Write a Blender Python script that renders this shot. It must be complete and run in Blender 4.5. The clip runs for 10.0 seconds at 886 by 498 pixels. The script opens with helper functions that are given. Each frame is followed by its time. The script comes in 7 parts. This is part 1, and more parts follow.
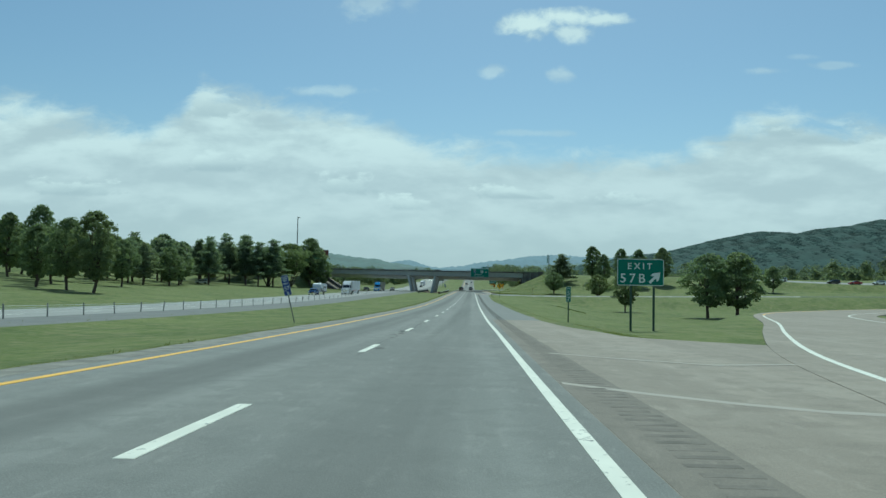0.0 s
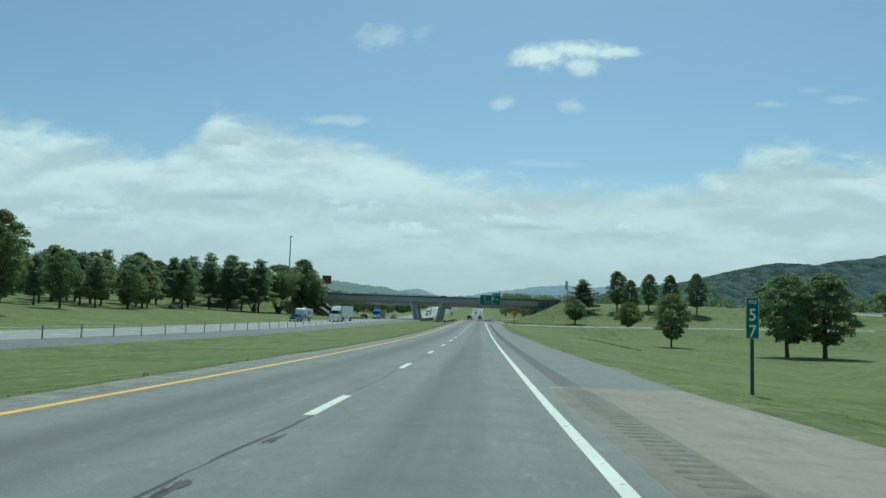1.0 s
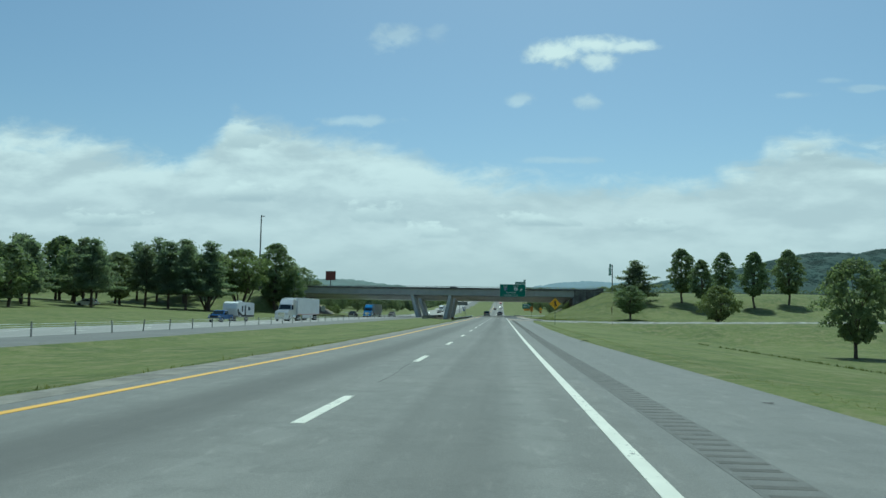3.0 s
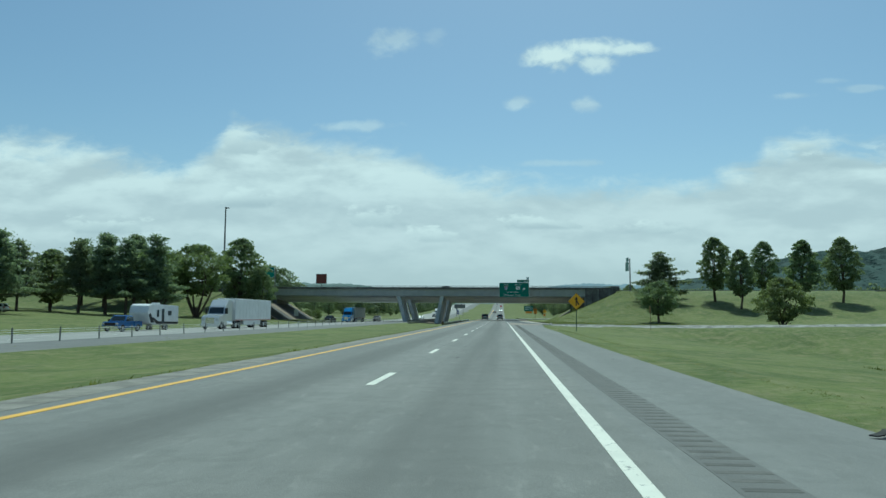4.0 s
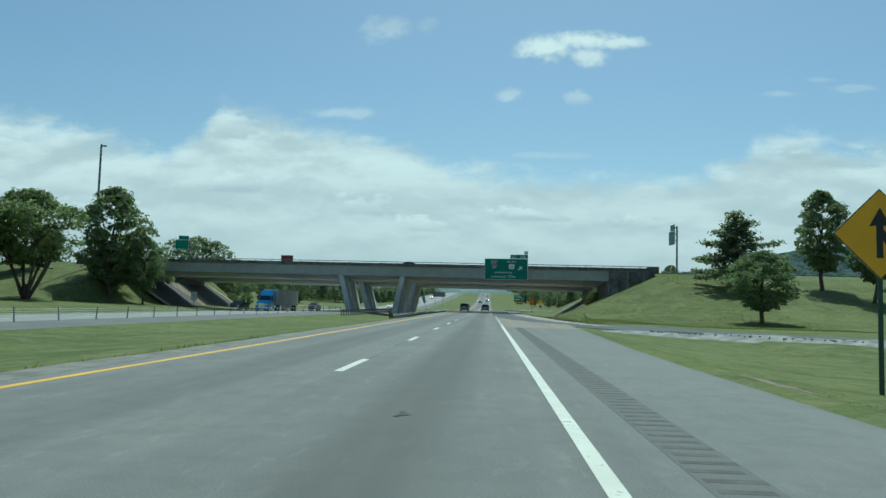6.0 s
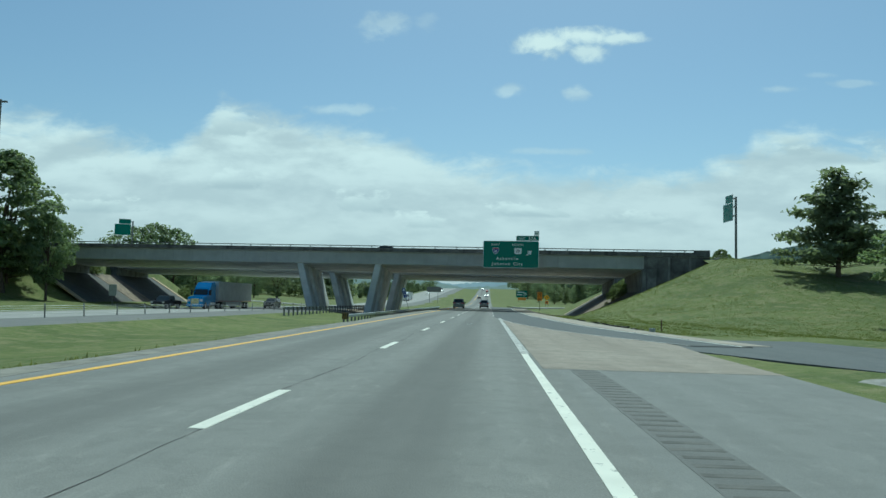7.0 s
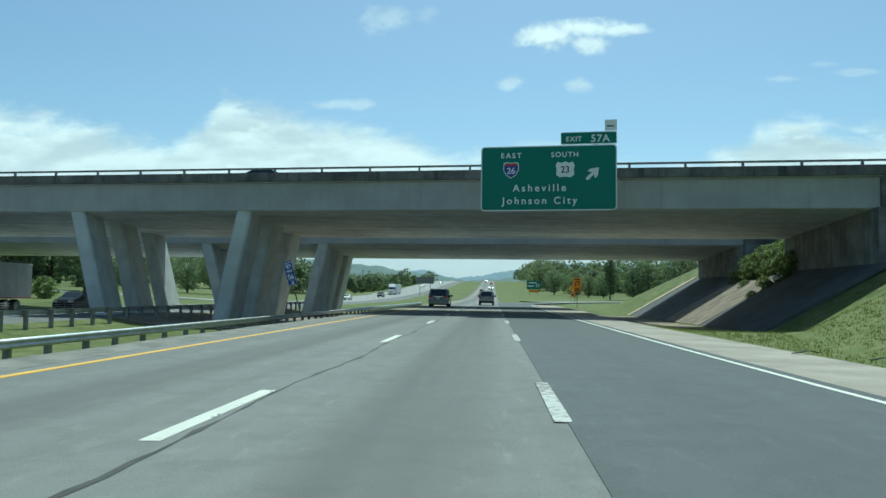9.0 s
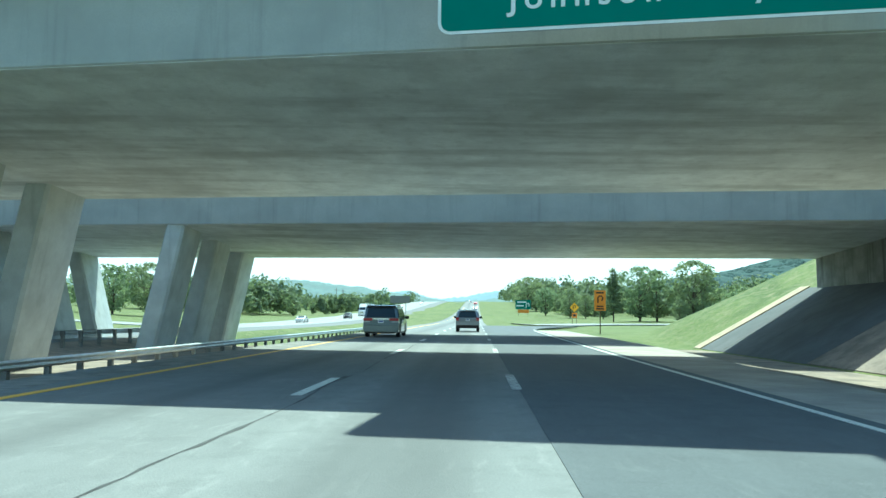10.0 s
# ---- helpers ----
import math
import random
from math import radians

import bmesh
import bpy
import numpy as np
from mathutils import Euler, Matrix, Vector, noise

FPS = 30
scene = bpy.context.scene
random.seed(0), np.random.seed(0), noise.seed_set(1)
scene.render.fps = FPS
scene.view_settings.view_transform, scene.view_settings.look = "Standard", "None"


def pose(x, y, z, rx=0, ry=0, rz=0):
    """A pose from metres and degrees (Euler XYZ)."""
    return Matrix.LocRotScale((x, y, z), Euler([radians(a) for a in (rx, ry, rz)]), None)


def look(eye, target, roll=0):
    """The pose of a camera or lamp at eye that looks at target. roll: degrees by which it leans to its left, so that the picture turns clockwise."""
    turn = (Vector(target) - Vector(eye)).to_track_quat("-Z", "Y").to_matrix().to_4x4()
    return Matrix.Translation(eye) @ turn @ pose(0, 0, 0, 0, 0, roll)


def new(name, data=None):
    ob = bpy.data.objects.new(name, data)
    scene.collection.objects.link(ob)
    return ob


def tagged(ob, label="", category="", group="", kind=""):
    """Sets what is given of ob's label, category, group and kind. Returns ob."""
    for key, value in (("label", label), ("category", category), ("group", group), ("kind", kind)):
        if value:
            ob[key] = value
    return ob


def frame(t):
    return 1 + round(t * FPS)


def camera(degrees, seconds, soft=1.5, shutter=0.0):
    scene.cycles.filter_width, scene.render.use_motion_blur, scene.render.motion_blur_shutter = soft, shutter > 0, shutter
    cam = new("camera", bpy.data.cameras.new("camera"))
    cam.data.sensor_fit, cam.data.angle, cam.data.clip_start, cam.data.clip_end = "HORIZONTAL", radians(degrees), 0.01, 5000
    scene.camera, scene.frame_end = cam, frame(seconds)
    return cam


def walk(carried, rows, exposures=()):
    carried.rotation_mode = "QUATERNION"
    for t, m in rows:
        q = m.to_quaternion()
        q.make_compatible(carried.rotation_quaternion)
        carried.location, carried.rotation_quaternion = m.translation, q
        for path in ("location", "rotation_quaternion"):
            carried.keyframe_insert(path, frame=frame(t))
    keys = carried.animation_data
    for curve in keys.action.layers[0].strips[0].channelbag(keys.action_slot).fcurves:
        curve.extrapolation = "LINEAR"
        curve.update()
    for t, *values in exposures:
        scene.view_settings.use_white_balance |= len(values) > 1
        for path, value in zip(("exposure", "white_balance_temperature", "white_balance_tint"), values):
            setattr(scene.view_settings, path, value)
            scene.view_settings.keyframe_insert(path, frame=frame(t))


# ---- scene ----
cam = camera(61.5, 10.0)
PATH = [
    (0.0, (-1.038, 3.338, 3.144), (-1.118, 5.334, 3.237), 1.1),
    (0.5, (-1.092, 18.554, 2.868), (-1.182, 20.548, 2.999), 1.5),
    (1.0, (-1.252, 34.886, 2.477), (-1.359, 36.875, 2.648), 1.8),
    (1.5, (-1.288, 50.578, 2.131), (-1.416, 52.567, 2.294), 1.4),
    (2.0, (-1.24, 65.869, 1.871), (-1.391, 67.857, 2.026), 1.0),
    (2.5, (-1.31, 81.911, 1.646), (-1.467, 83.899, 1.805), 1.1),
    (4.0, (-1.152, 128.863, 1.337), (-1.309, 130.849, 1.514), 0.3),
    (4.5, (-1.043, 144.374, 1.259), (-1.211, 146.358, 1.444), 0.5),
    (5.0, (-0.961, 159.598, 1.278), (-1.197, 161.57, 1.506), 1.5),
    (5.5, (-0.977, 175.213, 1.26), (-1.213, 177.182, 1.518), 1.9),
    (6.0, (-0.955, 190.454, 1.253), (-1.08, 192.444, 1.403), 1.5),
    (7.5, (-0.967, 237.302, 1.224), (-1.093, 239.294, 1.358), 1.3),
    (8.0, (-0.93, 253.05, 1.196), (-1.085, 255.04, 1.319), 1.17),
    (8.5, (-1.004, 268.396, 1.198), (-1.167, 270.385, 1.331), 0.9),
    (9.0, (-1.07, 283.8, 1.135), (-1.203, 285.79, 1.259), 0.75),
    (9.5, (-1.076, 299.55, 1.168), (-1.174, 301.54, 1.308), 0.95),
    (10.0, (-1.072, 315.2, 1.151), (-1.163, 317.19, 1.332), 0.6),
]
walk(cam, [(t, look(eye, target, roll)) for t, eye, target, roll in PATH],
     exposures=[(0.0, -0.1, 5600, -20), (7.3, -0.06, 5600, -20), (8.0, 0.05, 5600, -20), (8.5, 0.16, 5600, -20), (9.0, 0.21, 5600, -20), (9.5, 0.36, 5600, -20), (9.8, 1.02, 5500, -22), (10.0, 1.38, 5350, -25)])

# ---- sky and sun: high summer sun ahead and slightly to the right ----
SUN_WAY = Vector((0.10, 1.0, 1.76)).normalized()
world = bpy.data.worlds.new("sky")
scene.world = world
world.use_nodes = True


class Net:
    """Short hand for building a node tree."""

    def __init__(self, tree):
        self.tree = tree
        tree.nodes.clear()

    def node(self, kind, inputs=None, operation=None, interpolation_type=None):
        n = self.tree.nodes.new(kind)
        if operation:
            n.operation = operation
        if interpolation_type:
            n.interpolation_type = interpolation_type
        for key, value in (inputs or {}).items():
            if isinstance(value, bpy.types.NodeSocket):
                self.tree.links.new(value, n.inputs[key])
            else:
                n.inputs[key].default_value = value
        return n

    def math(self, op, a, b=0.0, c=0.0):
        return self.node("ShaderNodeMath", {0: a, 1: b, 2: c}, operation=op).outputs[0]

    def step(self, value, lo, hi, a=0.0, b=1.0):
        return self.node("ShaderNodeMapRange", {0: value, 1: lo, 2: hi, 3: a, 4: b}, interpolation_type="SMOOTHSTEP").outputs[0]

    def noise(self, vec, scale, detail=4.0, rough=0.55, dist=0.0):
        return self.node("ShaderNodeTexNoise", {"Vector": vec, "Scale": scale, "Detail": detail, "Roughness": rough, "Distortion": dist}).outputs[0]

    def mix(self, fac, a, b, blend="MIX"):
        n = self.tree.nodes.new("ShaderNodeMix")
        n.data_type, n.blend_type = "RGBA", blend
        for i, value in ((0, fac), (6, a), (7, b)):
            if isinstance(value, bpy.types.NodeSocket):
                self.tree.links.new(value, n.inputs[i])
            else:
                n.inputs[i].default_value = (*value, 1) if isinstance(value, tuple) and len(value) == 3 else value
        return n.outputs[2]


def build_sky():
    net = Net(world.node_tree)
    sky = net.node("ShaderNodeTexSky")
    sky.sky_type, sky.sun_disc = "NISHITA", False
    sky.sun_elevation, sky.sun_rotation = math.asin(SUN_WAY.z), math.atan2(SUN_WAY.x, SUN_WAY.y)
    sky.altitude, sky.air_density, sky.dust_density, sky.ozone_density = 450.0, 1.0, 1.6, 1.3
    ray = net.node("ShaderNodeTexCoord").outputs["Generated"]
    axis = net.node("ShaderNodeSeparateXYZ", {0: ray})
    dx, dy, dz = axis.outputs
    ahead = net.math("MAXIMUM", net.math("ABSOLUTE", dy), 0.08)
    u = net.math("DIVIDE", dx, ahead)
    v = net.math("DIVIDE", dz, ahead)
    flat = net.node("ShaderNodeCombineXYZ", {0: u, 1: net.math("MULTIPLY", v, 2.1), 2: net.math("SIGN", dy)}).outputs[0]
    big = net.noise(flat, 3.2, 7.0, 0.55, 0.3)
    fine = net.noise(flat, 11.0, 6.0, 0.6, 0.5)

    def heap(cu, cv, ru, rv):
        a = net.math("POWER", net.math("DIVIDE", net.math("SUBTRACT", u, cu), ru), 2.0)
        b = net.math("POWER", net.math("DIVIDE", net.math("SUBTRACT", v, cv), rv), 2.0)
        return net.math("SUBTRACT", 1.0, net.math("SQRT", net.math("ADD", a, b)))

    # the long bank over the horizon: the height of its torn top, from far left to far right
    torn = net.noise(flat, 16.0, 8.0, 0.62, 0.4)
    crest = net.node("ShaderNodeValToRGB", {0: net.math("MULTIPLY_ADD", u, 0.5, 0.5)})
    stops = ((-0.98, 0.21), (-0.70, 0.247), (-0.62, 0.246), (-0.55, 0.232), (-0.46, 0.20), (-0.41, 0.235), (-0.375, 0.285), (-0.33, 0.268), (-0.22, 0.248), (-0.13, 0.215), (-0.04, 0.185), (0.2, 0.178),
             (0.27, 0.185), (0.32, 0.212), (0.355, 0.240), (0.40, 0.254), (0.47, 0.238), (0.60, 0.215), (0.98, 0.23))
    ramp = crest.color_ramp
    ramp.interpolation = "EASE"
    while len(ramp.elements) < len(stops):
        ramp.elements.new(0.5)
    for e, (su, sv) in zip(ramp.elements, stops):
        e.position = su * 0.5 + 0.5
        e.color = (sv, sv, sv, 1)
    field = net.math("SUBTRACT", crest.outputs[0], v)
    ragged = net.math("ADD", net.math("MULTIPLY", net.math("SUBTRACT", big, 0.5), 0.085), net.math("MULTIPLY", net.math("SUBTRACT", torn, 0.5), 0.085))
    cover = net.step(net.math("ADD", field, ragged), -0.010, 0.036)
    # loose puffs, each with its own thickness, softly torn
    iso = net.node("ShaderNodeCombineXYZ", {0: u, 1: net.math("MULTIPLY", v, 1.35), 2: net.math("SIGN", dy)}).outputs[0]
    rag = net.noise(iso, 24.0, 6.0, 0.58, 0.25)
    rag2 = net.noise(net.node("ShaderNodeMapping", {"Vector": iso, "Location": (3.7, 1.3, 0.5)}).outputs[0], 9.0, 4.0, 0.55, 0.2)
    loose = net.math("ADD", net.math("MULTIPLY", net.math("SUBTRACT", rag, 0.5), 2.3), net.math("MULTIPLY", net.math("SUBTRACT", rag2, 0.5), 1.1))
    tuft = None
    for cu, cv, ru, rv, thick in ((0.075, 0.353, 0.055, 0.021, 1.0), (0.122, 0.364, 0.062, 0.018, 1.0), (0.170, 0.361, 0.045, 0.011, 0.9), (0.125, 0.344, 0.034, 0.017, 0.85), (-0.155, 0.381, 0.052, 0.024, 0.42), (-0.095, 0.384, 0.02, 0.018, 0.2),
                                  (0.021, 0.288, 0.020, 0.012, 0.45), (0.119, 0.287, 0.024, 0.014, 0.5), (0.076, 0.205, 0.06, 0.006, 0.3), (0.387, 0.293, 0.04, 0.007, 0.35), (0.435, 0.312, 0.03, 0.005, 0.2), (0.475, 0.301, 0.035, 0.006, 0.3), (-0.19, 0.26, 0.09, 0.010, 0.4)):
        h = net.step(net.math("ADD", heap(cu, cv, ru, rv), loose), -0.1, 0.75)
        h = net.math("MULTIPLY", net.math("MULTIPLY", h, net.step(heap(cu, cv, ru, rv), -0.55, 0.25)), thick)
        tuft = h if tuft is None else net.math("MAXIMUM", tuft, h)
    cover = net.math("MAXIMUM", net.math("MULTIPLY", cover, 0.94), tuft)
    above = net.step(dz, -0.01, 0.01)
    cover = net.math("MULTIPLY", cover, above)
    # heaps lit from above, with greyer bellies
    def raised(dv):
        q = net.node("ShaderNodeCombineXYZ", {0: u, 1: net.math("MULTIPLY", net.math("ADD", v, dv), 2.6), 2: net.math("SIGN", dy)}).outputs[0]
        return net.noise(q, 8.0, 5.0, 0.55, 0.15)

    slope = net.math("SUBTRACT", raised(0.0), raised(0.022))
    shade = net.step(net.math("ADD", net.math("MULTIPLY", slope, 0.8), net.math("MULTIPLY", net.math("SUBTRACT", big, 0.5), 0.35)), -0.16, 0.18)
    white = net.mix(shade, CLOUD_BELLY, net.mix(net.step(v, 0.13, 0.21), CLOUD_TOP, CLOUD_DOME))
    crisp = net.noise(flat, 34.0, 5.0, 0.55, 0.2)
    # single heaps standing in the bank: bright domes over flat grey bases
    for cu, cv, ru, rv in ((-0.178, 0.128, 0.05, 0.022), (-0.088, 0.106, 0.045, 0.018), (-0.356, 0.155, 0.06, 0.020), (0.05, 0.122, 0.07, 0.016), (0.2, 0.115, 0.05, 0.014), (-0.55, 0.12, 0.07, 0.02), (0.405, 0.218, 0.075, 0.034), (0.345, 0.208, 0.05, 0.026), (0.47, 0.205, 0.06, 0.028), (-0.37, 0.235, 0.05, 0.034)):
        # round above, cut off flat below
        under = net.step(v, cv - rv * 0.55, cv - rv * 0.25)
        rough = net.math("ADD", net.math("MULTIPLY", net.math("SUBTRACT", crisp, 0.5), 2.6), net.math("MULTIPLY", net.math("SUBTRACT", torn, 0.5), 1.4))
        dome = net.math("MULTIPLY", net.step(net.math("ADD", heap(cu, cv, ru, rv), rough), 0.1, 0.6), under)
        tilt = net.step(net.math("ADD", v, net.math("MULTIPLY", net.math("SUBTRACT", fine, 0.5), 0.03)), cv - rv * 0.5, cv + rv * 0.7)
        white = net.mix(net.math("MULTIPLY", dome, 0.8), white, net.mix(tilt, CLOUD_BASE, CLOUD_DOME))
    low = net.step(v, 0.0, 0.12)
    white = net.mix(low, CLOUD_LOW, white)
    white = net.mix(tuft, white, CLOUD_DOME)
    colour = net.mix(cover, sky.outputs[0], white)
    back = net.node("ShaderNodeBackground", {0: colour, 1: 0.1})
    out = net.node("ShaderNodeOutputWorld", {0: back.outputs[0]})


CLOUD_TOP, CLOUD_BELLY, CLOUD_LOW = (7.1, 7.3, 7.75), (5.7, 6.0, 6.55), (5.2, 5.65, 6.15)
CLOUD_BASE, CLOUD_DOME = (5.0, 5.4, 6.0), (8.0, 8.2, 8.5)
build_sky()
sun = new("sun", bpy.data.lights.new("sun", "SUN"))
sun.data.energy, sun.data.angle, sun.data.color = 3.6, radians(0.6), (1.0, 0.955, 0.88)
sun.matrix_world = look((0, 0, 60), Vector((0, 0, 60)) - SUN_WAY)
tagged(sun, "high midday sun", "sun")

# ---- materials ----
def surface(name, colour, rough=0.8, metal=0.0, vary=0.25, scale=3.0, fine=40.0, bump=0.15, spec=0.4, tint=None, piece=0.0, coat=0.0, stains=0.0, soot=0.0):
    """A painted, stony or earthy surface: two scales of colour variation and a fine relief, in metres."""
    m = bpy.data.materials.new(name)
    m.use_nodes = True
    net = Net(m.node_tree)
    place = net.node("ShaderNodeNewGeometry").outputs["Position"]
    a = net.noise(place, scale, 5.0, 0.6)
    b = net.noise(place, fine, 3.0, 0.6)
    dark = tuple(c * (1 - vary) for c in colour)
    light = tuple(min(1.0, c * (1 + vary)) for c in (tint or colour))
    tone = net.mix(net.step(a, 0.3, 0.7), dark, light)
    tone = net.mix(net.math("MULTIPLY", net.step(b, 0.35, 0.75), 0.5), tone, tuple(c * (1 - vary * 0.8) for c in colour))
    if piece:
        odd = net.node("ShaderNodeObjectInfo").outputs["Random"]
        tone = net.mix(net.math("MULTIPLY", odd, piece), tone, tuple(c * 0.45 for c in colour))
    if stains:
        down = net.node("ShaderNodeMapping", {"Vector": place, "Scale": (1.6, 1.6, 0.12)}).outputs[0]
        run = net.step(net.noise(down, 1.3, 6.0, 0.65), 0.5, 0.72)
        tone = net.mix(net.math("MULTIPLY", run, stains), tone, tuple(c * 0.3 for c in colour))
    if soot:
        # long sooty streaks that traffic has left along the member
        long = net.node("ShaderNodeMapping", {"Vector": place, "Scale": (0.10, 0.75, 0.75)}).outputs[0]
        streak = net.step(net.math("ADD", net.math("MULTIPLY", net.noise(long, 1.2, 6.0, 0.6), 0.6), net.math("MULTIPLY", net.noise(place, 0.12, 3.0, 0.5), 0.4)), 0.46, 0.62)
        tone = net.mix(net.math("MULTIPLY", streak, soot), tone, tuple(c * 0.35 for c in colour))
    relief = net.node("ShaderNodeBump", {"Strength": bump, "Distance": 0.02, "Height": net.math("ADD", b, net.math("MULTIPLY", a, 0.5))})
    bsdf = net.node("ShaderNodeBsdfPrincipled", {"Base Color": tone, "Roughness": net.step(a, 0.2, 0.8, rough * 0.9, min(1.0, rough * 1.1)), "Metallic": metal,
                                                 "Specular IOR Level": spec, "Coat Weight": coat, "Normal": relief.outputs[0]})
    net.node("ShaderNodeOutputMaterial", {0: bsdf.outputs[0]})
    return m


def paint(name, colour, rough=0.5, metal=0.0, vary=0.06, coat=0.0, spec=0.5):
    return surface(name, colour, rough, metal, vary, 2.0, 25.0, 0.02, spec, coat=coat)


def asphalt(name, colour, tint, streak=0.2, patch=0.3, oil=0.0, stain=0.32):
    """Worn pavement: long tyre tracks along the road, stony grain, patches and tar."""
    m = bpy.data.materials.new(name)
    m.use_nodes = True
    net = Net(m.node_tree)
    place = net.node("ShaderNodeNewGeometry").outputs["Position"]
    along = net.node("ShaderNodeMapping", {"Vector": place, "Scale": (1.0, 0.02, 1.0)}).outputs[0]
    tracks = net.noise(along, 1.1, 3.0, 0.5)
    cloudy = net.noise(place, 0.22, 6.0, 0.6)
    stone = net.noise(place, 55.0, 3.0, 0.7)
    grit = net.node("ShaderNodeTexVoronoi", {"Vector": place, "Scale": 70.0}).outputs["Distance"]
    tone = net.mix(net.step(tracks, 0.35, 0.68), tuple(c * (1 - streak) for c in colour), colour)
    tone = net.mix(net.math("MULTIPLY", net.step(cloudy, 0.42, 0.7), patch), tone, tint)
    # blotchy wear across the lane and bleached scuffs
    blot = net.noise(place, 1.7, 8.0, 0.68, 0.4)
    tone = net.mix(net.math("MULTIPLY", net.step(blot, 0.46, 0.62), stain), tone, tuple(c * 0.66 for c in colour))
    scuff = net.noise(net.node("ShaderNodeMapping", {"Vector": place, "Scale": (1.0, 0.25, 1.0)}).outputs[0], 5.0, 8.0, 0.72, 0.3)
    tone = net.mix(net.math("MULTIPLY", net.step(scuff, 0.52, 0.72), 0.28), tone, tuple(min(1.0, c * 1.45) for c in tint))
    tone = net.mix(net.math("MULTIPLY", net.step(stone, 0.45, 0.75), 0.45), tone, tuple(c * 1.5 for c in colour))
    tone = net.mix(net.math("MULTIPLY", net.step(grit, 0.0, 0.35, 1.0, 0.0), 0.35), tone, tuple(c * 0.5 for c in colour))
    if oil:
        # dark drip band down the middle of each lane
        across = net.node("ShaderNodeSeparateXYZ", {0: place}).outputs[0]
        wave = net.math("COSINE", net.math("MULTIPLY", net.math("ADD", across, 1.83), 2 * math.pi / 3.66))
        band = net.math("MULTIPLY", net.step(wave, 0.0, 0.95), net.step(net.noise(along, 0.6, 4.0, 0.6), 0.2, 0.65))
        tone = net.mix(net.math("MULTIPLY", band, oil), tone, tuple(c * 0.5 for c in colour))
    relief = net.node("ShaderNodeBump", {"Strength": 0.3, "Distance": 0.01, "Height": net.math("ADD", stone, grit)})
    bsdf = net.node("ShaderNodeBsdfPrincipled", {"Base Color": tone, "Roughness": 0.85, "Specular IOR Level": 0.35, "Normal": relief.outputs[0]})
    net.node("ShaderNodeOutputMaterial", {0: bsdf.outputs[0]})
    return m


def worn_paint(name, colour, under, wear):
    """Road paint, flaked so that the pavement shows through."""
    m = bpy.data.materials.new(name)
    m.use_nodes = True
    net = Net(m.node_tree)
    place = net.node("ShaderNodeNewGeometry").outputs["Position"]
    a = net.noise(place, 9.0, 6.0, 0.7)
    b = net.noise(place, 1.2, 3.0, 0.5)
    gone = net.step(net.math("ADD", net.math("MULTIPLY", a, 0.7), net.math("MULTIPLY", b, 0.3)), 0.72 - wear, 0.78 - wear)
    tone = net.mix(net.step(b, 0.3, 0.7), tuple(c * 0.85 for c in colour), colour)
    tone = net.mix(gone, tone, under)
    bsdf = net.node("ShaderNodeBsdfPrincipled", {"Base Color": tone, "Roughness": 0.6})
    net.node("ShaderNodeOutputMaterial", {0: bsdf.outputs[0]})
    return m


def leafage(name, dark, light, scale=0.5):
    """Leaves: every clump a little different, light shining through."""
    m = bpy.data.materials.new(name)
    m.use_nodes = True
    net = Net(m.node_tree)
    geo = net.node("ShaderNodeNewGeometry")
    a = net.noise(geo.outputs["Position"], scale, 4.0, 0.6)
    odd = geo.outputs["Random Per Island"]
    tone = net.mix(net.step(net.math("ADD", net.math("MULTIPLY", a, 0.6), net.math("MULTIPLY", odd, 0.4)), 0.25, 0.75), dark, light)
    own = net.node("ShaderNodeObjectInfo").outputs["Random"]
    tone = net.mix(net.math("MULTIPLY", own, 0.35), tone, tuple(c * f for c, f in zip(dark, (1.3, 0.95, 0.8))))
    body = net.node("ShaderNodeBsdfPrincipled", {"Base Color": tone, "Roughness": 0.6, "Specular IOR Level": 0.3})
    shine = net.node("ShaderNodeBsdfTranslucent", {0: net.mix(1.0, tone, (1.0, 1.0, 0.72), "MULTIPLY")})
    both = net.node("ShaderNodeMixShader", {0: 0.58, 1: body.outputs[0], 2: shine.outputs[0]})
    net.node("ShaderNodeOutputMaterial", {0: both.outputs[0]})
    return m


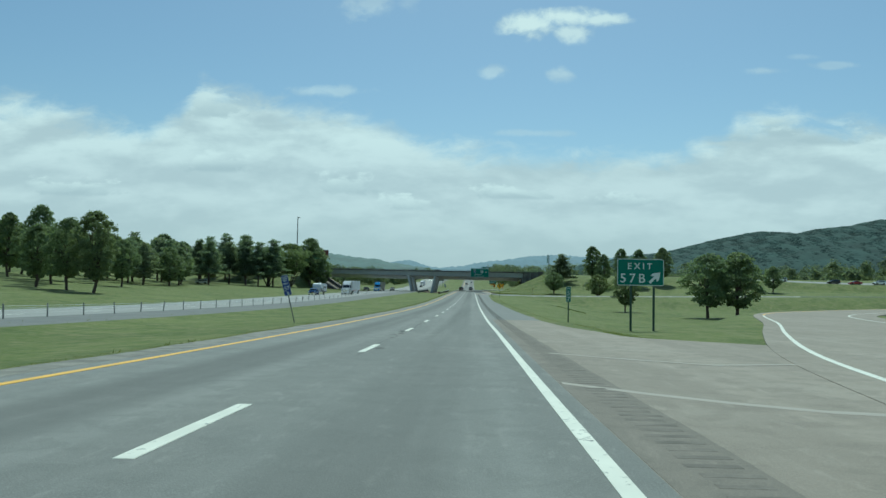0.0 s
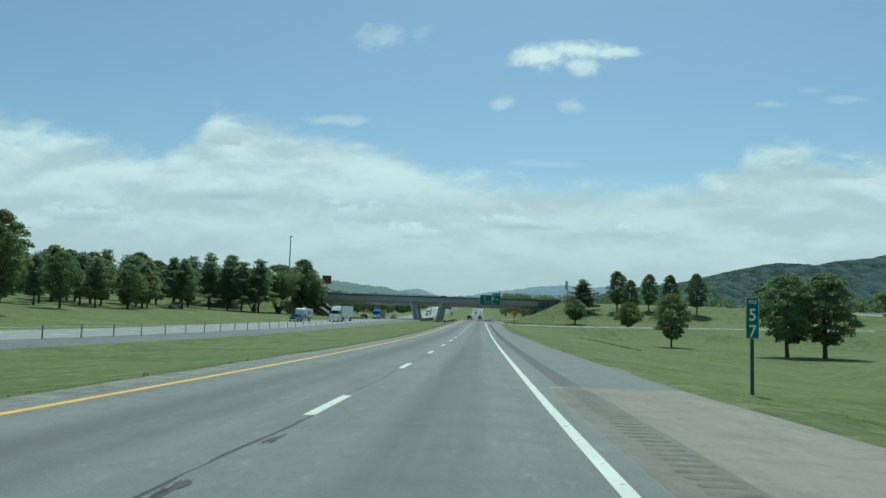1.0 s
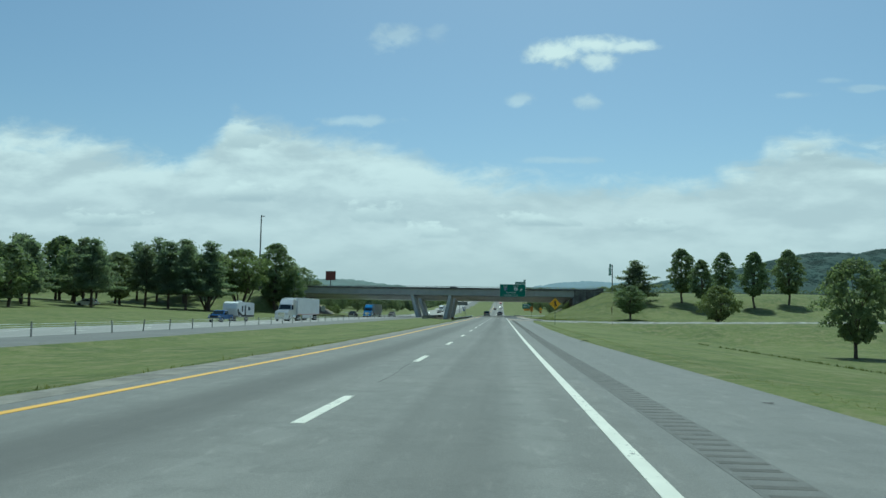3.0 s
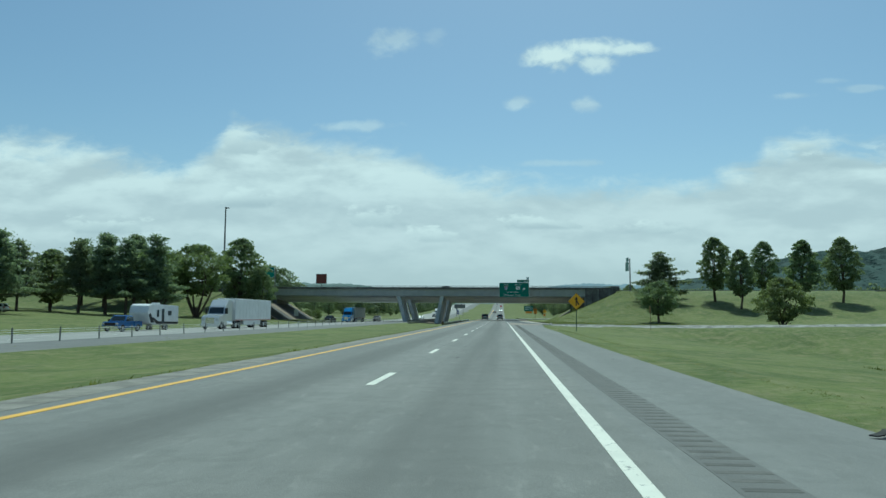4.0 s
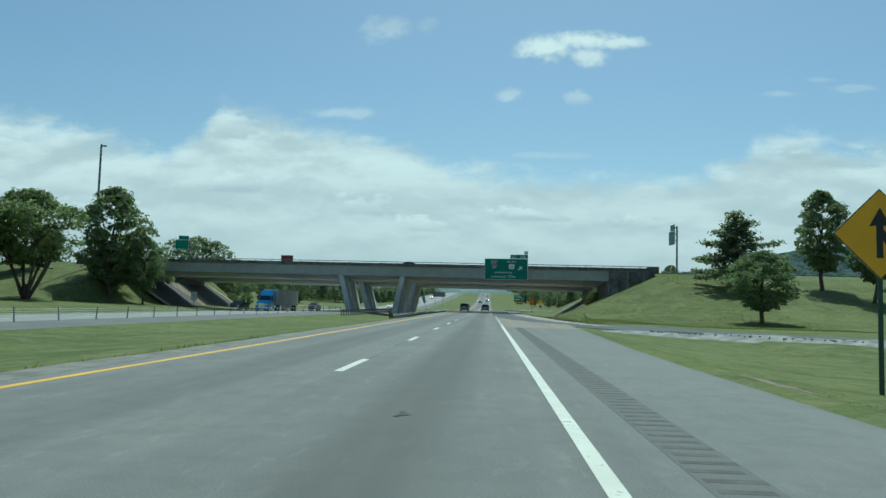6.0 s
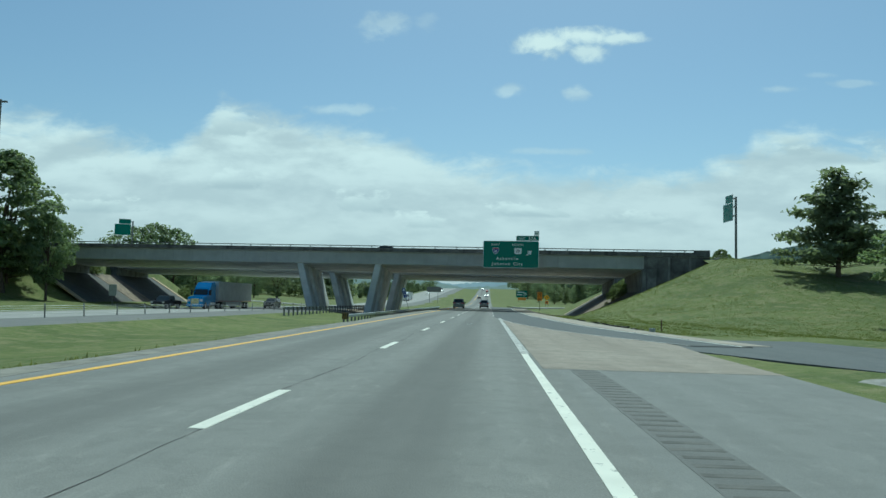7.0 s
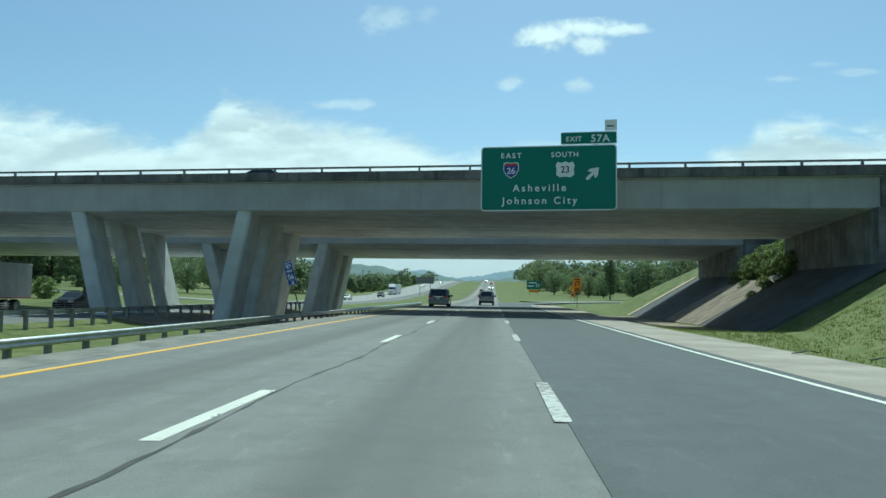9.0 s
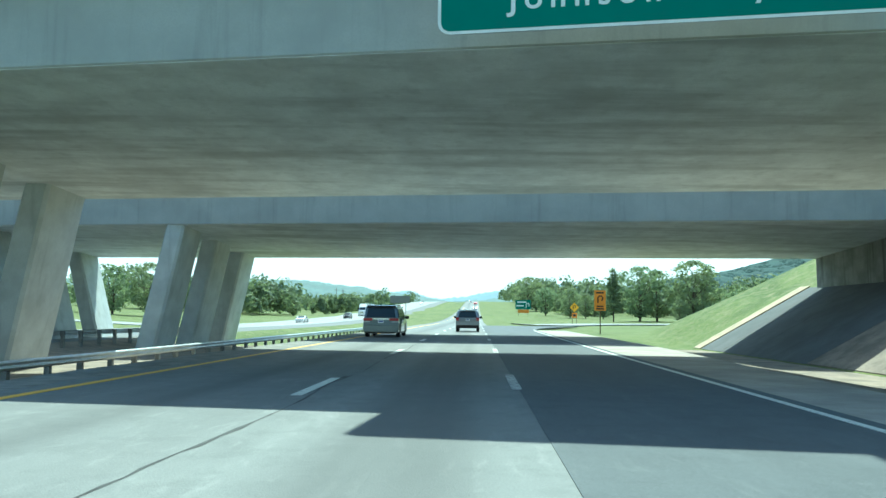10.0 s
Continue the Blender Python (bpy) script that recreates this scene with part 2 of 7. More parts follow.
def grass_ground(name):
    m = bpy.data.materials.new(name)
    m.use_nodes = True
    net = Net(m.node_tree)
    place = net.node("ShaderNodeNewGeometry").outputs["Position"]
    a = net.noise(place, 0.045, 5.0, 0.6)
    b = net.noise(place, 0.75, 6.0, 0.7)
    e = net.noise(place, 3.2, 5.0, 0.7, 0.4)
    d = net.noise(place, 0.17, 6.0, 0.62, 0.6)
    c = net.noise(place, 14.0, 4.0, 0.7)
    tone = net.mix(net.step(a, 0.35, 0.68), (0.116, 0.142, 0.040), (0.160, 0.186, 0.058))
    tone = net.mix(net.math("MULTIPLY", net.step(d, 0.44, 0.62), 0.8), tone, (0.078, 0.108, 0.028))
    tone = net.mix(net.math("MULTIPLY", net.step(b, 0.48, 0.66), 0.75), tone, (0.240, 0.220, 0.110))
    tone = net.mix(net.math("MULTIPLY", net.step(c, 0.4, 0.7), 0.4), tone, (0.066, 0.094, 0.028))
    tone = net.mix(net.math("MULTIPLY", net.step(e, 0.5, 0.66), 0.55), tone, (0.215, 0.198, 0.105))
    tone = net.mix(net.math("MULTIPLY", net.step(e, 0.48, 0.34), 0.55), tone, (0.060, 0.086, 0.026))
    mown = net.noise(net.node("ShaderNodeMapping", {"Vector": place, "Scale": (1.0, 0.12, 1.0)}).outputs[0], 1.3, 4.0, 0.6)
    tone = net.mix(net.math("MULTIPLY", net.step(mown, 0.5, 0.7), 0.3), tone, (0.20, 0.20, 0.10))
    relief = net.node("ShaderNodeBump", {"Strength": 0.7, "Distance": 0.06, "Height": net.math("ADD", c, net.math("MULTIPLY", b, 0.35))})
    bsdf = net.node("ShaderNodeBsdfPrincipled", {"Base Color": tone, "Roughness": 0.9, "Specular IOR Level": 0.2, "Normal": relief.outputs[0]})
    net.node("ShaderNodeOutputMaterial", {0: bsdf.outputs[0]})
    return m


def glass(name, colour=(0.02, 0.03, 0.035)):
    m = bpy.data.materials.new(name)
    m.use_nodes = True
    net = Net(m.node_tree)
    bsdf = net.node("ShaderNodeBsdfPrincipled", {"Base Color": (*colour, 1), "Roughness": 0.06, "Specular IOR Level": 0.6})
    net.node("ShaderNodeOutputMaterial", {0: bsdf.outputs[0]})
    return m


LANE_ASPHALT = asphalt("lane_asphalt", (0.198, 0.197, 0.186), (0.252, 0.244, 0.225), oil=0.7, stain=0.4)
SHOULDER_ASPHALT = asphalt("shoulder_asphalt", (0.192, 0.192, 0.184), (0.225, 0.22, 0.205), 0.12)
OLD_SHOULDER = asphalt("old_shoulder", (0.275, 0.236, 0.196), (0.33, 0.29, 0.245), 0.2, 0.5, stain=0.6)
BROWN_BAND = asphalt("brown_band", (0.205, 0.178, 0.150), (0.24, 0.21, 0.18), 0.2, 0.4, stain=0.6)
DARK_ASPHALT = asphalt("dark_asphalt", (0.105, 0.112, 0.115), (0.13, 0.13, 0.125), 0.12, 0.2)
FAR_ASPHALT = asphalt("far_asphalt", (0.30, 0.295, 0.28), (0.36, 0.35, 0.33), 0.2)
GREY_SHOULDER = asphalt("grey_shoulder", (0.155, 0.155, 0.15), (0.22, 0.21, 0.2), 0.1, 0.5)
TAR = surface("tar", (0.055, 0.053, 0.05), 0.75, vary=0.4)
WHITE_LINE = worn_paint("white_line", (0.70, 0.685, 0.60), (0.19, 0.19, 0.18), 0.16)
FLAKED_LINE = worn_paint("flaked_line", (0.55, 0.55, 0.52), (0.21, 0.20, 0.185), 0.25)
OLD_LINE = worn_paint("old_line", (0.60, 0.59, 0.55), (0.31, 0.27, 0.225), 0.42)
YELLOW_LINE = worn_paint("yellow_line", (0.78, 0.44, 0.05), (0.2, 0.17, 0.1), 0.05)
GRASS = grass_ground("grass")
BLADES = leafage("blades", (0.175, 0.205, 0.065), (0.255, 0.275, 0.105), 0.8)
TUFTS = leafage("tufts", (0.130, 0.165, 0.048), (0.215, 0.235, 0.085), 0.5)
SWALE_CREASE = leafage("swale_crease", (0.075, 0.105, 0.030), (0.150, 0.175, 0.060), 1.0)
WEEDS = leafage("weeds", (0.16, 0.19, 0.06), (0.25, 0.27, 0.10), 1.0)
FACE_CONCRETE = surface("face_concrete", (0.385, 0.395, 0.38), 0.85, vary=0.12, scale=0.5, fine=22.0, stains=0.22)
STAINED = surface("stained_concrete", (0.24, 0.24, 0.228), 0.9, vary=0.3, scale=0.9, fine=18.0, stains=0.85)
CONCRETE = surface("concrete", (0.52, 0.54, 0.53), 0.85, vary=0.14, scale=0.9, fine=22.0, stains=0.25)
# underside: sooty concrete, paler than the face to stand in for bounced light
LIFTED_SOFFIT = surface("lifted_soffit_concrete", (0.70, 0.735, 0.75), 0.85, vary=0.14, scale=0.9, fine=22.0, stains=0.2, soot=0.46)
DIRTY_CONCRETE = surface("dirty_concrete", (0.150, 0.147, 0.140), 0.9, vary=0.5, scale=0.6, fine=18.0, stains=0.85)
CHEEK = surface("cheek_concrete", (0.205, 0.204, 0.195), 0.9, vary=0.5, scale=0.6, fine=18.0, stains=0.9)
SLAB_CONCRETE = surface("slab_concrete", (0.35, 0.305, 0.255), 0.9, vary=0.25, scale=0.7, fine=20.0, stains=0.2)
# slope paving with the shade under the decks put into its colour
SHADE_SLAB = surface("shade_slab", (0.105, 0.105, 0.105), 0.9, vary=0.25, scale=0.7, fine=20.0)
# sandy slope earth again, lifted in colour for the sun on it
SUNLIT_EARTH = surface("sunlit_earth", (0.44, 0.345, 0.235), 0.95, vary=0.2, scale=1.2, fine=16.0, bump=0.3, stains=0.2)
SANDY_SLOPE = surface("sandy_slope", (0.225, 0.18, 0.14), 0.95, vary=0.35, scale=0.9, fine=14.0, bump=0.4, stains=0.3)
DIRT = surface("dirt", (0.25, 0.20, 0.15), 0.95, vary=0.35, scale=0.8, fine=12.0, bump=0.5)
GRAVEL = surface("gravel", (0.225, 0.212, 0.185), 0.95, vary=0.35, scale=1.5, fine=30.0, bump=0.6)
STEEL = surface("steel", (0.52, 0.54, 0.55), 0.45, 0.85, 0.15, 2.0, 30.0, 0.05)
OLD_STEEL = surface("old_steel", (0.22, 0.22, 0.21), 0.6, 0.5, 0.3, 4.0, 40.0, 0.1)
POST_GREEN = paint("post_green", (0.035, 0.075, 0.05), 0.6)
POST_WOOD = surface("post_wood", (0.17, 0.12, 0.08), 0.9, vary=0.3, scale=6.0)
SIGN_GREEN = paint("sign_green", (0.0, 0.155, 0.105), 0.45)
SIGN_BLUE = paint("sign_blue", (0.018, 0.05, 0.27), 0.45)
SIGN_WHITE = paint("sign_white", (0.78, 0.80, 0.78), 0.5)
SIGN_YELLOW = paint("sign_yellow", (0.85, 0.42, 0.01), 0.5)
OLD_YELLOW = surface("old_yellow", (0.26, 0.17, 0.045), 0.75, vary=0.35, scale=5.0)
SIGN_ORANGE = paint("sign_orange", (0.82, 0.27, 0.02), 0.5)
SIGN_BLACK = paint("sign_black", (0.015, 0.015, 0.015), 0.5)
SIGN_RED = paint("sign_red", (0.35, 0.04, 0.035), 0.5)
BILLBOARD_RED = paint("billboard_red", (0.15, 0.035, 0.03), 0.6)
SIGN_BACK = surface("sign_back", (0.42, 0.43, 0.43), 0.5, 0.6, 0.12)
BARK = surface("bark", (0.10, 0.078, 0.058), 0.95, vary=0.4, scale=3.0, fine=25.0, bump=0.6)
LEAF = leafage("leaf", (0.165, 0.232, 0.125), (0.265, 0.332, 0.178))
LEAF_LIGHT = leafage("leaf_light", (0.165, 0.228, 0.105), (0.270, 0.335, 0.150))
NEEDLE = leafage("needle", (0.175, 0.238, 0.162), (0.255, 0.318, 0.210))
# leaves of far trees, paler and bluer to imitate haze
HAZED_LEAF = leafage("hazed_leaf", (0.190, 0.255, 0.165), (0.270, 0.335, 0.205), 0.05)
# woods of the hill, their green turned bluish for the haze of distance
HAZED_HILL = surface("hazed_hill_woods", (0.054, 0.086, 0.077), 0.95, vary=0.3, scale=0.03, fine=0.12, spec=0.1)
# distance haze is painted into these two hill colours as a pale blue
HAZED_FAR_HILL = surface("hazed_far_hill", (0.16, 0.23, 0.27), 0.95, vary=0.12, scale=0.01, fine=0.05)
HAZED_MID_HILL = surface("hazed_mid_hill", (0.115, 0.165, 0.155), 0.95, vary=0.2, scale=0.015, fine=0.08)
TYRE = surface("tyre", (0.02, 0.02, 0.02), 0.85, vary=0.3, scale=8.0)
RIM = surface("rim", (0.55, 0.56, 0.57), 0.35, 0.9, 0.1)
BLACK_TRIM = surface("black_trim", (0.018, 0.018, 0.019), 0.6, vary=0.3)
CAR_GLASS = glass("car_glass")
RED_LAMP = paint("red_lamp", (0.38, 0.008, 0.012), 0.35, coat=0.15)
CLEAR_LAMP = paint("clear_lamp", (0.6, 0.6, 0.58), 0.1, coat=1.0)
CHROME = surface("chrome", (0.7, 0.7, 0.7), 0.15, 1.0, 0.05)


def car_paint(name, colour):
    return surface(name, colour, 0.32, 0.55, 0.06, 1.5, 60.0, 0.01, 0.5, coat=0.9)


VAN_GREY = car_paint("van_grey", (0.155, 0.185, 0.195))
SUV_SILVER = car_paint("suv_silver", (0.26, 0.285, 0.31))
CAR_BLUE = car_paint("car_blue", (0.025, 0.12, 0.34))
CAR_WHITE = car_paint("car_white", (0.72, 0.73, 0.73))
CAR_BLACK = car_paint("car_black", (0.02, 0.022, 0.025))
CAR_RED = car_paint("car_red", (0.30, 0.015, 0.02))
TRUCK_BLUE = car_paint("truck_blue", (0.01, 0.20, 0.50))
TRAILER_WHITE = surface("trailer_white", (0.70, 0.71, 0.71), 0.45, 0.1, 0.08, 1.0, 12.0)
TRAILER_GREY = surface("trailer_grey", (0.45, 0.46, 0.46), 0.4, 0.4, 0.12, 1.0, 12.0)
STONE_BED = surface("stone_bed", (0.30, 0.29, 0.265), 0.95, vary=0.45, scale=1.2, fine=9.0, bump=0.8)
STONE = surface("stone", (0.43, 0.42, 0.40), 0.9, vary=0.4, scale=4.0, piece=0.4)
ROOF_WHITE = paint("roof_white", (0.75, 0.76, 0.77), 0.5)
WALL_PALE = surface("wall_pale", (0.42, 0.40, 0.37), 0.8, vary=0.15)

# ---- building helpers ----
def mesh_of(name, verts, faces, smooth=False):
    me = bpy.data.meshes.new(name)
    me.from_pydata(verts, [], faces)
    me.update()
    if smooth:
        me.polygons.foreach_set("use_smooth", [True] * len(me.polygons))
    return me


def obj(name, me, mat, parent=None, label="", at=None):
    ob = new(name, me)
    if mat and not me.materials:
        me.materials.append(mat)
    if parent:
        ob.parent = parent
    if at is not None:
        ob.matrix_basis = at
    return tagged(ob, label) if label else ob


def part(name, bm, material, parent, label="", smooth=False, bevel=0.0):
    """Links a bmesh as one mesh object under a thing or under a part."""
    if bevel:
        bmesh.ops.bevel(bm, geom=[e for e in bm.edges if e.calc_face_angle(0) > 0.6], offset=bevel, segments=2, affect="EDGES", clamp_overlap=True)
    me = bpy.data.meshes.new(name)
    bm.normal_update()
    bm.to_mesh(me)
    bm.free()
    if smooth:
        me.polygons.foreach_set("use_smooth", [True] * len(me.polygons))
    return obj(name, me, material, parent, label)


def empty(name, at, label, category, group="", kind=""):
    ob = new(name)
    ob.empty_display_size = 0.3
    ob.matrix_basis = at
    return tagged(ob, label, category, group, kind)


def add_box(bm, x0, x1, y0, y1, z0, z1, m=None):
    r = bmesh.ops.create_cube(bm, size=1, matrix=Matrix.LocRotScale(((x0 + x1) / 2, (y0 + y1) / 2, (z0 + z1) / 2), None, (x1 - x0, y1 - y0, z1 - z0)))
    if m:
        bmesh.ops.transform(bm, matrix=m, verts=r["verts"])
    return r["verts"]


def a_box(*args, m=None):
    bm = bmesh.new()
    add_box(bm, *args, m=m)
    return bm


def add_rod(bm, a, b, r0, r1=None, n=10):
    a, b = Vector(a), Vector(b)
    m = Matrix.Translation((a + b) / 2) @ (b - a).to_track_quat("Z", "Y").to_matrix().to_4x4()
    return bmesh.ops.create_cone(bm, cap_ends=True, segments=n, radius1=r0, radius2=r0 if r1 is None else r1, depth=(b - a).length, matrix=m)["verts"]


def a_rod(a, b, r0, r1=None, n=10):
    bm = bmesh.new()
    add_rod(bm, a, b, r0, r1, n)
    return bm


def plate(points, y0, y1):
    """An upright plate: an outline in x and z, given thickness from y0 to y1."""
    bm = bmesh.new()
    front = [bm.verts.new((x, y0, z)) for x, z in points]
    back = [bm.verts.new((x, y1, z)) for x, z in points]
    bm.faces.new(front)
    bm.faces.new(back[::-1])
    for i in range(len(points)):
        j = (i + 1) % len(points)
        bm.faces.new((front[j], front[i], back[i], back[j]))
    bmesh.ops.recalc_face_normals(bm, faces=bm.faces)
    return bm


def rounded(x0, x1, z0, z1, r, n=4):
    out = []
    for cx, cz, a0 in ((x1 - r, z0 + r, -90), (x1 - r, z1 - r, 0), (x0 + r, z1 - r, 90), (x0 + r, z0 + r, 180)):
        for i in range(n + 1):
            a = radians(a0 + 90 * i / n)
            out.append((cx + r * math.cos(a), cz + r * math.sin(a)))
    return out


def words(text, x, z, size, y, mat, parent, spread=1.05, stretch=1.0, bold=0.006, fit=0.0):
    """Raised lettering that faces -y, centred on x, its foot at z; fit: the width to which the letters are spaced out."""
    cu = bpy.data.curves.new("lettering", "FONT")
    cu.body, cu.size, cu.align_x, cu.extrude, cu.offset, cu.space_character = text, size, "CENTER", 0.004, bold, spread
    tmp = bpy.data.objects.new("lettering", cu)
    for space in ((1.0, 1.5, 0.0) if fit else (spread,)):
        cu.space_character = space or 1.0 + 0.5 * (fit - widths[0]) / (widths[1] - widths[0])
        me = bpy.data.meshes.new_from_object(tmp)
        xs = [v.co.x for v in me.vertices]
        widths = [max(xs) - min(xs)] if space == 1.0 else widths + [max(xs) - min(xs)] if fit else []
        if space and fit:
            bpy.data.meshes.remove(me)
    if fit:
        x -= (max(xs) + min(xs)) / 2
    bpy.data.objects.remove(tmp)
    bpy.data.curves.remove(cu)
    me.name = "lettering"
    me.materials.clear()
    me.transform(Matrix.Translation((x, y, z)) @ Matrix.Rotation(radians(90), 4, "X") @ Matrix.Diagonal((stretch, 1, 1, 1)))
    # one object for each character
    bm = bmesh.new()
    bm.from_mesh(me)
    bpy.data.meshes.remove(me)
    left, groups = set(bm.faces), []
    while left:
        stack, found = [left.pop()], []
        while stack:
            f = stack.pop()
            found.append(f)
            for e in f.edges:
                for g in e.link_faces:
                    if g in left:
                        left.remove(g)
                        stack.append(g)
        xs = [v.co.x for f in found for v in f.verts]
        groups.append([min(xs), max(xs), found])
    groups.sort(key=lambda g: g[0])
    joined = []
    for g in groups:
        if joined and g[0] < joined[-1][1] - 0.3 * min(g[1] - g[0], joined[-1][1] - joined[-1][0]):
            joined[-1][1] = max(g[1], joined[-1][1])
            joined[-1][2] += g[2]
        else:
            joined.append(g)
    for a, b, found in joined:
        verts = list({v for f in found for v in f.verts})
        index = {v: i for i, v in enumerate(verts)}
        obj("letter", mesh_of("letter", [v.co[:] for v in verts], [[index[v] for v in f.verts] for f in found]), mat, parent)
    bm.free()


def smooth01(a):
    a = min(1.0, max(0.0, a))
    return a * a * (3 - 2 * a)


# ---- the lie of the land ----
def rise(y):
    """Height of the highway along its length: a long sag, then a far hill."""
    z = 2.0 * ((150 - y) / 150) ** 2 if y < 150 else 0.0
    if y < -60:
        z = 2.0 * (210 / 150) ** 2 + (-60 - y) * 0.037
    return z + 16.0 * smooth01((y - 430) / 640)


SKEW = -0.115


def toe_right(y):
    return 8.0 + 5.5 * smooth01((y - 302) / 22) if y < 376 else 13.5 + 8 * smooth01((y - 376) / 40)


RAMP = [(5.2, 282), (5.7, 268), (6.6, 256), (9.6, 243), (16.0, 232), (27.0, 224), (45.0, 219), (75.0, 216), (120.0, 214), (200.0, 213), (330.0, 214)]
LOOP = [(3.0, -20.0), (6.0, -6.0), (9.5, 8.0), (13.0, 21.6), (18.5, 37.0), (25.8, 56.0), (38.5, 91.0), (53.0, 112.0), (72.0, 128.0), (98.0, 140.0), (140.0, 146.0), (200.0, 147.0), (330.0, 148.0)]


def spline(points, n):
    """Points of a smooth curve through the given ones."""
    out = []
    p = [Vector(q) for q in points]
    p = [2 * p[0] - p[1]] + p + [2 * p[-1] - p[-2]]
    for i in range(1, len(p) - 2):
        for k in range(n):
            t = k / n
            a, b, c, d = p[i - 1], p[i], p[i + 1], p[i + 2]
            out.append(0.5 * (2 * b + (c - a) * t + (2 * a - 5 * b + 4 * c - d) * t * t + (3 * b - a - 3 * c + d) * t ** 3))
    out.append(p[-2])
    return out


RAMP_LINE, LOOP_LINE = spline(RAMP, 8), spline(LOOP, 8)


def near_line(line, x, y):
    return min((p.x - x) ** 2 + (p.y - y) ** 2 for p in line) ** 0.5


def bare(x, y):
    """The ground before roads are cut into it."""
    z = rise(y)
    if x > 3.6:
        d = x - 3.6
        w = smooth01((y - 20) / 60) * (1 - smooth01((y - 200) / 40))
        z -= 0.25 * smooth01(d / 4.0) + w * 2.3 * smooth01((d - 2) / 26)
        z += (1 - w) * 0.4 * smooth01((d - 30) / 60) * (1 if y < 250 else 0)
        s = smooth01((y - 262) / 60) ** 1.2 * (1 - smooth01((y - 372) / 60))
        if s > 0:
            t = toe_right(y)
            under = smooth01((y - 316) / 6) * (1 - smooth01((y - 372) / 6))
            steep = (x - 13.9) * 0.575 if x < 20.6 else 3.6 + (x - 20.6) * 0.50
            slope = min(7.9, max(0.0, (x - t) * (0.40 + 0.10 * smooth01((y - 296) / 22))) * (1 - under) + max(0.0, steep) * under)
            z += s * slope - 0.62 * under * smooth01((x - 6.5) / 5)
        z += 7.0 * smooth01((x - 130) / 250) * smooth01((y - 60) / 200)
        z += 2.4 * smooth01((x - 35) / 50) * smooth01((y - 195) / 25) * (1 - smooth01((y - 255) / 25))
    elif x < -8.6:
        if x > -24:
            t = (-8.6 - x) / 15.4
            z += -0.5 * t - (0.36 + 0.38 * smooth01((y - 225) / 45)) * math.sin(math.pi * t) ** 0.7
        elif x > -31:
            z -= 0.5
        elif x > -50:
            z -= 0.5 + 0.02 * (-31 - x)
        else:
            d = -50 - x
            z += -0.88 + min(5.0, d * 0.05) * smooth01(d / 12)
            if y > 430:
                z -= 0.8 * (rise(y) - rise(430)) * smooth01(d / 22) * (1 - smooth01((y - 900) / 300))
            dy = max(0.0, 328.5 + SKEW * x - y, y - 367.0 - SKEW * x)
            bank = (8.0 if x < -73.4 else 4.75 - 0.575 * (x + 73.4)) - 0.27 * dy
            z = max(z, bank)
    far = smooth01((y - 800) / 900)
    return z + far * 10 * smooth01((abs(x) - 60) / 300)


def old_edge(y):
    """Right edge of the old shoulder, which widens into the exit gore."""
    return 3.5 + 0.2 * smooth01((52 - y) / 6) + 1.2 * smooth01((46 - y) / 14) + 5.5 * smooth01((33 - y) / 7)


def land(x, y):
    z = bare(x, y)
    dip = 0.0
    if -9.2 < x < 4.2:
        dip = 0.05
    if -50 < x < -24:
        dip = 0.05
    if y > 176 and x > 3 and y < 300:
        r = near_line(RAMP_LINE, x, y)
        wide = 6 + 18 * smooth01((x - 14) / 20)
        if r < 7 + wide:
            k = 1 - smooth01((r - (4.6 if x < 12 else 7.0)) / wide)
            z = z * (1 - k) + ramp_z(x, y) * k
            if r < 4.6:
                dip = 0.06 if x < 60 else 0.3
    if y < 175 and x > 3:
        near = min(LOOP_LINE, key=lambda p: (p.x - x) ** 2 + (p.y - y) ** 2)
        r = math.hypot(near.x - x, near.y - y)
        if r < 16:
            k = 1 - smooth01((r - 7.0) / 8)
            z = z * (1 - k) + loop_z(x, y) * k
            if r < 6.8:
                dip = 0.06
    if 3 < x < old_edge(y) + 0.5 and y < 53:
        z, dip = min(z, rise(y)), 0.07
    return z - dip


def ramp_z(x, y):
    return rise(y) + 0.02 * min(90.0, max(0.0, x - 20))


def loop_z(x, y):
    return rise(y) + 0.3 * smooth01((x - 45) / 40)


def make_ground():
    xs = [-2600, -1800, -1200, -800, -550, -400, -300, -230, -180, -150, -130, -115, -100, -90, -82, -76, -74.2, -73.3, -71, -68, -65, -63, -61, -60, -59, -57, -55, -53, -50, -46, -41, -36, -32, -28, -24, -22, -20, -18,
          -16, -14, -12, -10.4, -9.2, -8.6, -7, -4, 0, 3, 3.6, 4.2, 5, 6, 7, 8, 9, 10, 11, 12, 13, 13.5, 14.5, 16, 18, 20.3, 20.9, 22, 24, 26, 28, 30, 33, 36, 40, 45, 50, 56, 62, 70, 78, 88, 100, 115, 130, 150,
          180, 220, 280, 360, 480, 650, 900, 1300, 1800, 2600]
    ys = [-400, -200, -100, -60] + list(range(-40, 440, 4)) + [450, 470, 500, 540, 590, 650, 720, 800, 900, 1000, 1070, 1150, 1300, 1500, 1800, 2300, 3000, 3800, 4600]
    verts = [(x, y, land(x, y)) for y in ys for x in xs]
    n = len(xs)
    faces = [(j * n + i, j * n + i + 1, (j + 1) * n + i + 1, (j + 1) * n + i) for j in range(len(ys) - 1) for i in range(n - 1)]
    g = obj("ground", mesh_of("ground", verts, faces, True), GRASS)
    tagged(g, "mown green grass verges, median and banks of the interchange", "ground", kind="structure")


make_ground()


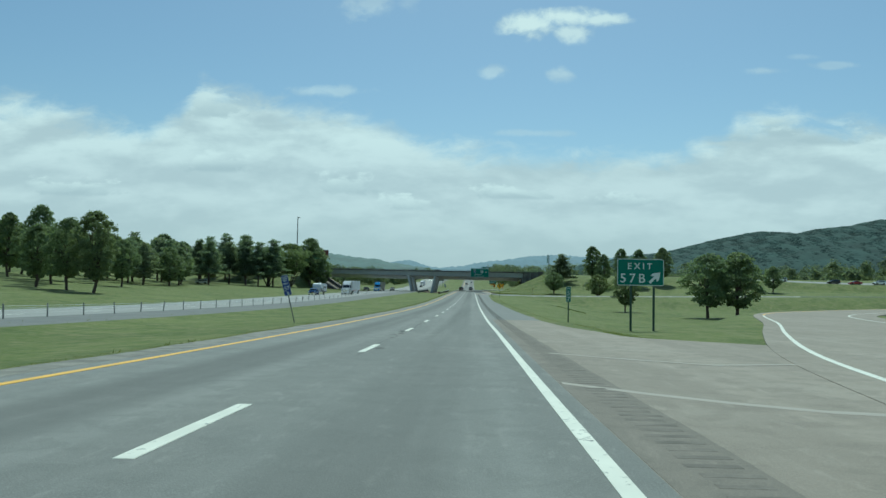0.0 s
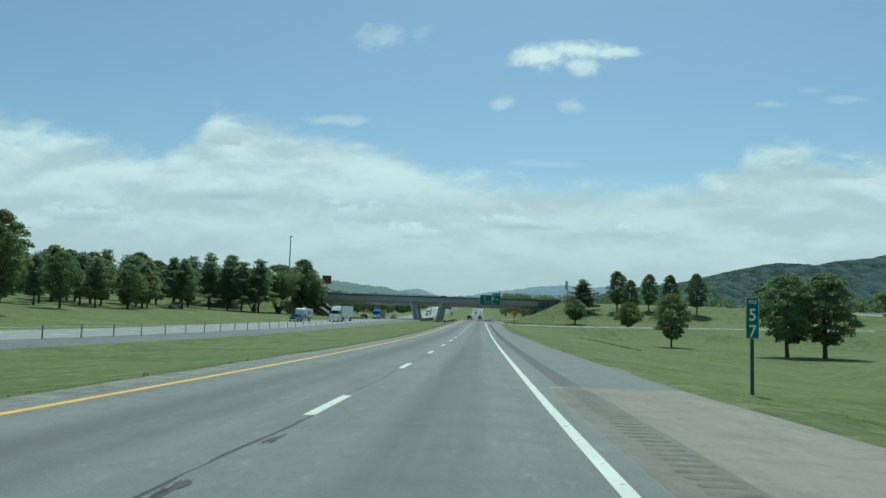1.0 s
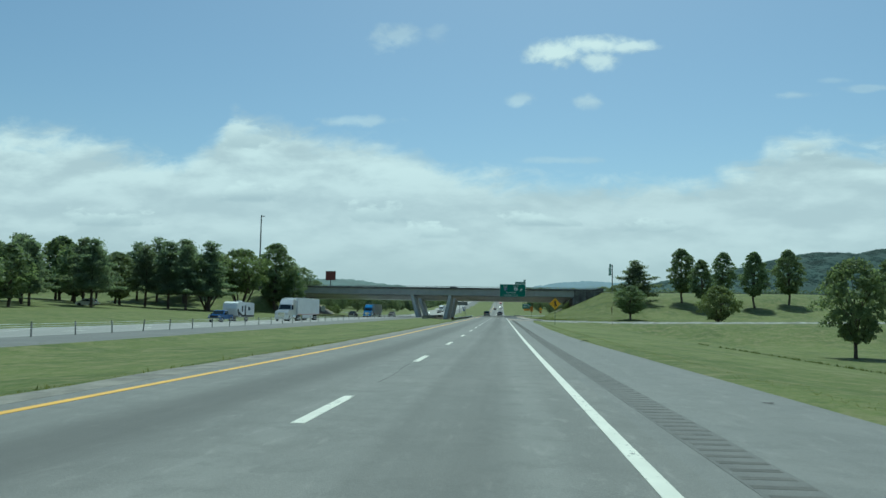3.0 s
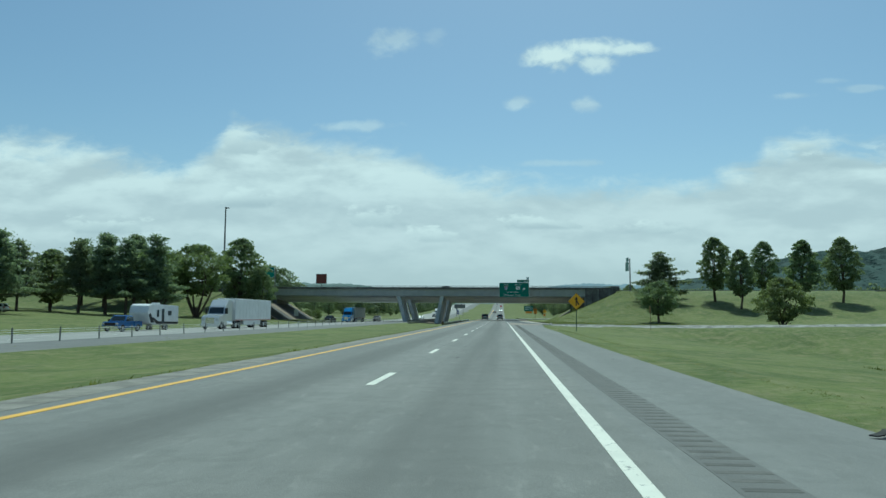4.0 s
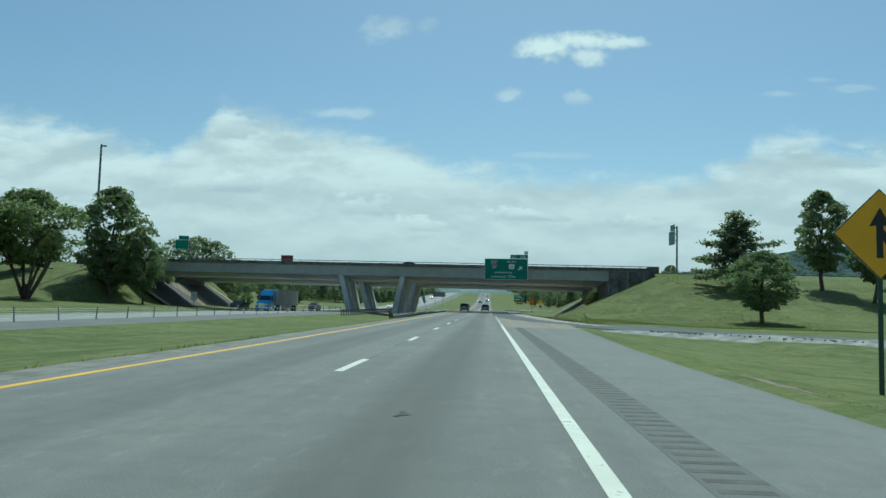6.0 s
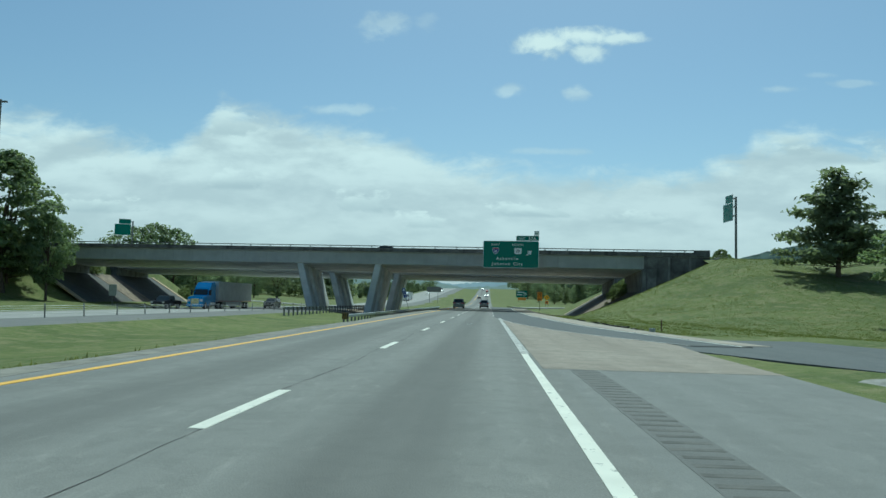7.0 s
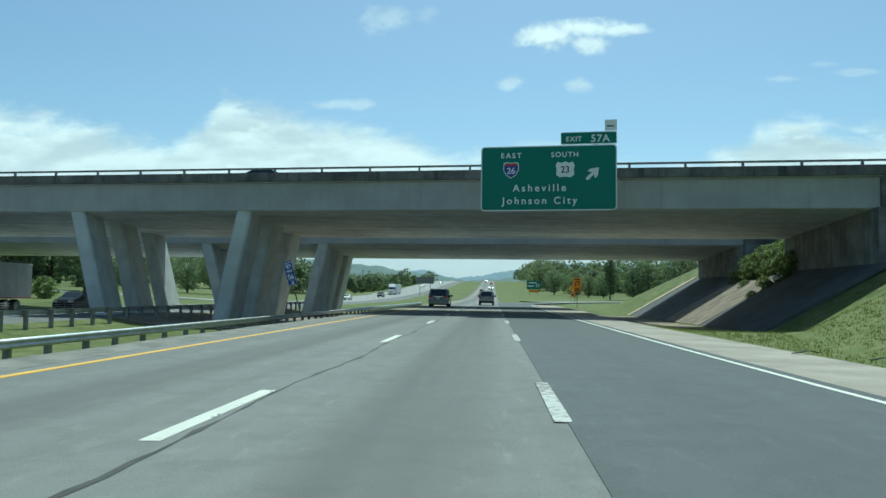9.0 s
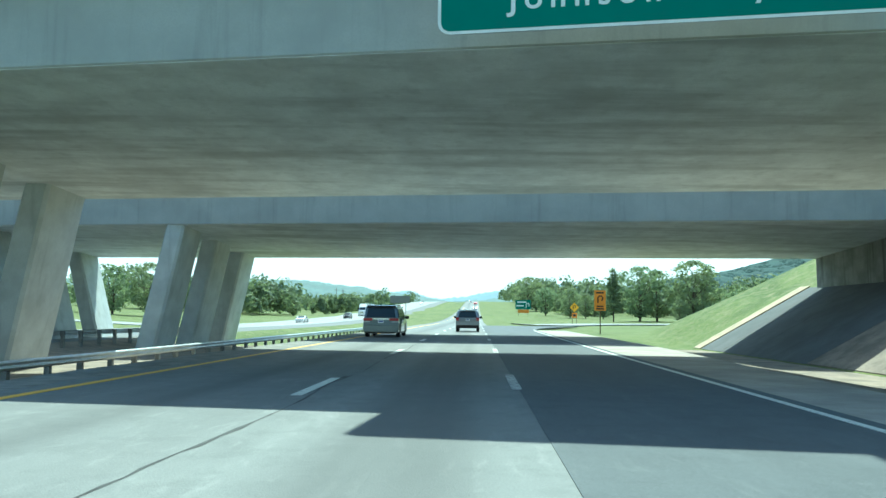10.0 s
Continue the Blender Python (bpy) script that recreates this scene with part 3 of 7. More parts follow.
# ---- highway ----
def ribbon(name, left, right, ys, z, mat, parent=None, deep=0.12, label=""):
    """A pavement strip between two edges given as functions of y; z is a function of x and y."""
    verts, faces = [], []
    for y in ys:
        a, b = left(y), right(y)
        for x, d in ((a, deep), (a, 0), ((a + b) / 2, 0), (b, 0), (b, deep)):
            verts.append((x, y, z(x, y) - d))
    for j in range(len(ys) - 1):
        for i in range(4):
            k = j * 5 + i
            faces.append((k, k + 1, k + 6, k + 5))
    return obj(name, mesh_of(name, verts, faces), mat, parent, label)


def lane_strip(name, line, half, z, mat, parent=None, deep=0.12, shift=0.0):
    """A pavement strip that follows a curve."""
    verts, faces = [], []
    for i, p in enumerate(line):
        d = (line[min(i + 1, len(line) - 1)] - line[max(i - 1, 0)]).normalized()
        side = Vector((d.y, -d.x))
        for s, dd in ((-half, deep), (-half, 0), (0, 0), (half, 0), (half, deep)):
            q = p + side * (s + shift)
            verts.append((q.x, q.y, z(q.x, q.y) - dd))
    for j in range(len(line) - 1):
        for i in range(4):
            k = j * 5 + i
            faces.append((k, k + 5, k + 6, k + 1))
    return obj(name, mesh_of(name, verts, faces), mat, parent)


YS = list(range(-60, 440, 6)) + list(range(440, 1090, 20)) + [1100, 1200]
flat = lambda x, y: rise(y)
over = lambda h: (lambda x, y: rise(y) + h)
road = ribbon("road", lambda y: -8.45 - 0.55 * smooth01((y - 262) / 25), lambda y: 0.35, YS, flat, LANE_ASPHALT)
tagged(road, "worn grey asphalt highway lanes with tyre tracks", "road", kind="structure")


def shoulder_edge(y):
    return 3.5 - 0.45 * smooth01((y - 110) / 40) * (1 - smooth01((y - 165) / 30)) + 1.3 * smooth01((y - 205) / 40) + 2.6 * smooth01((y - 240) / 25) * (1 - smooth01((y - 262) / 50))


old = ribbon("pavement_old_shoulder", lambda y: 0.35, old_edge, [-60 + 1.5 * i for i in range(75)] + [52.6], flat, OLD_SHOULDER)
tagged(old, "brownish old concrete shoulder at the exit gore", "pavement", kind="structure")
shoulder = ribbon("pavement_shoulder", lambda y: 0.35, shoulder_edge, [52.6] + [y for y in range(56, 247, 4)], flat, SHOULDER_ASPHALT)
tagged(shoulder, "grey asphalt hard shoulder with rumble strip", "pavement", kind="structure")
def along(points):
    """A smooth function of y through a few (y, x) points."""
    ys, xs = [p[0] for p in points], [p[1] for p in points]

    def at(y):
        return sum(float(np.interp(y + d, ys, xs)) for d in (-2, -1, 0, 1, 2)) / 5

    return at


# the ramp's inner line until it meets the edge line, its outer line, and the outer edge of the paved strip
gore_line = along(((240, 7.6), (246, 5.5), (248.5, 4.7), (252, 3.5), (256, 2.45), (260.5, 1.62), (264, 1.12), (270, 0.5), (276, 0.08), (282, 0.0), (300, 0.0)))
ramp_line = along(((240, 8.2), (246, 7.2), (252, 6.35), (258, 5.4), (264, 4.68), (272, 4.12), (282, 3.72), (292, 3.25), (302, 3.16), (322, 3.16), (340, 3.3), (360, 3.58), (376, 3.85), (392, 4.5)))
side_line = along(((244, 9.0), (250, 8.0), (258, 7.0), (268, 6.35), (283, 6.0), (300, 5.5), (315, 5.3), (330, 5.5), (345, 6.4), (390, 7.0)))


gore = ribbon("pavement_gore", lambda y: 0.12, lambda y: max(0.38, min(shoulder_edge(y), gore_line(y) + 0.12)), [236 + i * 2 for i in range(22)], over(0.004), OLD_SHOULDER)
tagged(gore, "pale tapered gore between lane and entry ramp", "pavement", kind="structure")
ramp = lane_strip("road_entry_ramp", [p for p in RAMP_LINE if p.x > 7.2], 4.2, lambda x, y: ramp_z(x, y) - 0.012, DARK_ASPHALT)
tagged(ramp, "dark newer asphalt entry ramp curving in", "road", kind="structure")
aux = ribbon("road_extra_lane", lambda y: gore_line(y) + 0.08 - 0.46 * smooth01((y - 276) / 10), lambda y: ramp_line(y) + 0.3 + 22 * smooth01((y - 385) / 80), [246 + i * 3 for i in range(58)], over(0.008), DARK_ASPHALT)
tagged(aux, "dark asphalt auxiliary lane beside the through lanes", "road", kind="structure")
side = ribbon("pavement_side", lambda y: 3.0, side_line, [247 + i * 4 for i in range(35)], over(0.002), SLAB_CONCRETE)
tagged(side, "sandy pale paved shoulder beside the extra lane", "pavement", kind="structure")
loop = lane_strip("road_exit_loop", LOOP_LINE, 6.2, lambda x, y: loop_z(x, y) + 0.01, OLD_SHOULDER)
tagged(loop, "pale worn exit ramp curving away", "road", kind="structure")
far_shoulder = ribbon("pavement_far_shoulder", lambda y: -31.2, lambda y: -24.2, YS, lambda x, y: rise(y) - 0.5, GREY_SHOULDER)
tagged(far_shoulder, "grey gravelly shoulder of the opposite carriageway", "pavement", kind="structure")
far_road = ribbon("road_opposite", lambda y: -49.6, lambda y: -31.2, YS, lambda x, y: rise(y) - 0.495 - 0.02 * (-31.2 - x), FAR_ASPHALT)
tagged(far_road, "pale opposite carriageway beyond the median", "road", kind="structure")

# painted lines
def line_strip(name, x, width, y0, y1, mat, step=4, parent=road, h=0.006):
    ys = [y0 + i * step for i in range(int((y1 - y0) / step) + 1)]
    return ribbon(name, lambda y: x(y) - width / 2, lambda y: x(y) + width / 2, ys, over(h), mat, parent, deep=h)


line_strip("edge_line", lambda y: 0.03 - 0.08 * smooth01((y - 30) / 20), 0.16, -60, 240, WHITE_LINE)
line_strip("edge_line", lambda y: -0.03, 0.21, 240, 280, FLAKED_LINE, 2, h=0.009)
line_strip("edge_line", lambda y: -7.42, 0.17, -60, 700, YELLOW_LINE)
line_strip("edge_line", gore_line, 0.10, 246, 282, FLAKED_LINE, 2, h=0.012)
line_strip("edge_line", ramp_line, 0.115, 246, 384, WHITE_LINE, 3, h=0.015)
lane_strip("edge_line", [p for p in LOOP_LINE if 11 < p.x < 36], 0.09, lambda x, y: loop_z(x, y) + 0.016, WHITE_LINE, road, 0.006, -5.2)
lane_strip("edge_line", [p for p in LOOP_LINE if p.x > 34], 0.10, lambda x, y: loop_z(x, y) + 0.017, YELLOW_LINE, road, 0.006, -5.2)
lane_strip("edge_line", [p for p in LOOP_LINE if p.x > 20], 0.09, lambda x, y: loop_z(x, y) + 0.016, WHITE_LINE, road, 0.006, 3.4)
dash_me = mesh_of("lane_dash", [(-0.085, -3.05, 0), (0.085, -3.05, 0), (0.085, 0, 0), (-0.085, 0, 0), (-0.08, -3.04, 0.006), (0.08, -3.04, 0.006), (0.08, -0.01, 0.006), (-0.08, -0.01, 0.006)],
                  [(4, 5, 6, 7), (0, 1, 5, 4), (1, 2, 6, 5), (2, 3, 7, 6), (3, 0, 4, 7)])
dash_me.materials.append(WHITE_LINE)


flaked_dash = dash_me.copy()
flaked_dash.materials.clear()
flaked_dash.materials.append(FLAKED_LINE)


def dash(x, y, parent=road, lift=0.003, z0=0.0, mesh=dash_me):
    tilt = math.degrees(math.atan((rise(y) - rise(y - 3.05)) / 3.05))
    return obj("lane_dash", mesh, None, parent, at=pose(x, y, rise(y) + lift + z0, tilt))


for k in range(-5, 58):
    dash(-3.66, 12.0 + 12.192 * k)
for k in range(1, 30):
    dash(-0.42, 281.5 + 12.19 * k, lift=0.012, mesh=flaked_dash)
for k in range(0, 60):
    dash(-36.4, 12.192 * k, far_road, 0.012, -0.495 - 0.104)
    dash(-42.2, 12.192 * k, far_road, 0.012, -0.495 - 0.22)


def sheet_on(name, xs, ys, lift, mat, label, kind="pavement"):
    """A thin layer that follows the ground: xs and ys are its cuts."""
    verts = [(x, y + SKEW * x, land(x, y + SKEW * x) + lift) for y in ys for x in xs]
    n = len(xs)
    faces = [(j * n + i, j * n + i + 1, (j + 1) * n + i + 1, (j + 1) * n + i) for j in range(len(ys) - 1) for i in range(n - 1)]
    return tagged(obj(name, mesh_of(name, verts, faces), mat), label, kind, kind="structure")


median_edge = ribbon("pavement_median_edge", lambda y: -8.62 - 0.4 * smooth01((y - 262) / 20) - 0.06 * math.sin(y * 0.9) - 0.07 * math.sin(y * 0.23), lambda y: -7.9 + 0.10 * math.sin(y * 0.37) * math.sin(y * 0.11), [y for y in range(-60, 430, 2)], over(0.004), GRAVEL)
tagged(median_edge, "crumbled gravelly edge of the passing lane", "pavement", kind="structure")
sheet_on("pavement_dirt_verge", [6.0, 7, 8, 9, 10, 11, 12, 13, 13.5], [322 + 2 * k for k in range(23)], 0.03, DIRT, "bare dirt under the overpass beside the road")
sheet_on("pavement_dirt_median", [-24, -22, -20, -18, -16, -14, -12, -10.4, -9.2], [325 + 3 * k for k in range(14)], 0.03, DIRT, "bare dirt round the piers in the median")

# ---- overpass: two parallel concrete bridges, slightly skewed ----
def skewed(bm):
    for v in bm.verts:
        v.co.y += SKEW * v.co.x
    return bm


def long_box(x0, x1, y0, y1, z0, z1):
    """A long member along x that follows the skew."""
    bm = bmesh.new()
    add_box(bm, x0, x1, y0, y1, z0, z1)
    return skewed(bm)


def leaning_post(xt, xb, y, wx, wy, zt, zb):
    """A blade-like pier column that leans along x."""
    bm = bmesh.new()
    c = 0.12
    rings = []
    for z, xc, grow in ((zb, xb, 1.12), (zt, xt, 1.0)):
        hx, hy = wx / 2 * grow, wy / 2
        pts = [(-hx + c, -hy), (hx - c, -hy), (hx, -hy + c), (hx, hy - c), (hx - c, hy), (-hx + c, hy), (-hx, hy - c), (-hx, -hy + c)]
        rings.append([bm.verts.new((xc + px, y + py + SKEW * xc, z)) for px, py in pts])
    for i in range(8):
        j = (i + 1) % 8
        bm.faces.new((rings[0][i], rings[0][j], rings[1][j], rings[1][i]))
    bm.faces.new(rings[0][::-1])
    bm.faces.new(rings[1])
    return bm


BANKED, GRADE = 0.057, -0.004


def bridge(y0, y1, bottom, label):
    """One overpass with its deck, railings, piers and abutments. y0 and y1: its edges over the highway's right lane."""
    b = empty("overpass", pose(0, (y0 + y1) / 2, 0), label, "bridge", "overpasses")
    shift = Matrix.Translation((0, -(y0 + y1) / 2, 0))

    def piece(name, bm, mat, parent=b, text="", bevel=0.0):
        if bevel:
            bmesh.ops.bevel(bm, geom=list(bm.edges), offset=bevel, segments=1, affect="EDGES")
        if parent is b:
            if name != "slope_paving":
                # the deck is banked: its far edge lies lower
                for v in bm.verts:
                    v.co.z += GRADE * v.co.x - BANKED * (v.co.y - SKEW * v.co.x - y0)
            bmesh.ops.transform(bm, matrix=shift, verts=bm.verts)
        return part(name, bm, mat, parent, text)

    x0, x1, xe0, xe1 = -72.6, 20.95, -86.0, 29.4
    top = bottom + 1.78
    piece("box_girder", long_box(x0, x1, y0 + 0.25, y1 - 0.25, bottom, top), FACE_CONCRETE, text="smooth grey concrete box girder", bevel=0.03)
    piece("soffit", long_box(x0, x1, y0 + 0.29, y1 - 0.29, bottom - 0.012, bottom + 0.02), LIFTED_SOFFIT, text="soot-streaked underside, its concrete paled for bounced light")
    piece("deck", long_box(xe0, xe1, y0 + 0.05, y1 - 0.05, top + 0.003, top + 0.25), CONCRETE)
    for ya, yb in ((y0 - 0.12, y0 + 0.33), (y1 - 0.33, y1 + 0.12)):
        for k in range(10):
            xa = xe0 + (xe1 - xe0) * k / 10
            xb = xe0 + (xe1 - xe0) * (k + 1) / 10 - 0.02
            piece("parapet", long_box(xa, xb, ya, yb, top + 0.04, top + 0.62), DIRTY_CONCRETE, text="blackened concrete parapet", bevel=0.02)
    # railing: posts and a tube
    for ya in (y0 + 0.1, y1 - 0.1):
        bm = bmesh.new()
        add_box(bm, xe0, xe1 - 2.1, ya - 0.06, ya + 0.06, top + 0.86, top + 0.97)
        rail = piece("rail", skewed(bm), OLD_STEEL, text="dark steel bridge rail")
        for k in range(35):
            x = 26.1 - k * 3.18
            bm = bmesh.new()
            add_box(bm, x - 0.06, x + 0.06, ya - 0.07, ya + 0.07, top + 0.60, top + 0.87)
            piece("rail_post", skewed(bm), OLD_STEEL)
        bm = bmesh.new()
        add_box(bm, xe1 - 2.1, xe1, ya - 0.18, ya + 0.18, top + 0.6, top + 0.97)
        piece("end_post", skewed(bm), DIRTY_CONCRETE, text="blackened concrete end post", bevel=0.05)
    # piers: rows of leaning blades, deeper than they are wide
    ys = [y0 + 1.7, (y0 + y1) / 2, y1 - 1.7]
    for xt, xb in ((-29.6, -27.5), (-17.4, -19.0)):
        for y in ys:
            piece("pier_column", leaning_post(xt, xb, y, 1.0, 2.65, bottom + 0.02, -1.3), CONCRETE)
    # abutments with wing walls and paved slopes under the deck
    for s, xa, xw in ((1, 20.4, 29.4), (-1, -72.3, -86.0)):
        lo, hi = sorted((xa, xa + s * 1.4))
        piece("abutment", long_box(lo, hi, y0 + 0.4, y1 - 0.4, 2.0, bottom + 0.05), STAINED, text="dark streaked concrete abutment wall")
        for ya, yb in ((y0 + 0.02, y0 + 0.4), (y1 - 0.4, y1 - 0.02)):
            lo, hi = sorted((xa + s * 0.3, xw))
            bm = long_box(lo, hi, ya, yb, 1.5, top)
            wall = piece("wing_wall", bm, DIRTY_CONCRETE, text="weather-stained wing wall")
            for xr in (3.6, 6.4):
                bm = long_box(xa + s * xr - 0.14, xa + s * xr + 0.14, ya - 0.07 if ya < y0 + 1 else ya + 0.1, yb - 0.1 if ya < y0 + 1 else yb + 0.07, 1.5, top - 0.02)
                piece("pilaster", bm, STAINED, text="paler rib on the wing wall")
        # the girder's end rests on a stained cheek wall
        lo, hi = sorted((xa + s * 0.02, xa + s * 1.9))
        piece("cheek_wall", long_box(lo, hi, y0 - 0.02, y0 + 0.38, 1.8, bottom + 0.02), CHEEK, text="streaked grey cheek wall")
        bm = bmesh.new()
        a, c = (13.7, 20.5) if s > 0 else (-62.6, -72.4)
        foot, head = (-0.78, 3.28) if s > 0 else (-0.95, 4.7)
        for k in range(4):
            ya = y0 - 1.0 + (y1 - y0 + 2.0) * k / 4
            yb = y0 - 1.0 + (y1 - y0 + 2.0) * (k + 1) / 4 - 0.03
            vs = [bm.verts.new((x, y + SKEW * x, z)) for x, z in ((a, foot), (c, head)) for y in (ya, yb)]
            ws = [bm.verts.new((v.co.x, v.co.y, v.co.z - 0.25)) for v in vs]
            for f in ((0, 1, 3, 2),):
                bm.faces.new([vs[i] for i in f])
                bm.faces.new([ws[i] for i in f][::-1])
            for i, j in ((0, 1), (1, 3), (3, 2), (2, 0)):
                bm.faces.new((vs[i], ws[i], ws[j], vs[j]))
        bmesh.ops.recalc_face_normals(bm, faces=bm.faces)
        piece("slope_paving", bm, SHADE_SLAB, text="slope paving coloured dark for the shade under the deck")
    return b


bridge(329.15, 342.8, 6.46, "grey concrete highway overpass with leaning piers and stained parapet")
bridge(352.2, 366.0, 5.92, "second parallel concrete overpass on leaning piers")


def slope_slab(name, a, foot, c, head, y0, y1, mat, label):
    """A paved strip up the bank between the two bridges."""
    bm = bmesh.new()
    vs = [bm.verts.new((x, y + SKEW * x, z)) for x, z in ((a, foot), (c, head)) for y in (y0, y1)]
    ws = [bm.verts.new((v.co.x, v.co.y, v.co.z - 0.25)) for v in vs]
    bm.faces.new([vs[i] for i in (0, 1, 3, 2)])
    bm.faces.new([ws[i] for i in (2, 3, 1, 0)])
    for i, j in ((0, 1), (1, 3), (3, 2), (2, 0)):
        bm.faces.new((vs[i], ws[i], ws[j], vs[j]))
    bmesh.ops.recalc_face_normals(bm, faces=bm.faces)
    me = bpy.data.meshes.new(name)
    bm.to_mesh(me)
    bm.free()
    tagged(obj(name, me, mat), label, "pavement", kind="structure")


# right strip also covers the sunlit part of the dark paving under the deck
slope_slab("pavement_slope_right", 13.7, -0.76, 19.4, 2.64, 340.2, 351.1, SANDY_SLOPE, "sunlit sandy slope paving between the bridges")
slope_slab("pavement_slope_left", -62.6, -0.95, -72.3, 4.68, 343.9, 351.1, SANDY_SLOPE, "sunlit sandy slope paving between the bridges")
slope_slab("pavement_slope_edge", 13.7, -0.74, 20.6, 3.40, 367.1, 368.5, SUNLIT_EARTH, "sandy bare edge of the slope paving")
slope_slab("pavement_slope_edge_front", -62.6, -0.93, -72.3, 4.78, 326.9, 328.0, SUNLIT_EARTH, "pale concrete edge of the slope paving")
slope_slab("pavement_slope_edge_left", -62.6, -0.93, -72.3, 4.78, 367.1, 368.2, SUNLIT_EARTH, "pale concrete edge of the slope paving")

# ---- signs ----
def post(name, x, y, z0, z1, r, mat, parent, square=True):
    if square:
        return part(name, a_box(x - r, x + r, y - r * 0.6, y + r * 0.6, z0, z1), mat, parent, bevel=0.004)
    return part(name, a_rod((x, y, z0), (x, y, z1), r, r * 0.9, 10), mat, parent, smooth=False)


def panel(x0, x1, z0, z1, mat, parent, border=SIGN_WHITE, r=0.08, y=0.0, width=0.035, name="panel"):
    """A sign face that looks to -y: a plate with a light border line and a bare back."""
    p = part(name, plate(rounded(x0, x1, z0, z1, r), y, y + 0.02), SIGN_BACK, parent)
    if border:
        part("border", plate(rounded(x0 + 0.005, x1 - 0.005, z0 + 0.005, z1 - 0.005, r), y - 0.004, y), border, p)
        part("face", plate(rounded(x0 + width, x1 - width, z0 + width, z1 - width, max(0.01, r - width)), y - 0.008, y - 0.004), mat, p)
    else:
        part("face", plate(rounded(x0 + 0.003, x1 - 0.003, z0 + 0.003, z1 - 0.003, r), y - 0.006, y), mat, p)
    return p


def arrow(cx, cz, size, deg, y, mat, parent):
    a = radians(deg)
    pts = [(-0.09, -0.5), (0.09, -0.5), (0.09, 0.02), (0.30, -0.12), (0.30, 0.10), (0.0, 0.5), (-0.30, 0.10), (-0.30, -0.12), (-0.09, 0.02)]
    pts = [(cx + size * (x * math.cos(a) + z * math.sin(a)), cz + size * (-x * math.sin(a) + z * math.cos(a))) for x, z in pts]
    return part("arrow", plate(pts, y - 0.004, y), mat, parent)


def exit_sign():
    s = empty("exit_sign", pose(7.91, 43.4, 0.62, 0, 0, 2), "green exit gore sign with white lettering on two posts", "road sign")
    post("post", -0.5, 0.05, -0.6, 3.45, 0.055, POST_GREEN, s)
    post("post", 0.72, 0.05, -0.6, 3.4, 0.055, POST_GREEN, s)
    p = panel(-1.24, 1.24, 2.62, 4.04, SIGN_GREEN, s, r=0.1)
    words("EXIT", -0.03, 3.50, 0.46, -0.012, SIGN_WHITE, p, bold=0.004, fit=1.28)
    words("57B", -0.41, 2.78, 0.68, -0.012, SIGN_WHITE, p, bold=0.006, fit=1.32)
    arrow(0.76, 3.06, 0.80, 45, -0.012, SIGN_WHITE, p)


def mile_post():
    s = empty("mile_marker", pose(5.43, 53.7, 0.55), "tall narrow green mile marker on a green steel post", "road sign")
    post("post", 0, 0.03, -0.3, 2.4, 0.04, POST_GREEN, s)
    p = panel(-0.16, 0.16, 1.53, 2.55, SIGN_GREEN, s, r=0.03, width=0.015)
    words("MILE", 0, 2.40, 0.12, -0.012, SIGN_WHITE, p, 1.0, 0.8, 0.002)
    words("5", 0, 1.98, 0.42, -0.012, SIGN_WHITE, p, 1.0, 0.9, 0.004)
    words("7", 0, 1.58, 0.42, -0.012, SIGN_WHITE, p, 1.0, 0.9, 0.004)


def blue_marker(x, y, z, lean, up, size, lines, label):
    """A leaning blue marker; up: how far the plate's foot is above the ground."""
    s = empty("location_marker", pose(x, y, z, 0, lean, 3), label, "road sign", "blue location markers")
    post("post", 0, 0.03, -0.4, up + 0.7 * size, 0.03, OLD_STEEL, s)
    w = size * 0.175
    p = panel(-w, w, up, up + size, SIGN_BLUE, s, r=0.03, width=0.012)
    k = size / 1.7
    for text, zz, high in lines:
        zz = up + (zz - 1.55) * k
        if text == "shield":
            part("shield", plate([(-0.17 * k, zz + 0.27 * k), (0.17 * k, zz + 0.27 * k), (0.18 * k, zz + 0.1 * k), (0.0, zz - 0.05 * k), (-0.18 * k, zz + 0.1 * k)], -0.011, -0.008), SIGN_WHITE, p)
            part("shield", plate([(-0.14 * k, zz + 0.2 * k), (0.14 * k, zz + 0.2 * k), (0.15 * k, zz + 0.1 * k), (0.0, zz - 0.02 * k), (-0.15 * k, zz + 0.1 * k)], -0.014, -0.011), SIGN_BLUE, p)
            words("81", 0, zz + 0.03 * k, 0.2 * k, -0.018, SIGN_WHITE, p, 1.0, 1.0, 0.002)
        else:
            words(text, 0, zz, high * k, -0.012, SIGN_WHITE, p, 1.0, 0.95, 0.003)
    part("rule", a_box(-w * 0.9, w * 0.9, -0.011, -0.008, up + 0.37 * k, up + 0.385 * k), SIGN_WHITE, p)


exit_sign()
mile_post()
blue_marker(-12.3, 50.8, 0.15, -14, 2.12, 1.31, (("SOUTH", 3.05, 0.16), ("shield", 2.72, 0), ("MILE", 2.48, 0.20), ("57", 2.0, 0.46), (".0", 1.6, 0.36)),
            "leaning blue mile marker in the grassy median")
blue_marker(-11.95, 326.2, -0.5, -16, 2.2, 1.42, (("SOUTH", 3.05, 0.16), ("shield", 2.72, 0), ("MILE", 2.48, 0.20), ("56", 2.0, 0.46), (".8", 1.6, 0.36)),
            "leaning blue mile marker behind the guardrail")


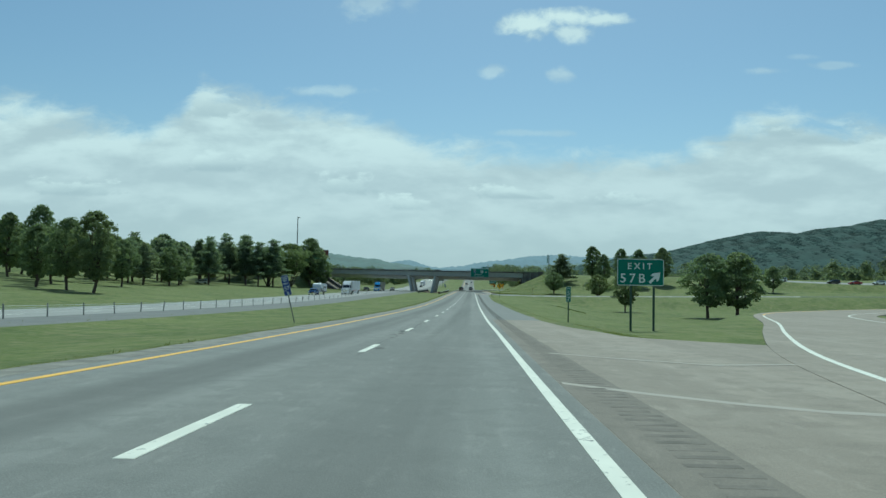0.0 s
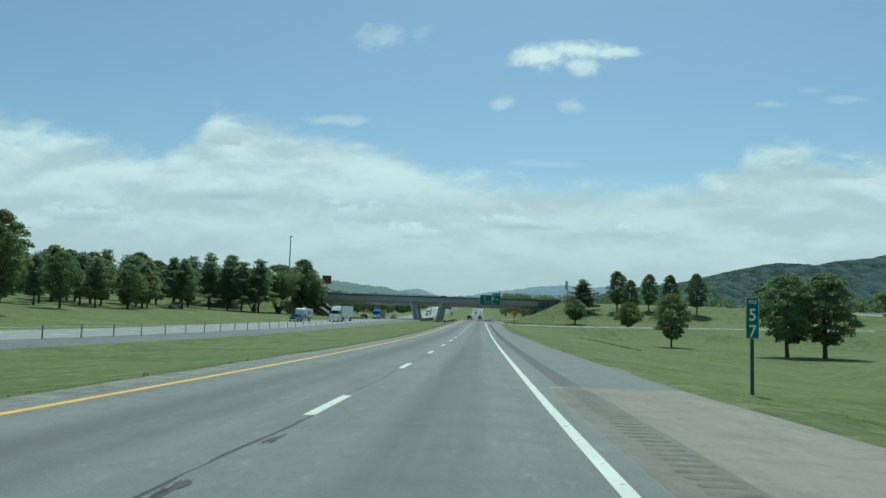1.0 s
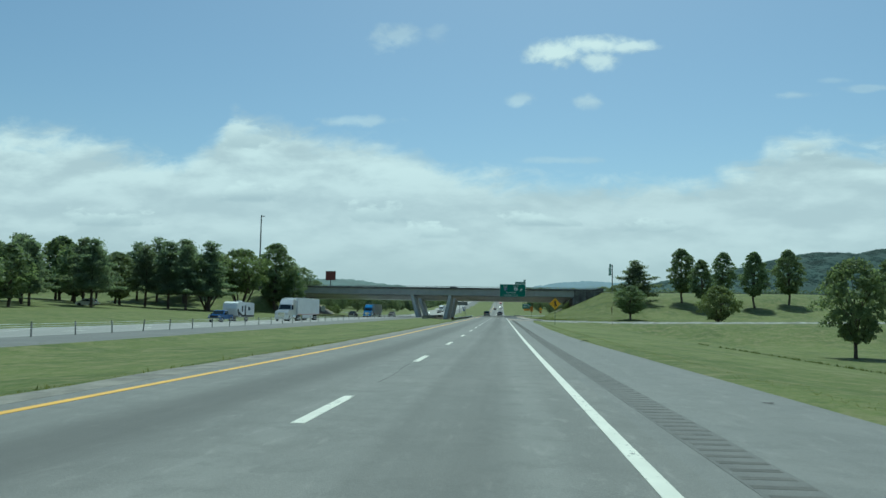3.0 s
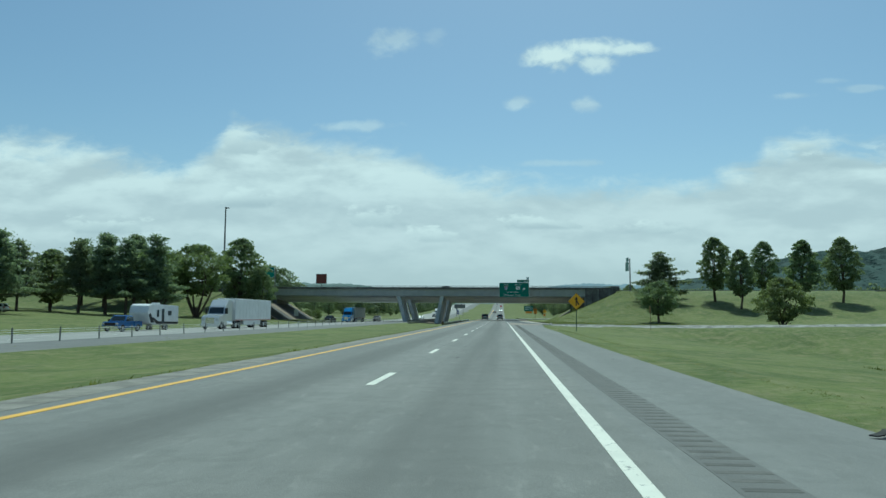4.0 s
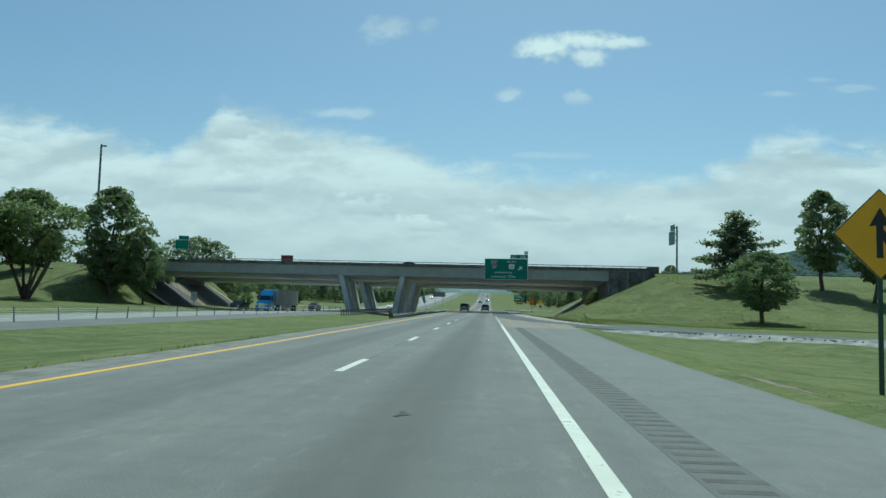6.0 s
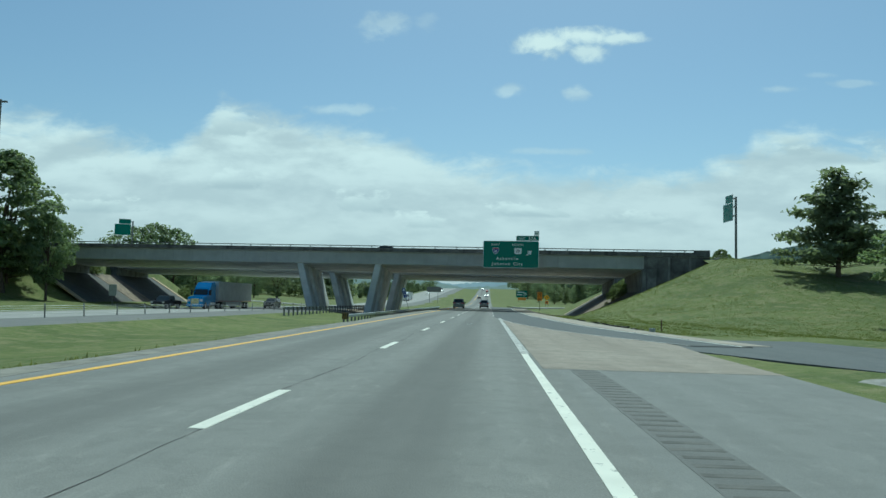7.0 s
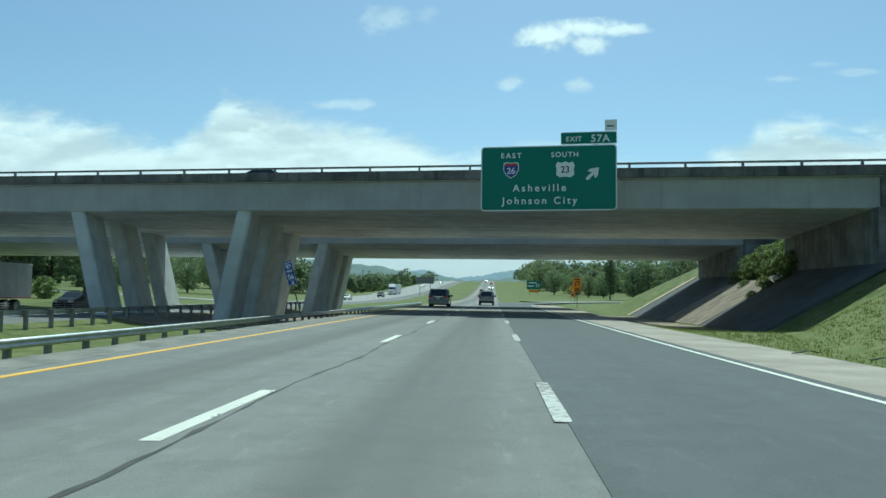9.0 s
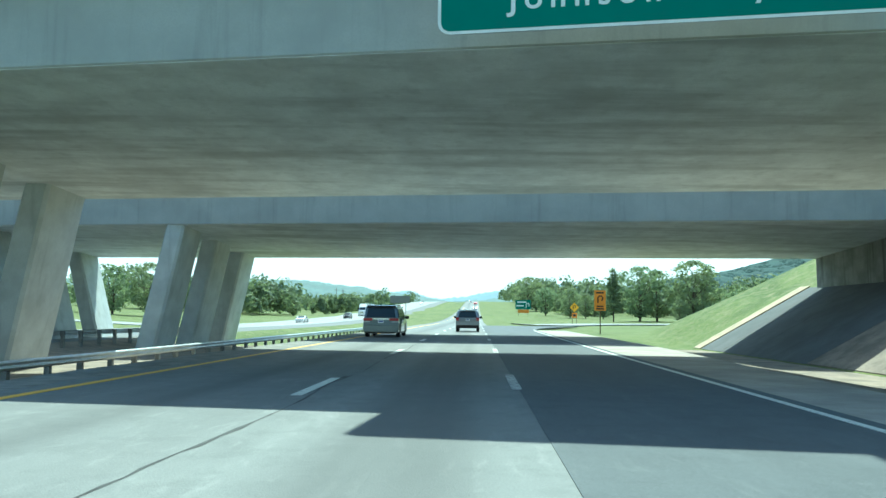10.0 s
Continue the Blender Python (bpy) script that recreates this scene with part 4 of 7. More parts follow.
def merge_sign():
    s = empty("merge_sign", pose(6.33, 204.8, -0.36), "yellow diamond merge warning sign on a single post", "road sign")
    post("post", 0, 0.03, -0.5, 2.7, 0.04, POST_GREEN, s)
    h = 0.86
    c = 3.15
    dia = lambda r: [(0, c - r), (r, c), (0, c + r), (-r, c)]
    p = part("panel", plate(dia(h), 0, 0.02), SIGN_BACK, s)
    part("border", plate(dia(h - 0.005), -0.004, 0), SIGN_BLACK, p)
    part("face", plate(dia(h - 0.03), -0.008, -0.004), SIGN_YELLOW, p, "weathered amber yellow face")
    part("symbol", plate([(-0.07, c - 0.45), (0.05, c - 0.45), (0.05, c - 0.12), (0.22, c - 0.38), (0.32, c - 0.30), (0.06, c + 0.1), (0.06, c + 0.16), (0.2, c + 0.14), (0.0, c + 0.5), (-0.2, c + 0.14), (-0.07, c + 0.16)], -0.012, -0.008),
         SIGN_BLACK, p)


merge_sign()


def chevron(x, y, z, label):
    s = empty("marker_sign", pose(x, y, z, 0, 0, -82), label, "road sign", "small yellow markers")
    post("post", 0, 0.03, -0.5, 2.6, 0.035, POST_WOOD, s)
    panel(-0.3, 0.3, 2.0, 2.85, OLD_YELLOW, s, SIGN_BLACK, 0.03, width=0.02)


chevron(16.3, 218.7, -0.3, "small yellow curve marker seen nearly edge-on beside the ramp")


def bridge_sign():
    """The guide sign that hangs on the overpass."""
    y = 327.68
    s = empty("guide_sign", pose(2.14, y, -0.145, 0, 0, -7) @ Matrix.Diagonal((1.06, 1, 1.049, 1)), "large green guide sign hung on the overpass", "road sign")
    p = panel(-3.75, 3.75, 6.03, 9.72, SIGN_GREEN, s, r=0.22, width=0.06)
    f = -0.014
    words("EAST", -2.04, 9.06, 0.40, f, SIGN_WHITE, p, bold=0.008, fit=1.13)
    words("SOUTH", 0.92, 9.06, 0.40, f, SIGN_WHITE, p, bold=0.008, fit=1.48)
    # route shields
    sh = [(-0.42, 0.40), (-0.2, 0.46), (0, 0.40), (0.2, 0.46), (0.42, 0.40), (0.45, 0.05), (0.28, -0.3), (0, -0.47), (-0.28, -0.3), (-0.45, 0.05)]
    part("shield", plate([(-2.05 + x, 8.36 + z) for x, z in sh], f - 0.003, f + 0.006), SIGN_WHITE, p)
    part("shield", plate([(-2.05 + x * 0.9, 8.36 + z * 0.9) for x, z in sh], f - 0.006, f - 0.003), SIGN_BLUE, p)
    part("shield", plate([(-2.42, 8.60), (-1.68, 8.60), (-1.70, 8.72), (-1.87, 8.77), (-2.05, 8.72), (-2.23, 8.77), (-2.40, 8.72)], f - 0.009, f - 0.006), SIGN_RED, p)
    words("26", -2.05, 8.15, 0.50, f - 0.012, SIGN_WHITE, p, 1.0, 0.95, 0.006)
    sh2 = [(-0.42, 0.42), (-0.2, 0.36), (0, 0.44), (0.2, 0.36), (0.42, 0.42), (0.52, 0.2), (0.46, -0.05), (0.5, -0.3), (0.3, -0.46), (0, -0.42), (-0.3, -0.46), (-0.5, -0.3), (-0.46, -0.05), (-0.52, 0.2)]
    part("shield", plate([(0.95 + x, 8.36 + z) for x, z in sh2], f - 0.003, f + 0.006), SIGN_WHITE, p)
    words("23", 0.95, 8.17, 0.52, f - 0.008, SIGN_BLACK, p, 1.0, 0.95, 0.008)
    arrow(2.45, 8.10, 0.95, 45, f, SIGN_WHITE, p)
    words("Asheville", -0.48, 7.14, 0.56, f, SIGN_WHITE, p, bold=0.008, fit=2.95)
    words("Johnson City", -0.48, 6.42, 0.56, f, SIGN_WHITE, p, bold=0.008, fit=4.2)
    e = panel(0.70, 3.75, 9.75, 10.45, SIGN_GREEN, s, r=0.08, width=0.04, name="exit_tab")
    words("EXIT", 1.42, 9.93, 0.38, f, SIGN_WHITE, e, 1.15, 1.0, 0.006)
    words("57A", 2.85, 9.87, 0.58, f, SIGN_WHITE, e, 1.1, 1.0, 0.008)
    n = panel(3.1, 3.75, 10.48, 11.1, SIGN_WHITE, s, None, 0.03, name="number_plate")
    part("bar", a_box(3.22, 3.6, -0.012, -0.008, 10.7, 10.78), SIGN_GREEN, n)
    for x in (-2.6, 0.0, 2.6):
        part("bracket", a_box(x - 0.06, x + 0.06, 0.02, 0.16, 6.2, 10.3 if x > 2 else 9.6), OLD_STEEL, s)
        part("arm", a_box(x - 0.05, x + 0.05, 0.16, 1.5, 8.2, 8.3), OLD_STEEL, s)


bridge_sign()


def cross_sign(x, y, z, turn, label):
    """A guide sign of the crossing road, on a tall single post, seen nearly edge-on from below."""
    s = empty("post_sign", pose(x, y, z, 0, 0, turn), label, "road sign", "signs of the crossing road")
    post("post", 0, 0.25, -1.0, 9.0, 0.17, OLD_STEEL, s, False)
    p = panel(-3.6, -0.35, 5.9, 8.3, SIGN_GREEN, s, r=0.1, width=0.04)
    panel(-2.8, -0.35, 8.33, 9.4, SIGN_GREEN, s, r=0.06, width=0.03, name="exit_tab")
    for zz in (6.5, 7.7, 8.8):
        part("arm", a_box(-2.4, 0.1, 0.02, 0.22, zz - 0.06, zz + 0.06), OLD_STEEL, s)


cross_sign(31.1, 321.0, 6.9, 274.6, "green road sign on a tall pole, turned away from the highway")
cross_sign(-78.5, 378.5, 8.0, 20, "green guide sign on a post by the crossing road")


def far_sign(name, x, y, shape, high, mat, label, feet):
    """A sign seen beyond the overpass: its outline, the posts' feet (x), the height of their tops."""
    z = land(x, y)
    s = empty(name, pose(x, y, z), label, "road sign")
    for px in feet:
        post("post", px, 0.04, -0.3, high, 0.045, POST_WOOD, s)
    p = part("panel", plate(shape, -0.006, 0.014), mat, s)
    return s, p


def hook_arrow(cx, cz, r, w, parent, mat):
    """A loop arrow: an open ring with a stem and a head."""
    for k in range(11):
        a = radians(-50 + k * 26)
        part("arrow", a_box(-w, w, -0.012, -0.008, -w, w, m=Matrix.Translation((cx + r * math.cos(a), 0, cz + r * math.sin(a))) @ Matrix.Rotation(-a, 4, "Y")), mat, parent)
    part("stem", a_box(cx - r - w, cx - r + w, -0.012, -0.008, cz - 1.9 * r, cz - 0.3 * r), mat, parent)


s, p = far_sign("warning_sign", 10.2, 384.0, rounded(-0.52, 0.52, 2.1, 3.95, 0.06), 3.8, SIGN_ORANGE, "orange ramp warning sign with a looped arrow", (0.0,))
hook_arrow(0.03, 3.22, 0.22, 0.055, p, SIGN_BLACK)
for z0, x0, x1 in ((2.2, -0.34, 0.34), (2.42, -0.3, 0.3), (3.66, -0.36, 0.36)):
    part("bar", a_box(x0, x1, -0.012, -0.008, z0, z0 + 0.13), SIGN_BLACK, p)
s, p = far_sign("curve_sign", 17.5, 458.0, [(0, 2.45), (0.88, 3.33), (0, 4.21), (-0.88, 3.33)], 3.9, SIGN_YELLOW, "yellow curve warning sign on two wooden posts", (-0.42, 0.42))
hook_arrow(0.0, 3.42, 0.24, 0.07, p, SIGN_BLACK)
plaque = part("plaque", plate(rounded(-0.48, 0.48, 1.35, 2.3, 0.04), -0.006, 0.014), SIGN_ORANGE, s, "orange speed plaque")
part("bar", a_box(-0.3, 0.3, -0.012, -0.008, 1.6, 2.05), SIGN_BLACK, plaque)
s, p = far_sign("exit_guide_sign", 14.3, 563.0, rounded(-2.55, 2.55, 2.3, 5.4, 0.15), 5.2, SIGN_GREEN, "green exit guide sign beyond the overpass", (-1.5, 1.5))
for z0, x0, x1 in ((4.45, -1.9, 1.1), (3.25, -2.2, 0.2)):
    part("bar", a_box(x0, x1, -0.012, -0.008, z0, z0 + 0.45), SIGN_WHITE, p)
hook_arrow(1.5, 3.75, 0.5, 0.14, p, SIGN_WHITE)
part("plaque", plate(rounded(-1.7, 1.9, 1.1, 2.2, 0.06), -0.006, 0.014), SIGN_ORANGE, s)


def billboard():
    s = empty("billboard", pose(-139.8, 694.0, land(-139.8, 694.0)), "dark red billboard on a steel post", "billboard")
    z = land(-139.8, 694.0)
    part("post", a_rod((0, 0.4, -1), (0, 0.4, 31.5 - z), 0.45, 0.4, 12), OLD_STEEL, s)
    panel(-4.2, 4.2, 25.0 - z, 32.6 - z, BILLBOARD_RED, s, SIGN_BACK, 0.1, width=0.25)


billboard()


def big_back(x, y):
    """The dark back of a wide guide sign for the other direction."""
    z = land(x, y)
    s = empty("sign_back", pose(x, y, z), "dark back of a wide guide sign on two posts", "road sign")
    for px in (-1.8, 1.8):
        post("post", px, 0.06, -0.3, 6.6 - z, 0.09, OLD_STEEL, s)
    part("panel", plate(rounded(-3.0, 3.0, 5.1 - z, 7.3 - z, 0.1), -0.03, 0.0), OLD_STEEL, s)
    for k in range(3):
        part("stiffener", a_box(-2.9, 2.9, -0.08, -0.03, 5.4 - z + 0.7 * k, 5.48 - z + 0.7 * k), OLD_STEEL, s)


big_back(-24.2, 540.0)


def utility_pole(x, y, top):
    z = land(x, y)
    s = empty("utility_pole", pose(x, y, z), "slender dark wooden utility pole by the woods", "pole", "utility poles")
    part("pole", a_rod((0, 0, -1), (0, 0, top - z), 0.22, 0.14, 10), POST_WOOD, s)
    part("cross_arm", a_box(-1.2, 1.2, -0.08, 0.08, top - z - 1.2, top - z - 1.0), POST_WOOD, s)


utility_pole(-73.9, 700.0, 15.4)
utility_pole(-70.8, 702.0, 15.0)


def mast(x, y, z0, z1, r, label, name="light_mast"):
    s = empty(name, pose(x, y, z0), label, "mast")
    part("pole", a_rod((0, 0, -1), (0, 0, z1 - z0), r, r * 0.6, 12), OLD_STEEL, s)
    part("lamp", a_box(-0.1, 1.1, -0.2, 0.2, z1 - z0 - 0.5, z1 - z0 - 0.25), OLD_STEEL, s, bevel=0.03)


mast(-80.0, 335.0, 6.8, 32.0, 0.3, "tall dark steel light mast behind the trees")


def back_sign(x, y, label):
    z = land(x, y)
    s = empty("sign_back", pose(x, y, z), label, "road sign")
    post("post", 0, 0.03, -0.3, 2.4, 0.05, OLD_STEEL, s)
    part("panel", plate(rounded(-0.6, 0.6, 1.5, 3.2, 0.05), -0.02, 0.0), SIGN_BACK, s)


back_sign(-57.6, 331.0, "grey back of a road sign beside the opposite lanes")

# ---- trees and grass ----
def leaf_mesh(name, spots, outs, size, mat, rng, slim=1.0, jitter=0.75):
    """Many small bent leaves (two triangles each) at the spots, turned partly outwards."""
    n = len(spots)
    nor = outs + rng.normal(0, jitter, (n, 3))
    nor /= np.linalg.norm(nor, axis=1)[:, None] + 1e-9
    t = np.cross(nor, rng.normal(0, 1, (n, 3)))
    t /= np.linalg.norm(t, axis=1)[:, None] + 1e-9
    b = np.cross(nor, t)
    s = (size * rng.uniform(0.55, 1.35, n))[:, None]
    v = np.empty((n, 4, 3))
    v[:, 0] = spots - t * s * 0.5 * slim
    v[:, 1] = spots - b * s * 0.42 + nor * s * 0.12
    v[:, 2] = spots + t * s * 0.5 * slim
    v[:, 3] = spots + b * s * 0.42 + nor * s * 0.12
    v = v.reshape(-1, 3)
    me = bpy.data.meshes.new(name)
    me.vertices.add(4 * n)
    me.vertices.foreach_set("co", v.ravel())
    idx = np.arange(4 * n).reshape(n, 4)
    tri = np.concatenate([idx[:, [0, 1, 2]], idx[:, [0, 2, 3]]], axis=1).ravel()
    me.loops.add(len(tri))
    me.loops.foreach_set("vertex_index", tri)
    me.polygons.add(2 * n)
    me.polygons.foreach_set("loop_start", np.arange(0, 6 * n, 3))
    me.update(calc_edges=True)
    me.materials.append(mat)
    return me


def limb(bm, a, b, r0, r1, n=7, bend=None, steps=4):
    """A tapered, slightly crooked limb."""
    a, b = Vector(a), Vector(b)
    side = Vector(bend) if bend else Vector((random.uniform(-1, 1), random.uniform(-1, 1), 0)) * (b - a).length * 0.06
    rings = []
    way = (b - a).normalized()
    u = way.orthogonal().normalized()
    w = way.cross(u)
    for k in range(steps + 1):
        t = k / steps
        c = a.lerp(b, t) + side * math.sin(math.pi * t)
        r = r0 + (r1 - r0) * t
        rings.append([bm.verts.new(c + (u * math.cos(2 * math.pi * i / n) + w * math.sin(2 * math.pi * i / n)) * r) for i in range(n)])
    for k in range(steps):
        for i in range(n):
            j = (i + 1) % n
            bm.faces.new((rings[k][i], rings[k][j], rings[k + 1][j], rings[k + 1][i]))


def broadleaf(seed, h, wide, clear, mat, leaves=3600, stems=1, size=0.5, top=0.5):
    """Trunk and crown meshes of a broad-leaved tree of height h; top: where the crown is widest."""
    random.seed(seed)
    rng = np.random.default_rng(seed)
    bm = bmesh.new()
    tips = []
    r = 0.018 * h + 0.05
    if stems == 1:
        limb(bm, (0, 0, -0.4), (0, 0, h * 0.62), r, r * 0.35, 9)
        roots = [(0, 0, clear + (h * 0.5 - clear) * k / 7) for k in range(8)]
    else:
        roots = []
        for k in range(stems):
            a = 2 * math.pi * k / stems + random.uniform(-0.3, 0.3)
            tip = (math.cos(a) * wide * 0.26, math.sin(a) * wide * 0.26, h * random.uniform(0.5, 0.62))
            limb(bm, (math.cos(a) * 0.15, math.sin(a) * 0.15, -0.4), tip, r * 0.7, r * 0.25, 8)
            roots.append((tip[0] * 0.55, tip[1] * 0.55, tip[2] * 0.6))
            roots.append(tip)
        limb(bm, (0, 0, -0.4), (0, 0, h * 0.14), r * 1.5, r * 1.2, 9)
    # clumps of leaves on the outline and inside it; the outline is notched, so that light comes through
    blobs = []
    n_blob = 60
    notch = random.uniform(0.5, 0.7)
    for k in range(n_blob):
        t = (k + 0.5) / n_blob
        z = clear + (h - clear) * (0.03 + 0.93 * t)
        e = (z - clear) / (h - clear)
        env = (e / top) ** 0.5 if e < top else max(0.08, 1 - ((e - top) / (1 - top)) ** 2.3)
        env *= 1 - 0.12 * math.exp(-((e - notch) / 0.07) ** 2)
        rad = wide / 2 * env
        a = k * 2.399 + random.uniform(-0.5, 0.5)
        br = (0.125 * wide + 0.035 * (h - clear)) * random.uniform(0.65, 1.05) * (0.6 + 0.4 * env)
        d = max(0.0, rad - br * 0.55) * random.choice((0.55, 0.85, 0.95, 1.02))
        c = np.array((math.cos(a) * d, math.sin(a) * d, min(z, h - br * 0.7)))
        blobs.append((c, br))
        if k % 3 == 0:
            root = random.choice(roots)
            limb(bm, (root[0], root[1], min(root[2], c[2] - 0.3)), c, r * 0.3, 0.03, 5, steps=3)
    trunk = bpy.data.meshes.new("trunk")
    bm.to_mesh(trunk)
    bm.free()
    trunk.polygons.foreach_set("use_smooth", [True] * len(trunk.polygons))
    trunk.materials.append(BARK)
    per = leaves // n_blob
    spots, outs = [], []
    for c, br in blobs:
        d = rng.normal(0, 1, (per, 3))
        d /= np.linalg.norm(d, axis=1)[:, None]
        d[:, 2] = np.where(d[:, 2] < -0.2, -d[:, 2] * 0.6, d[:, 2])
        q = br * rng.uniform(0.72, 1.08, (per, 1)) * (1 + 0.22 * np.sin(d[:, :1] * 6 + c[0]) * np.cos(d[:, 1:2] * 5 + c[1]))
        spots.append(c + d * q * np.array((1, 1, 0.82)))
        outs.append(d + np.array((0, 0, 0.35)))
    crown = leaf_mesh("crown", np.concatenate(spots), np.concatenate(outs), size, mat, rng, jitter=0.6)
    return trunk, crown


def pine(seed, h, wide, clear, leaves=3000):
    """A conifer: tiers of slightly drooping boughs with ragged ends."""
    random.seed(seed)
    rng = np.random.default_rng(seed)
    bm = bmesh.new()
    r = 0.016 * h + 0.05
    limb(bm, (0, 0, -0.4), (0, 0, h * 0.97), r, 0.03, 9, bend=(0.1, 0.05, 0), steps=6)
    spots, outs = [], []
    tiers = 15
    boughs = []
    for k in range(tiers):
        t = k / (tiers - 1)
        z = clear + (h * 0.97 - clear) * t
        env = (1 - t) ** 0.72 * (0.72 + 0.28 * math.sin(k * 2.3 + seed)) + 0.06
        for j in range(5 if t < 0.75 else 4):
            a = 2 * math.pi * j / 5 + k * 1.1 + random.uniform(-0.4, 0.4)
            ln = wide / 2 * env * random.choice((0.5, 0.8, 1.0, 1.1, 1.25))
            end = Vector((math.cos(a) * ln, math.sin(a) * ln, z + ln * (0.05 + 0.28 * t) + random.uniform(-0.3, 0.3)))
            limb(bm, (0, 0, z - 0.1 * ln), end, 0.06 * (1.2 - t), 0.014, 4, steps=2)
            boughs.append((Vector((0, 0, z)), end, ln + 0.25))
    total = sum(b[2] for b in boughs)
    for a, b, ln in boughs:
        n = max(8, int(leaves * ln / total))
        # sprays gathered in flat pads along the bough
        pads = 2 + int(ln * 1.3)
        centre = np.linspace(0.3, 1.0, pads)[rng.integers(0, pads, n)] + rng.normal(0, 0.045, n)
        p = np.array(a)[None] * (1 - centre[:, None]) + np.array(b)[None] * centre[:, None]
        wide_pad = 0.055 * wide * (1.25 - 0.55 * centre)[:, None]
        p = p + rng.normal(0, 1, (n, 3)) * wide_pad * np.array((1.0, 1.0, 0.42)) + np.array((0, 0, 0.05 * ln))
        spots.append(p)
        outs.append(rng.normal(0, 0.4, (n, 3)) + np.array((0, 0, 1.0)))
    trunk = bpy.data.meshes.new("trunk")
    bm.to_mesh(trunk)
    bm.free()
    trunk.materials.append(BARK)
    return trunk, leaf_mesh("crown", np.concatenate(spots), np.concatenate(outs), 0.30 * (11000 / leaves) ** 0.4, NEEDLE, rng, 1.9)


OVAL = [broadleaf(11, 10.3, 8.4, 1.7, LEAF, 13000, size=0.27, top=0.42), broadleaf(12, 12.5, 8.6, 1.9, LEAF, 11000, size=0.32, top=0.42), broadleaf(13, 12.5, 8.0, 1.7, LEAF, 11000, size=0.32, top=0.38)]
TALL = [broadleaf(21, 15.0, 8.8, 2.4, LEAF, 10000, top=0.36, size=0.38), broadleaf(22, 15.0, 8.2, 2.8, LEAF, 10000, top=0.34, size=0.38), broadleaf(23, 16.0, 10.0, 2.2, LEAF, 11000, top=0.4, size=0.4)]
BACK = [broadleaf(71, 15.0, 9.4, 1.6, LEAF, 3200, top=0.42, size=0.66), broadleaf(72, 15.0, 8.8, 1.8, LEAF, 3000, top=0.5, size=0.66), broadleaf(73, 16.0, 10.4, 1.4, LEAF, 3400, top=0.45, size=0.7)]
ROUND = [broadleaf(31, 16.0, 15.5, 4.6, LEAF_LIGHT, 15000, 7, 0.40, 0.5), broadleaf(32, 17.0, 15.0, 4.8, LEAF_LIGHT, 15000, 8, 0.40, 0.5)]
BUSH = broadleaf(41, 7.0, 8.4, 0.3, LEAF_LIGHT, 10000, 4, 0.28, 0.36)
BRUSH = broadleaf(42, 7.0, 9.0, 0.3, LEAF_LIGHT, 2200, 5, 0.55, 0.4)
PINE = [pine(51, 12.0, 10.5, 1.6, 8000), pine(52, 17.0, 12.0, 4.4, 9000), pine(53, 17.0, 11.0, 3.8, 9000)]
FAR_TREE = [broadleaf(81, 15.0, 11.5, 0.6, HAZED_LEAF, 3000, top=0.5, size=0.52), broadleaf(82, 15.0, 10.5, 0.4, HAZED_LEAF, 3000, top=0.55, size=0.52), broadleaf(83, 16.0, 12.5, 0.8, HAZED_LEAF, 3200, top=0.6, size=0.55)]
BACK_PINE = [pine(54, 17.0, 11.5, 3.6, 3600), pine(55, 17.0, 11.0, 3.4, 3600)]


def tree(kind, x, y, h, base_h, label, group, name="tree", turn=None, z=None, wide=1.0):
    s = h / base_h
    z = land(x, y) if z is None else z
    turn = (x * 37.0 + y * 11.0) % 360 if turn is None else turn
    t = empty(name, pose(x, y, z, 0, 0, turn) @ Matrix.Diagonal((s * wide, s * wide, s, 1)), label, "tree" if name != "bush" else "bush", group)
    obj("trunk", kind[0], None, t)
    obj("crown", kind[1], None, t)
    return t


random.seed(5)
LAWN = "young shade tree with dense dark green leaves standing on the lawn"
tree(OVAL[0], 34.0, 175.6, 10.3, 10.3, "small rounded shade tree alone on the lawn", "lawn trees", z=-2.95, wide=0.87)
tree(OVAL[1], 44.5, 149.3, 12.4, 12.5, LAWN, "lawn trees", wide=1.2)
tree(OVAL[2], 50.5, 150.5, 12.9, 12.5, LAWN, "lawn trees", wide=1.35)
tree(OVAL[0], 84.5, 246.0, 7.7, 10.3, LAWN, "lawn trees", wide=1.15)
tree(OVAL[2], 92.0, 238.0, 8.2, 12.5, LAWN, "lawn trees", wide=1.15)
tree(OVAL[1], 28.4, 272.6, 7.8, 12.5, "low broad shade tree with a short trunk on the bank", "bank trees", wide=1.5)
tree(PINE[0], 34.3, 299.0, 15.6 - land(34.3, 299), 12.0, "ragged dark green pine tree on the bank", "bank trees", wide=1.25)
tree(TALL[0], 46.3, 299.3, 19.1 - land(46.3, 299.3), 15.0, "tall slender broad-leaved tree on the bank", "bank trees")
tree(TALL[1], 49.2, 291.0, 15.6 - land(49.2, 291), 15.0, "tall slender broad-leaved tree on the bank", "bank trees")
tree(TALL[2], 58.2, 303.2, 18.5 - land(58.2, 303.2), 16.0, "tall slender broad-leaved tree on the bank", "bank trees", wide=0.85)
tree(TALL[1], 63.1, 293.6, 17.9 - land(63.1, 293.6), 15.0, "tall slender broad-leaved tree on the bank", "bank trees")
tree(TALL[0], 73.3, 298.4, 18.9 - land(73.3, 298.4), 15.0, "tall slender broad-leaved tree on the bank", "bank trees")
tree(TALL[1], 87.4, 275.3, 15.3 - land(87.4, 275.3), 15.0, "tall slender broad-leaved tree on the bank", "bank trees")
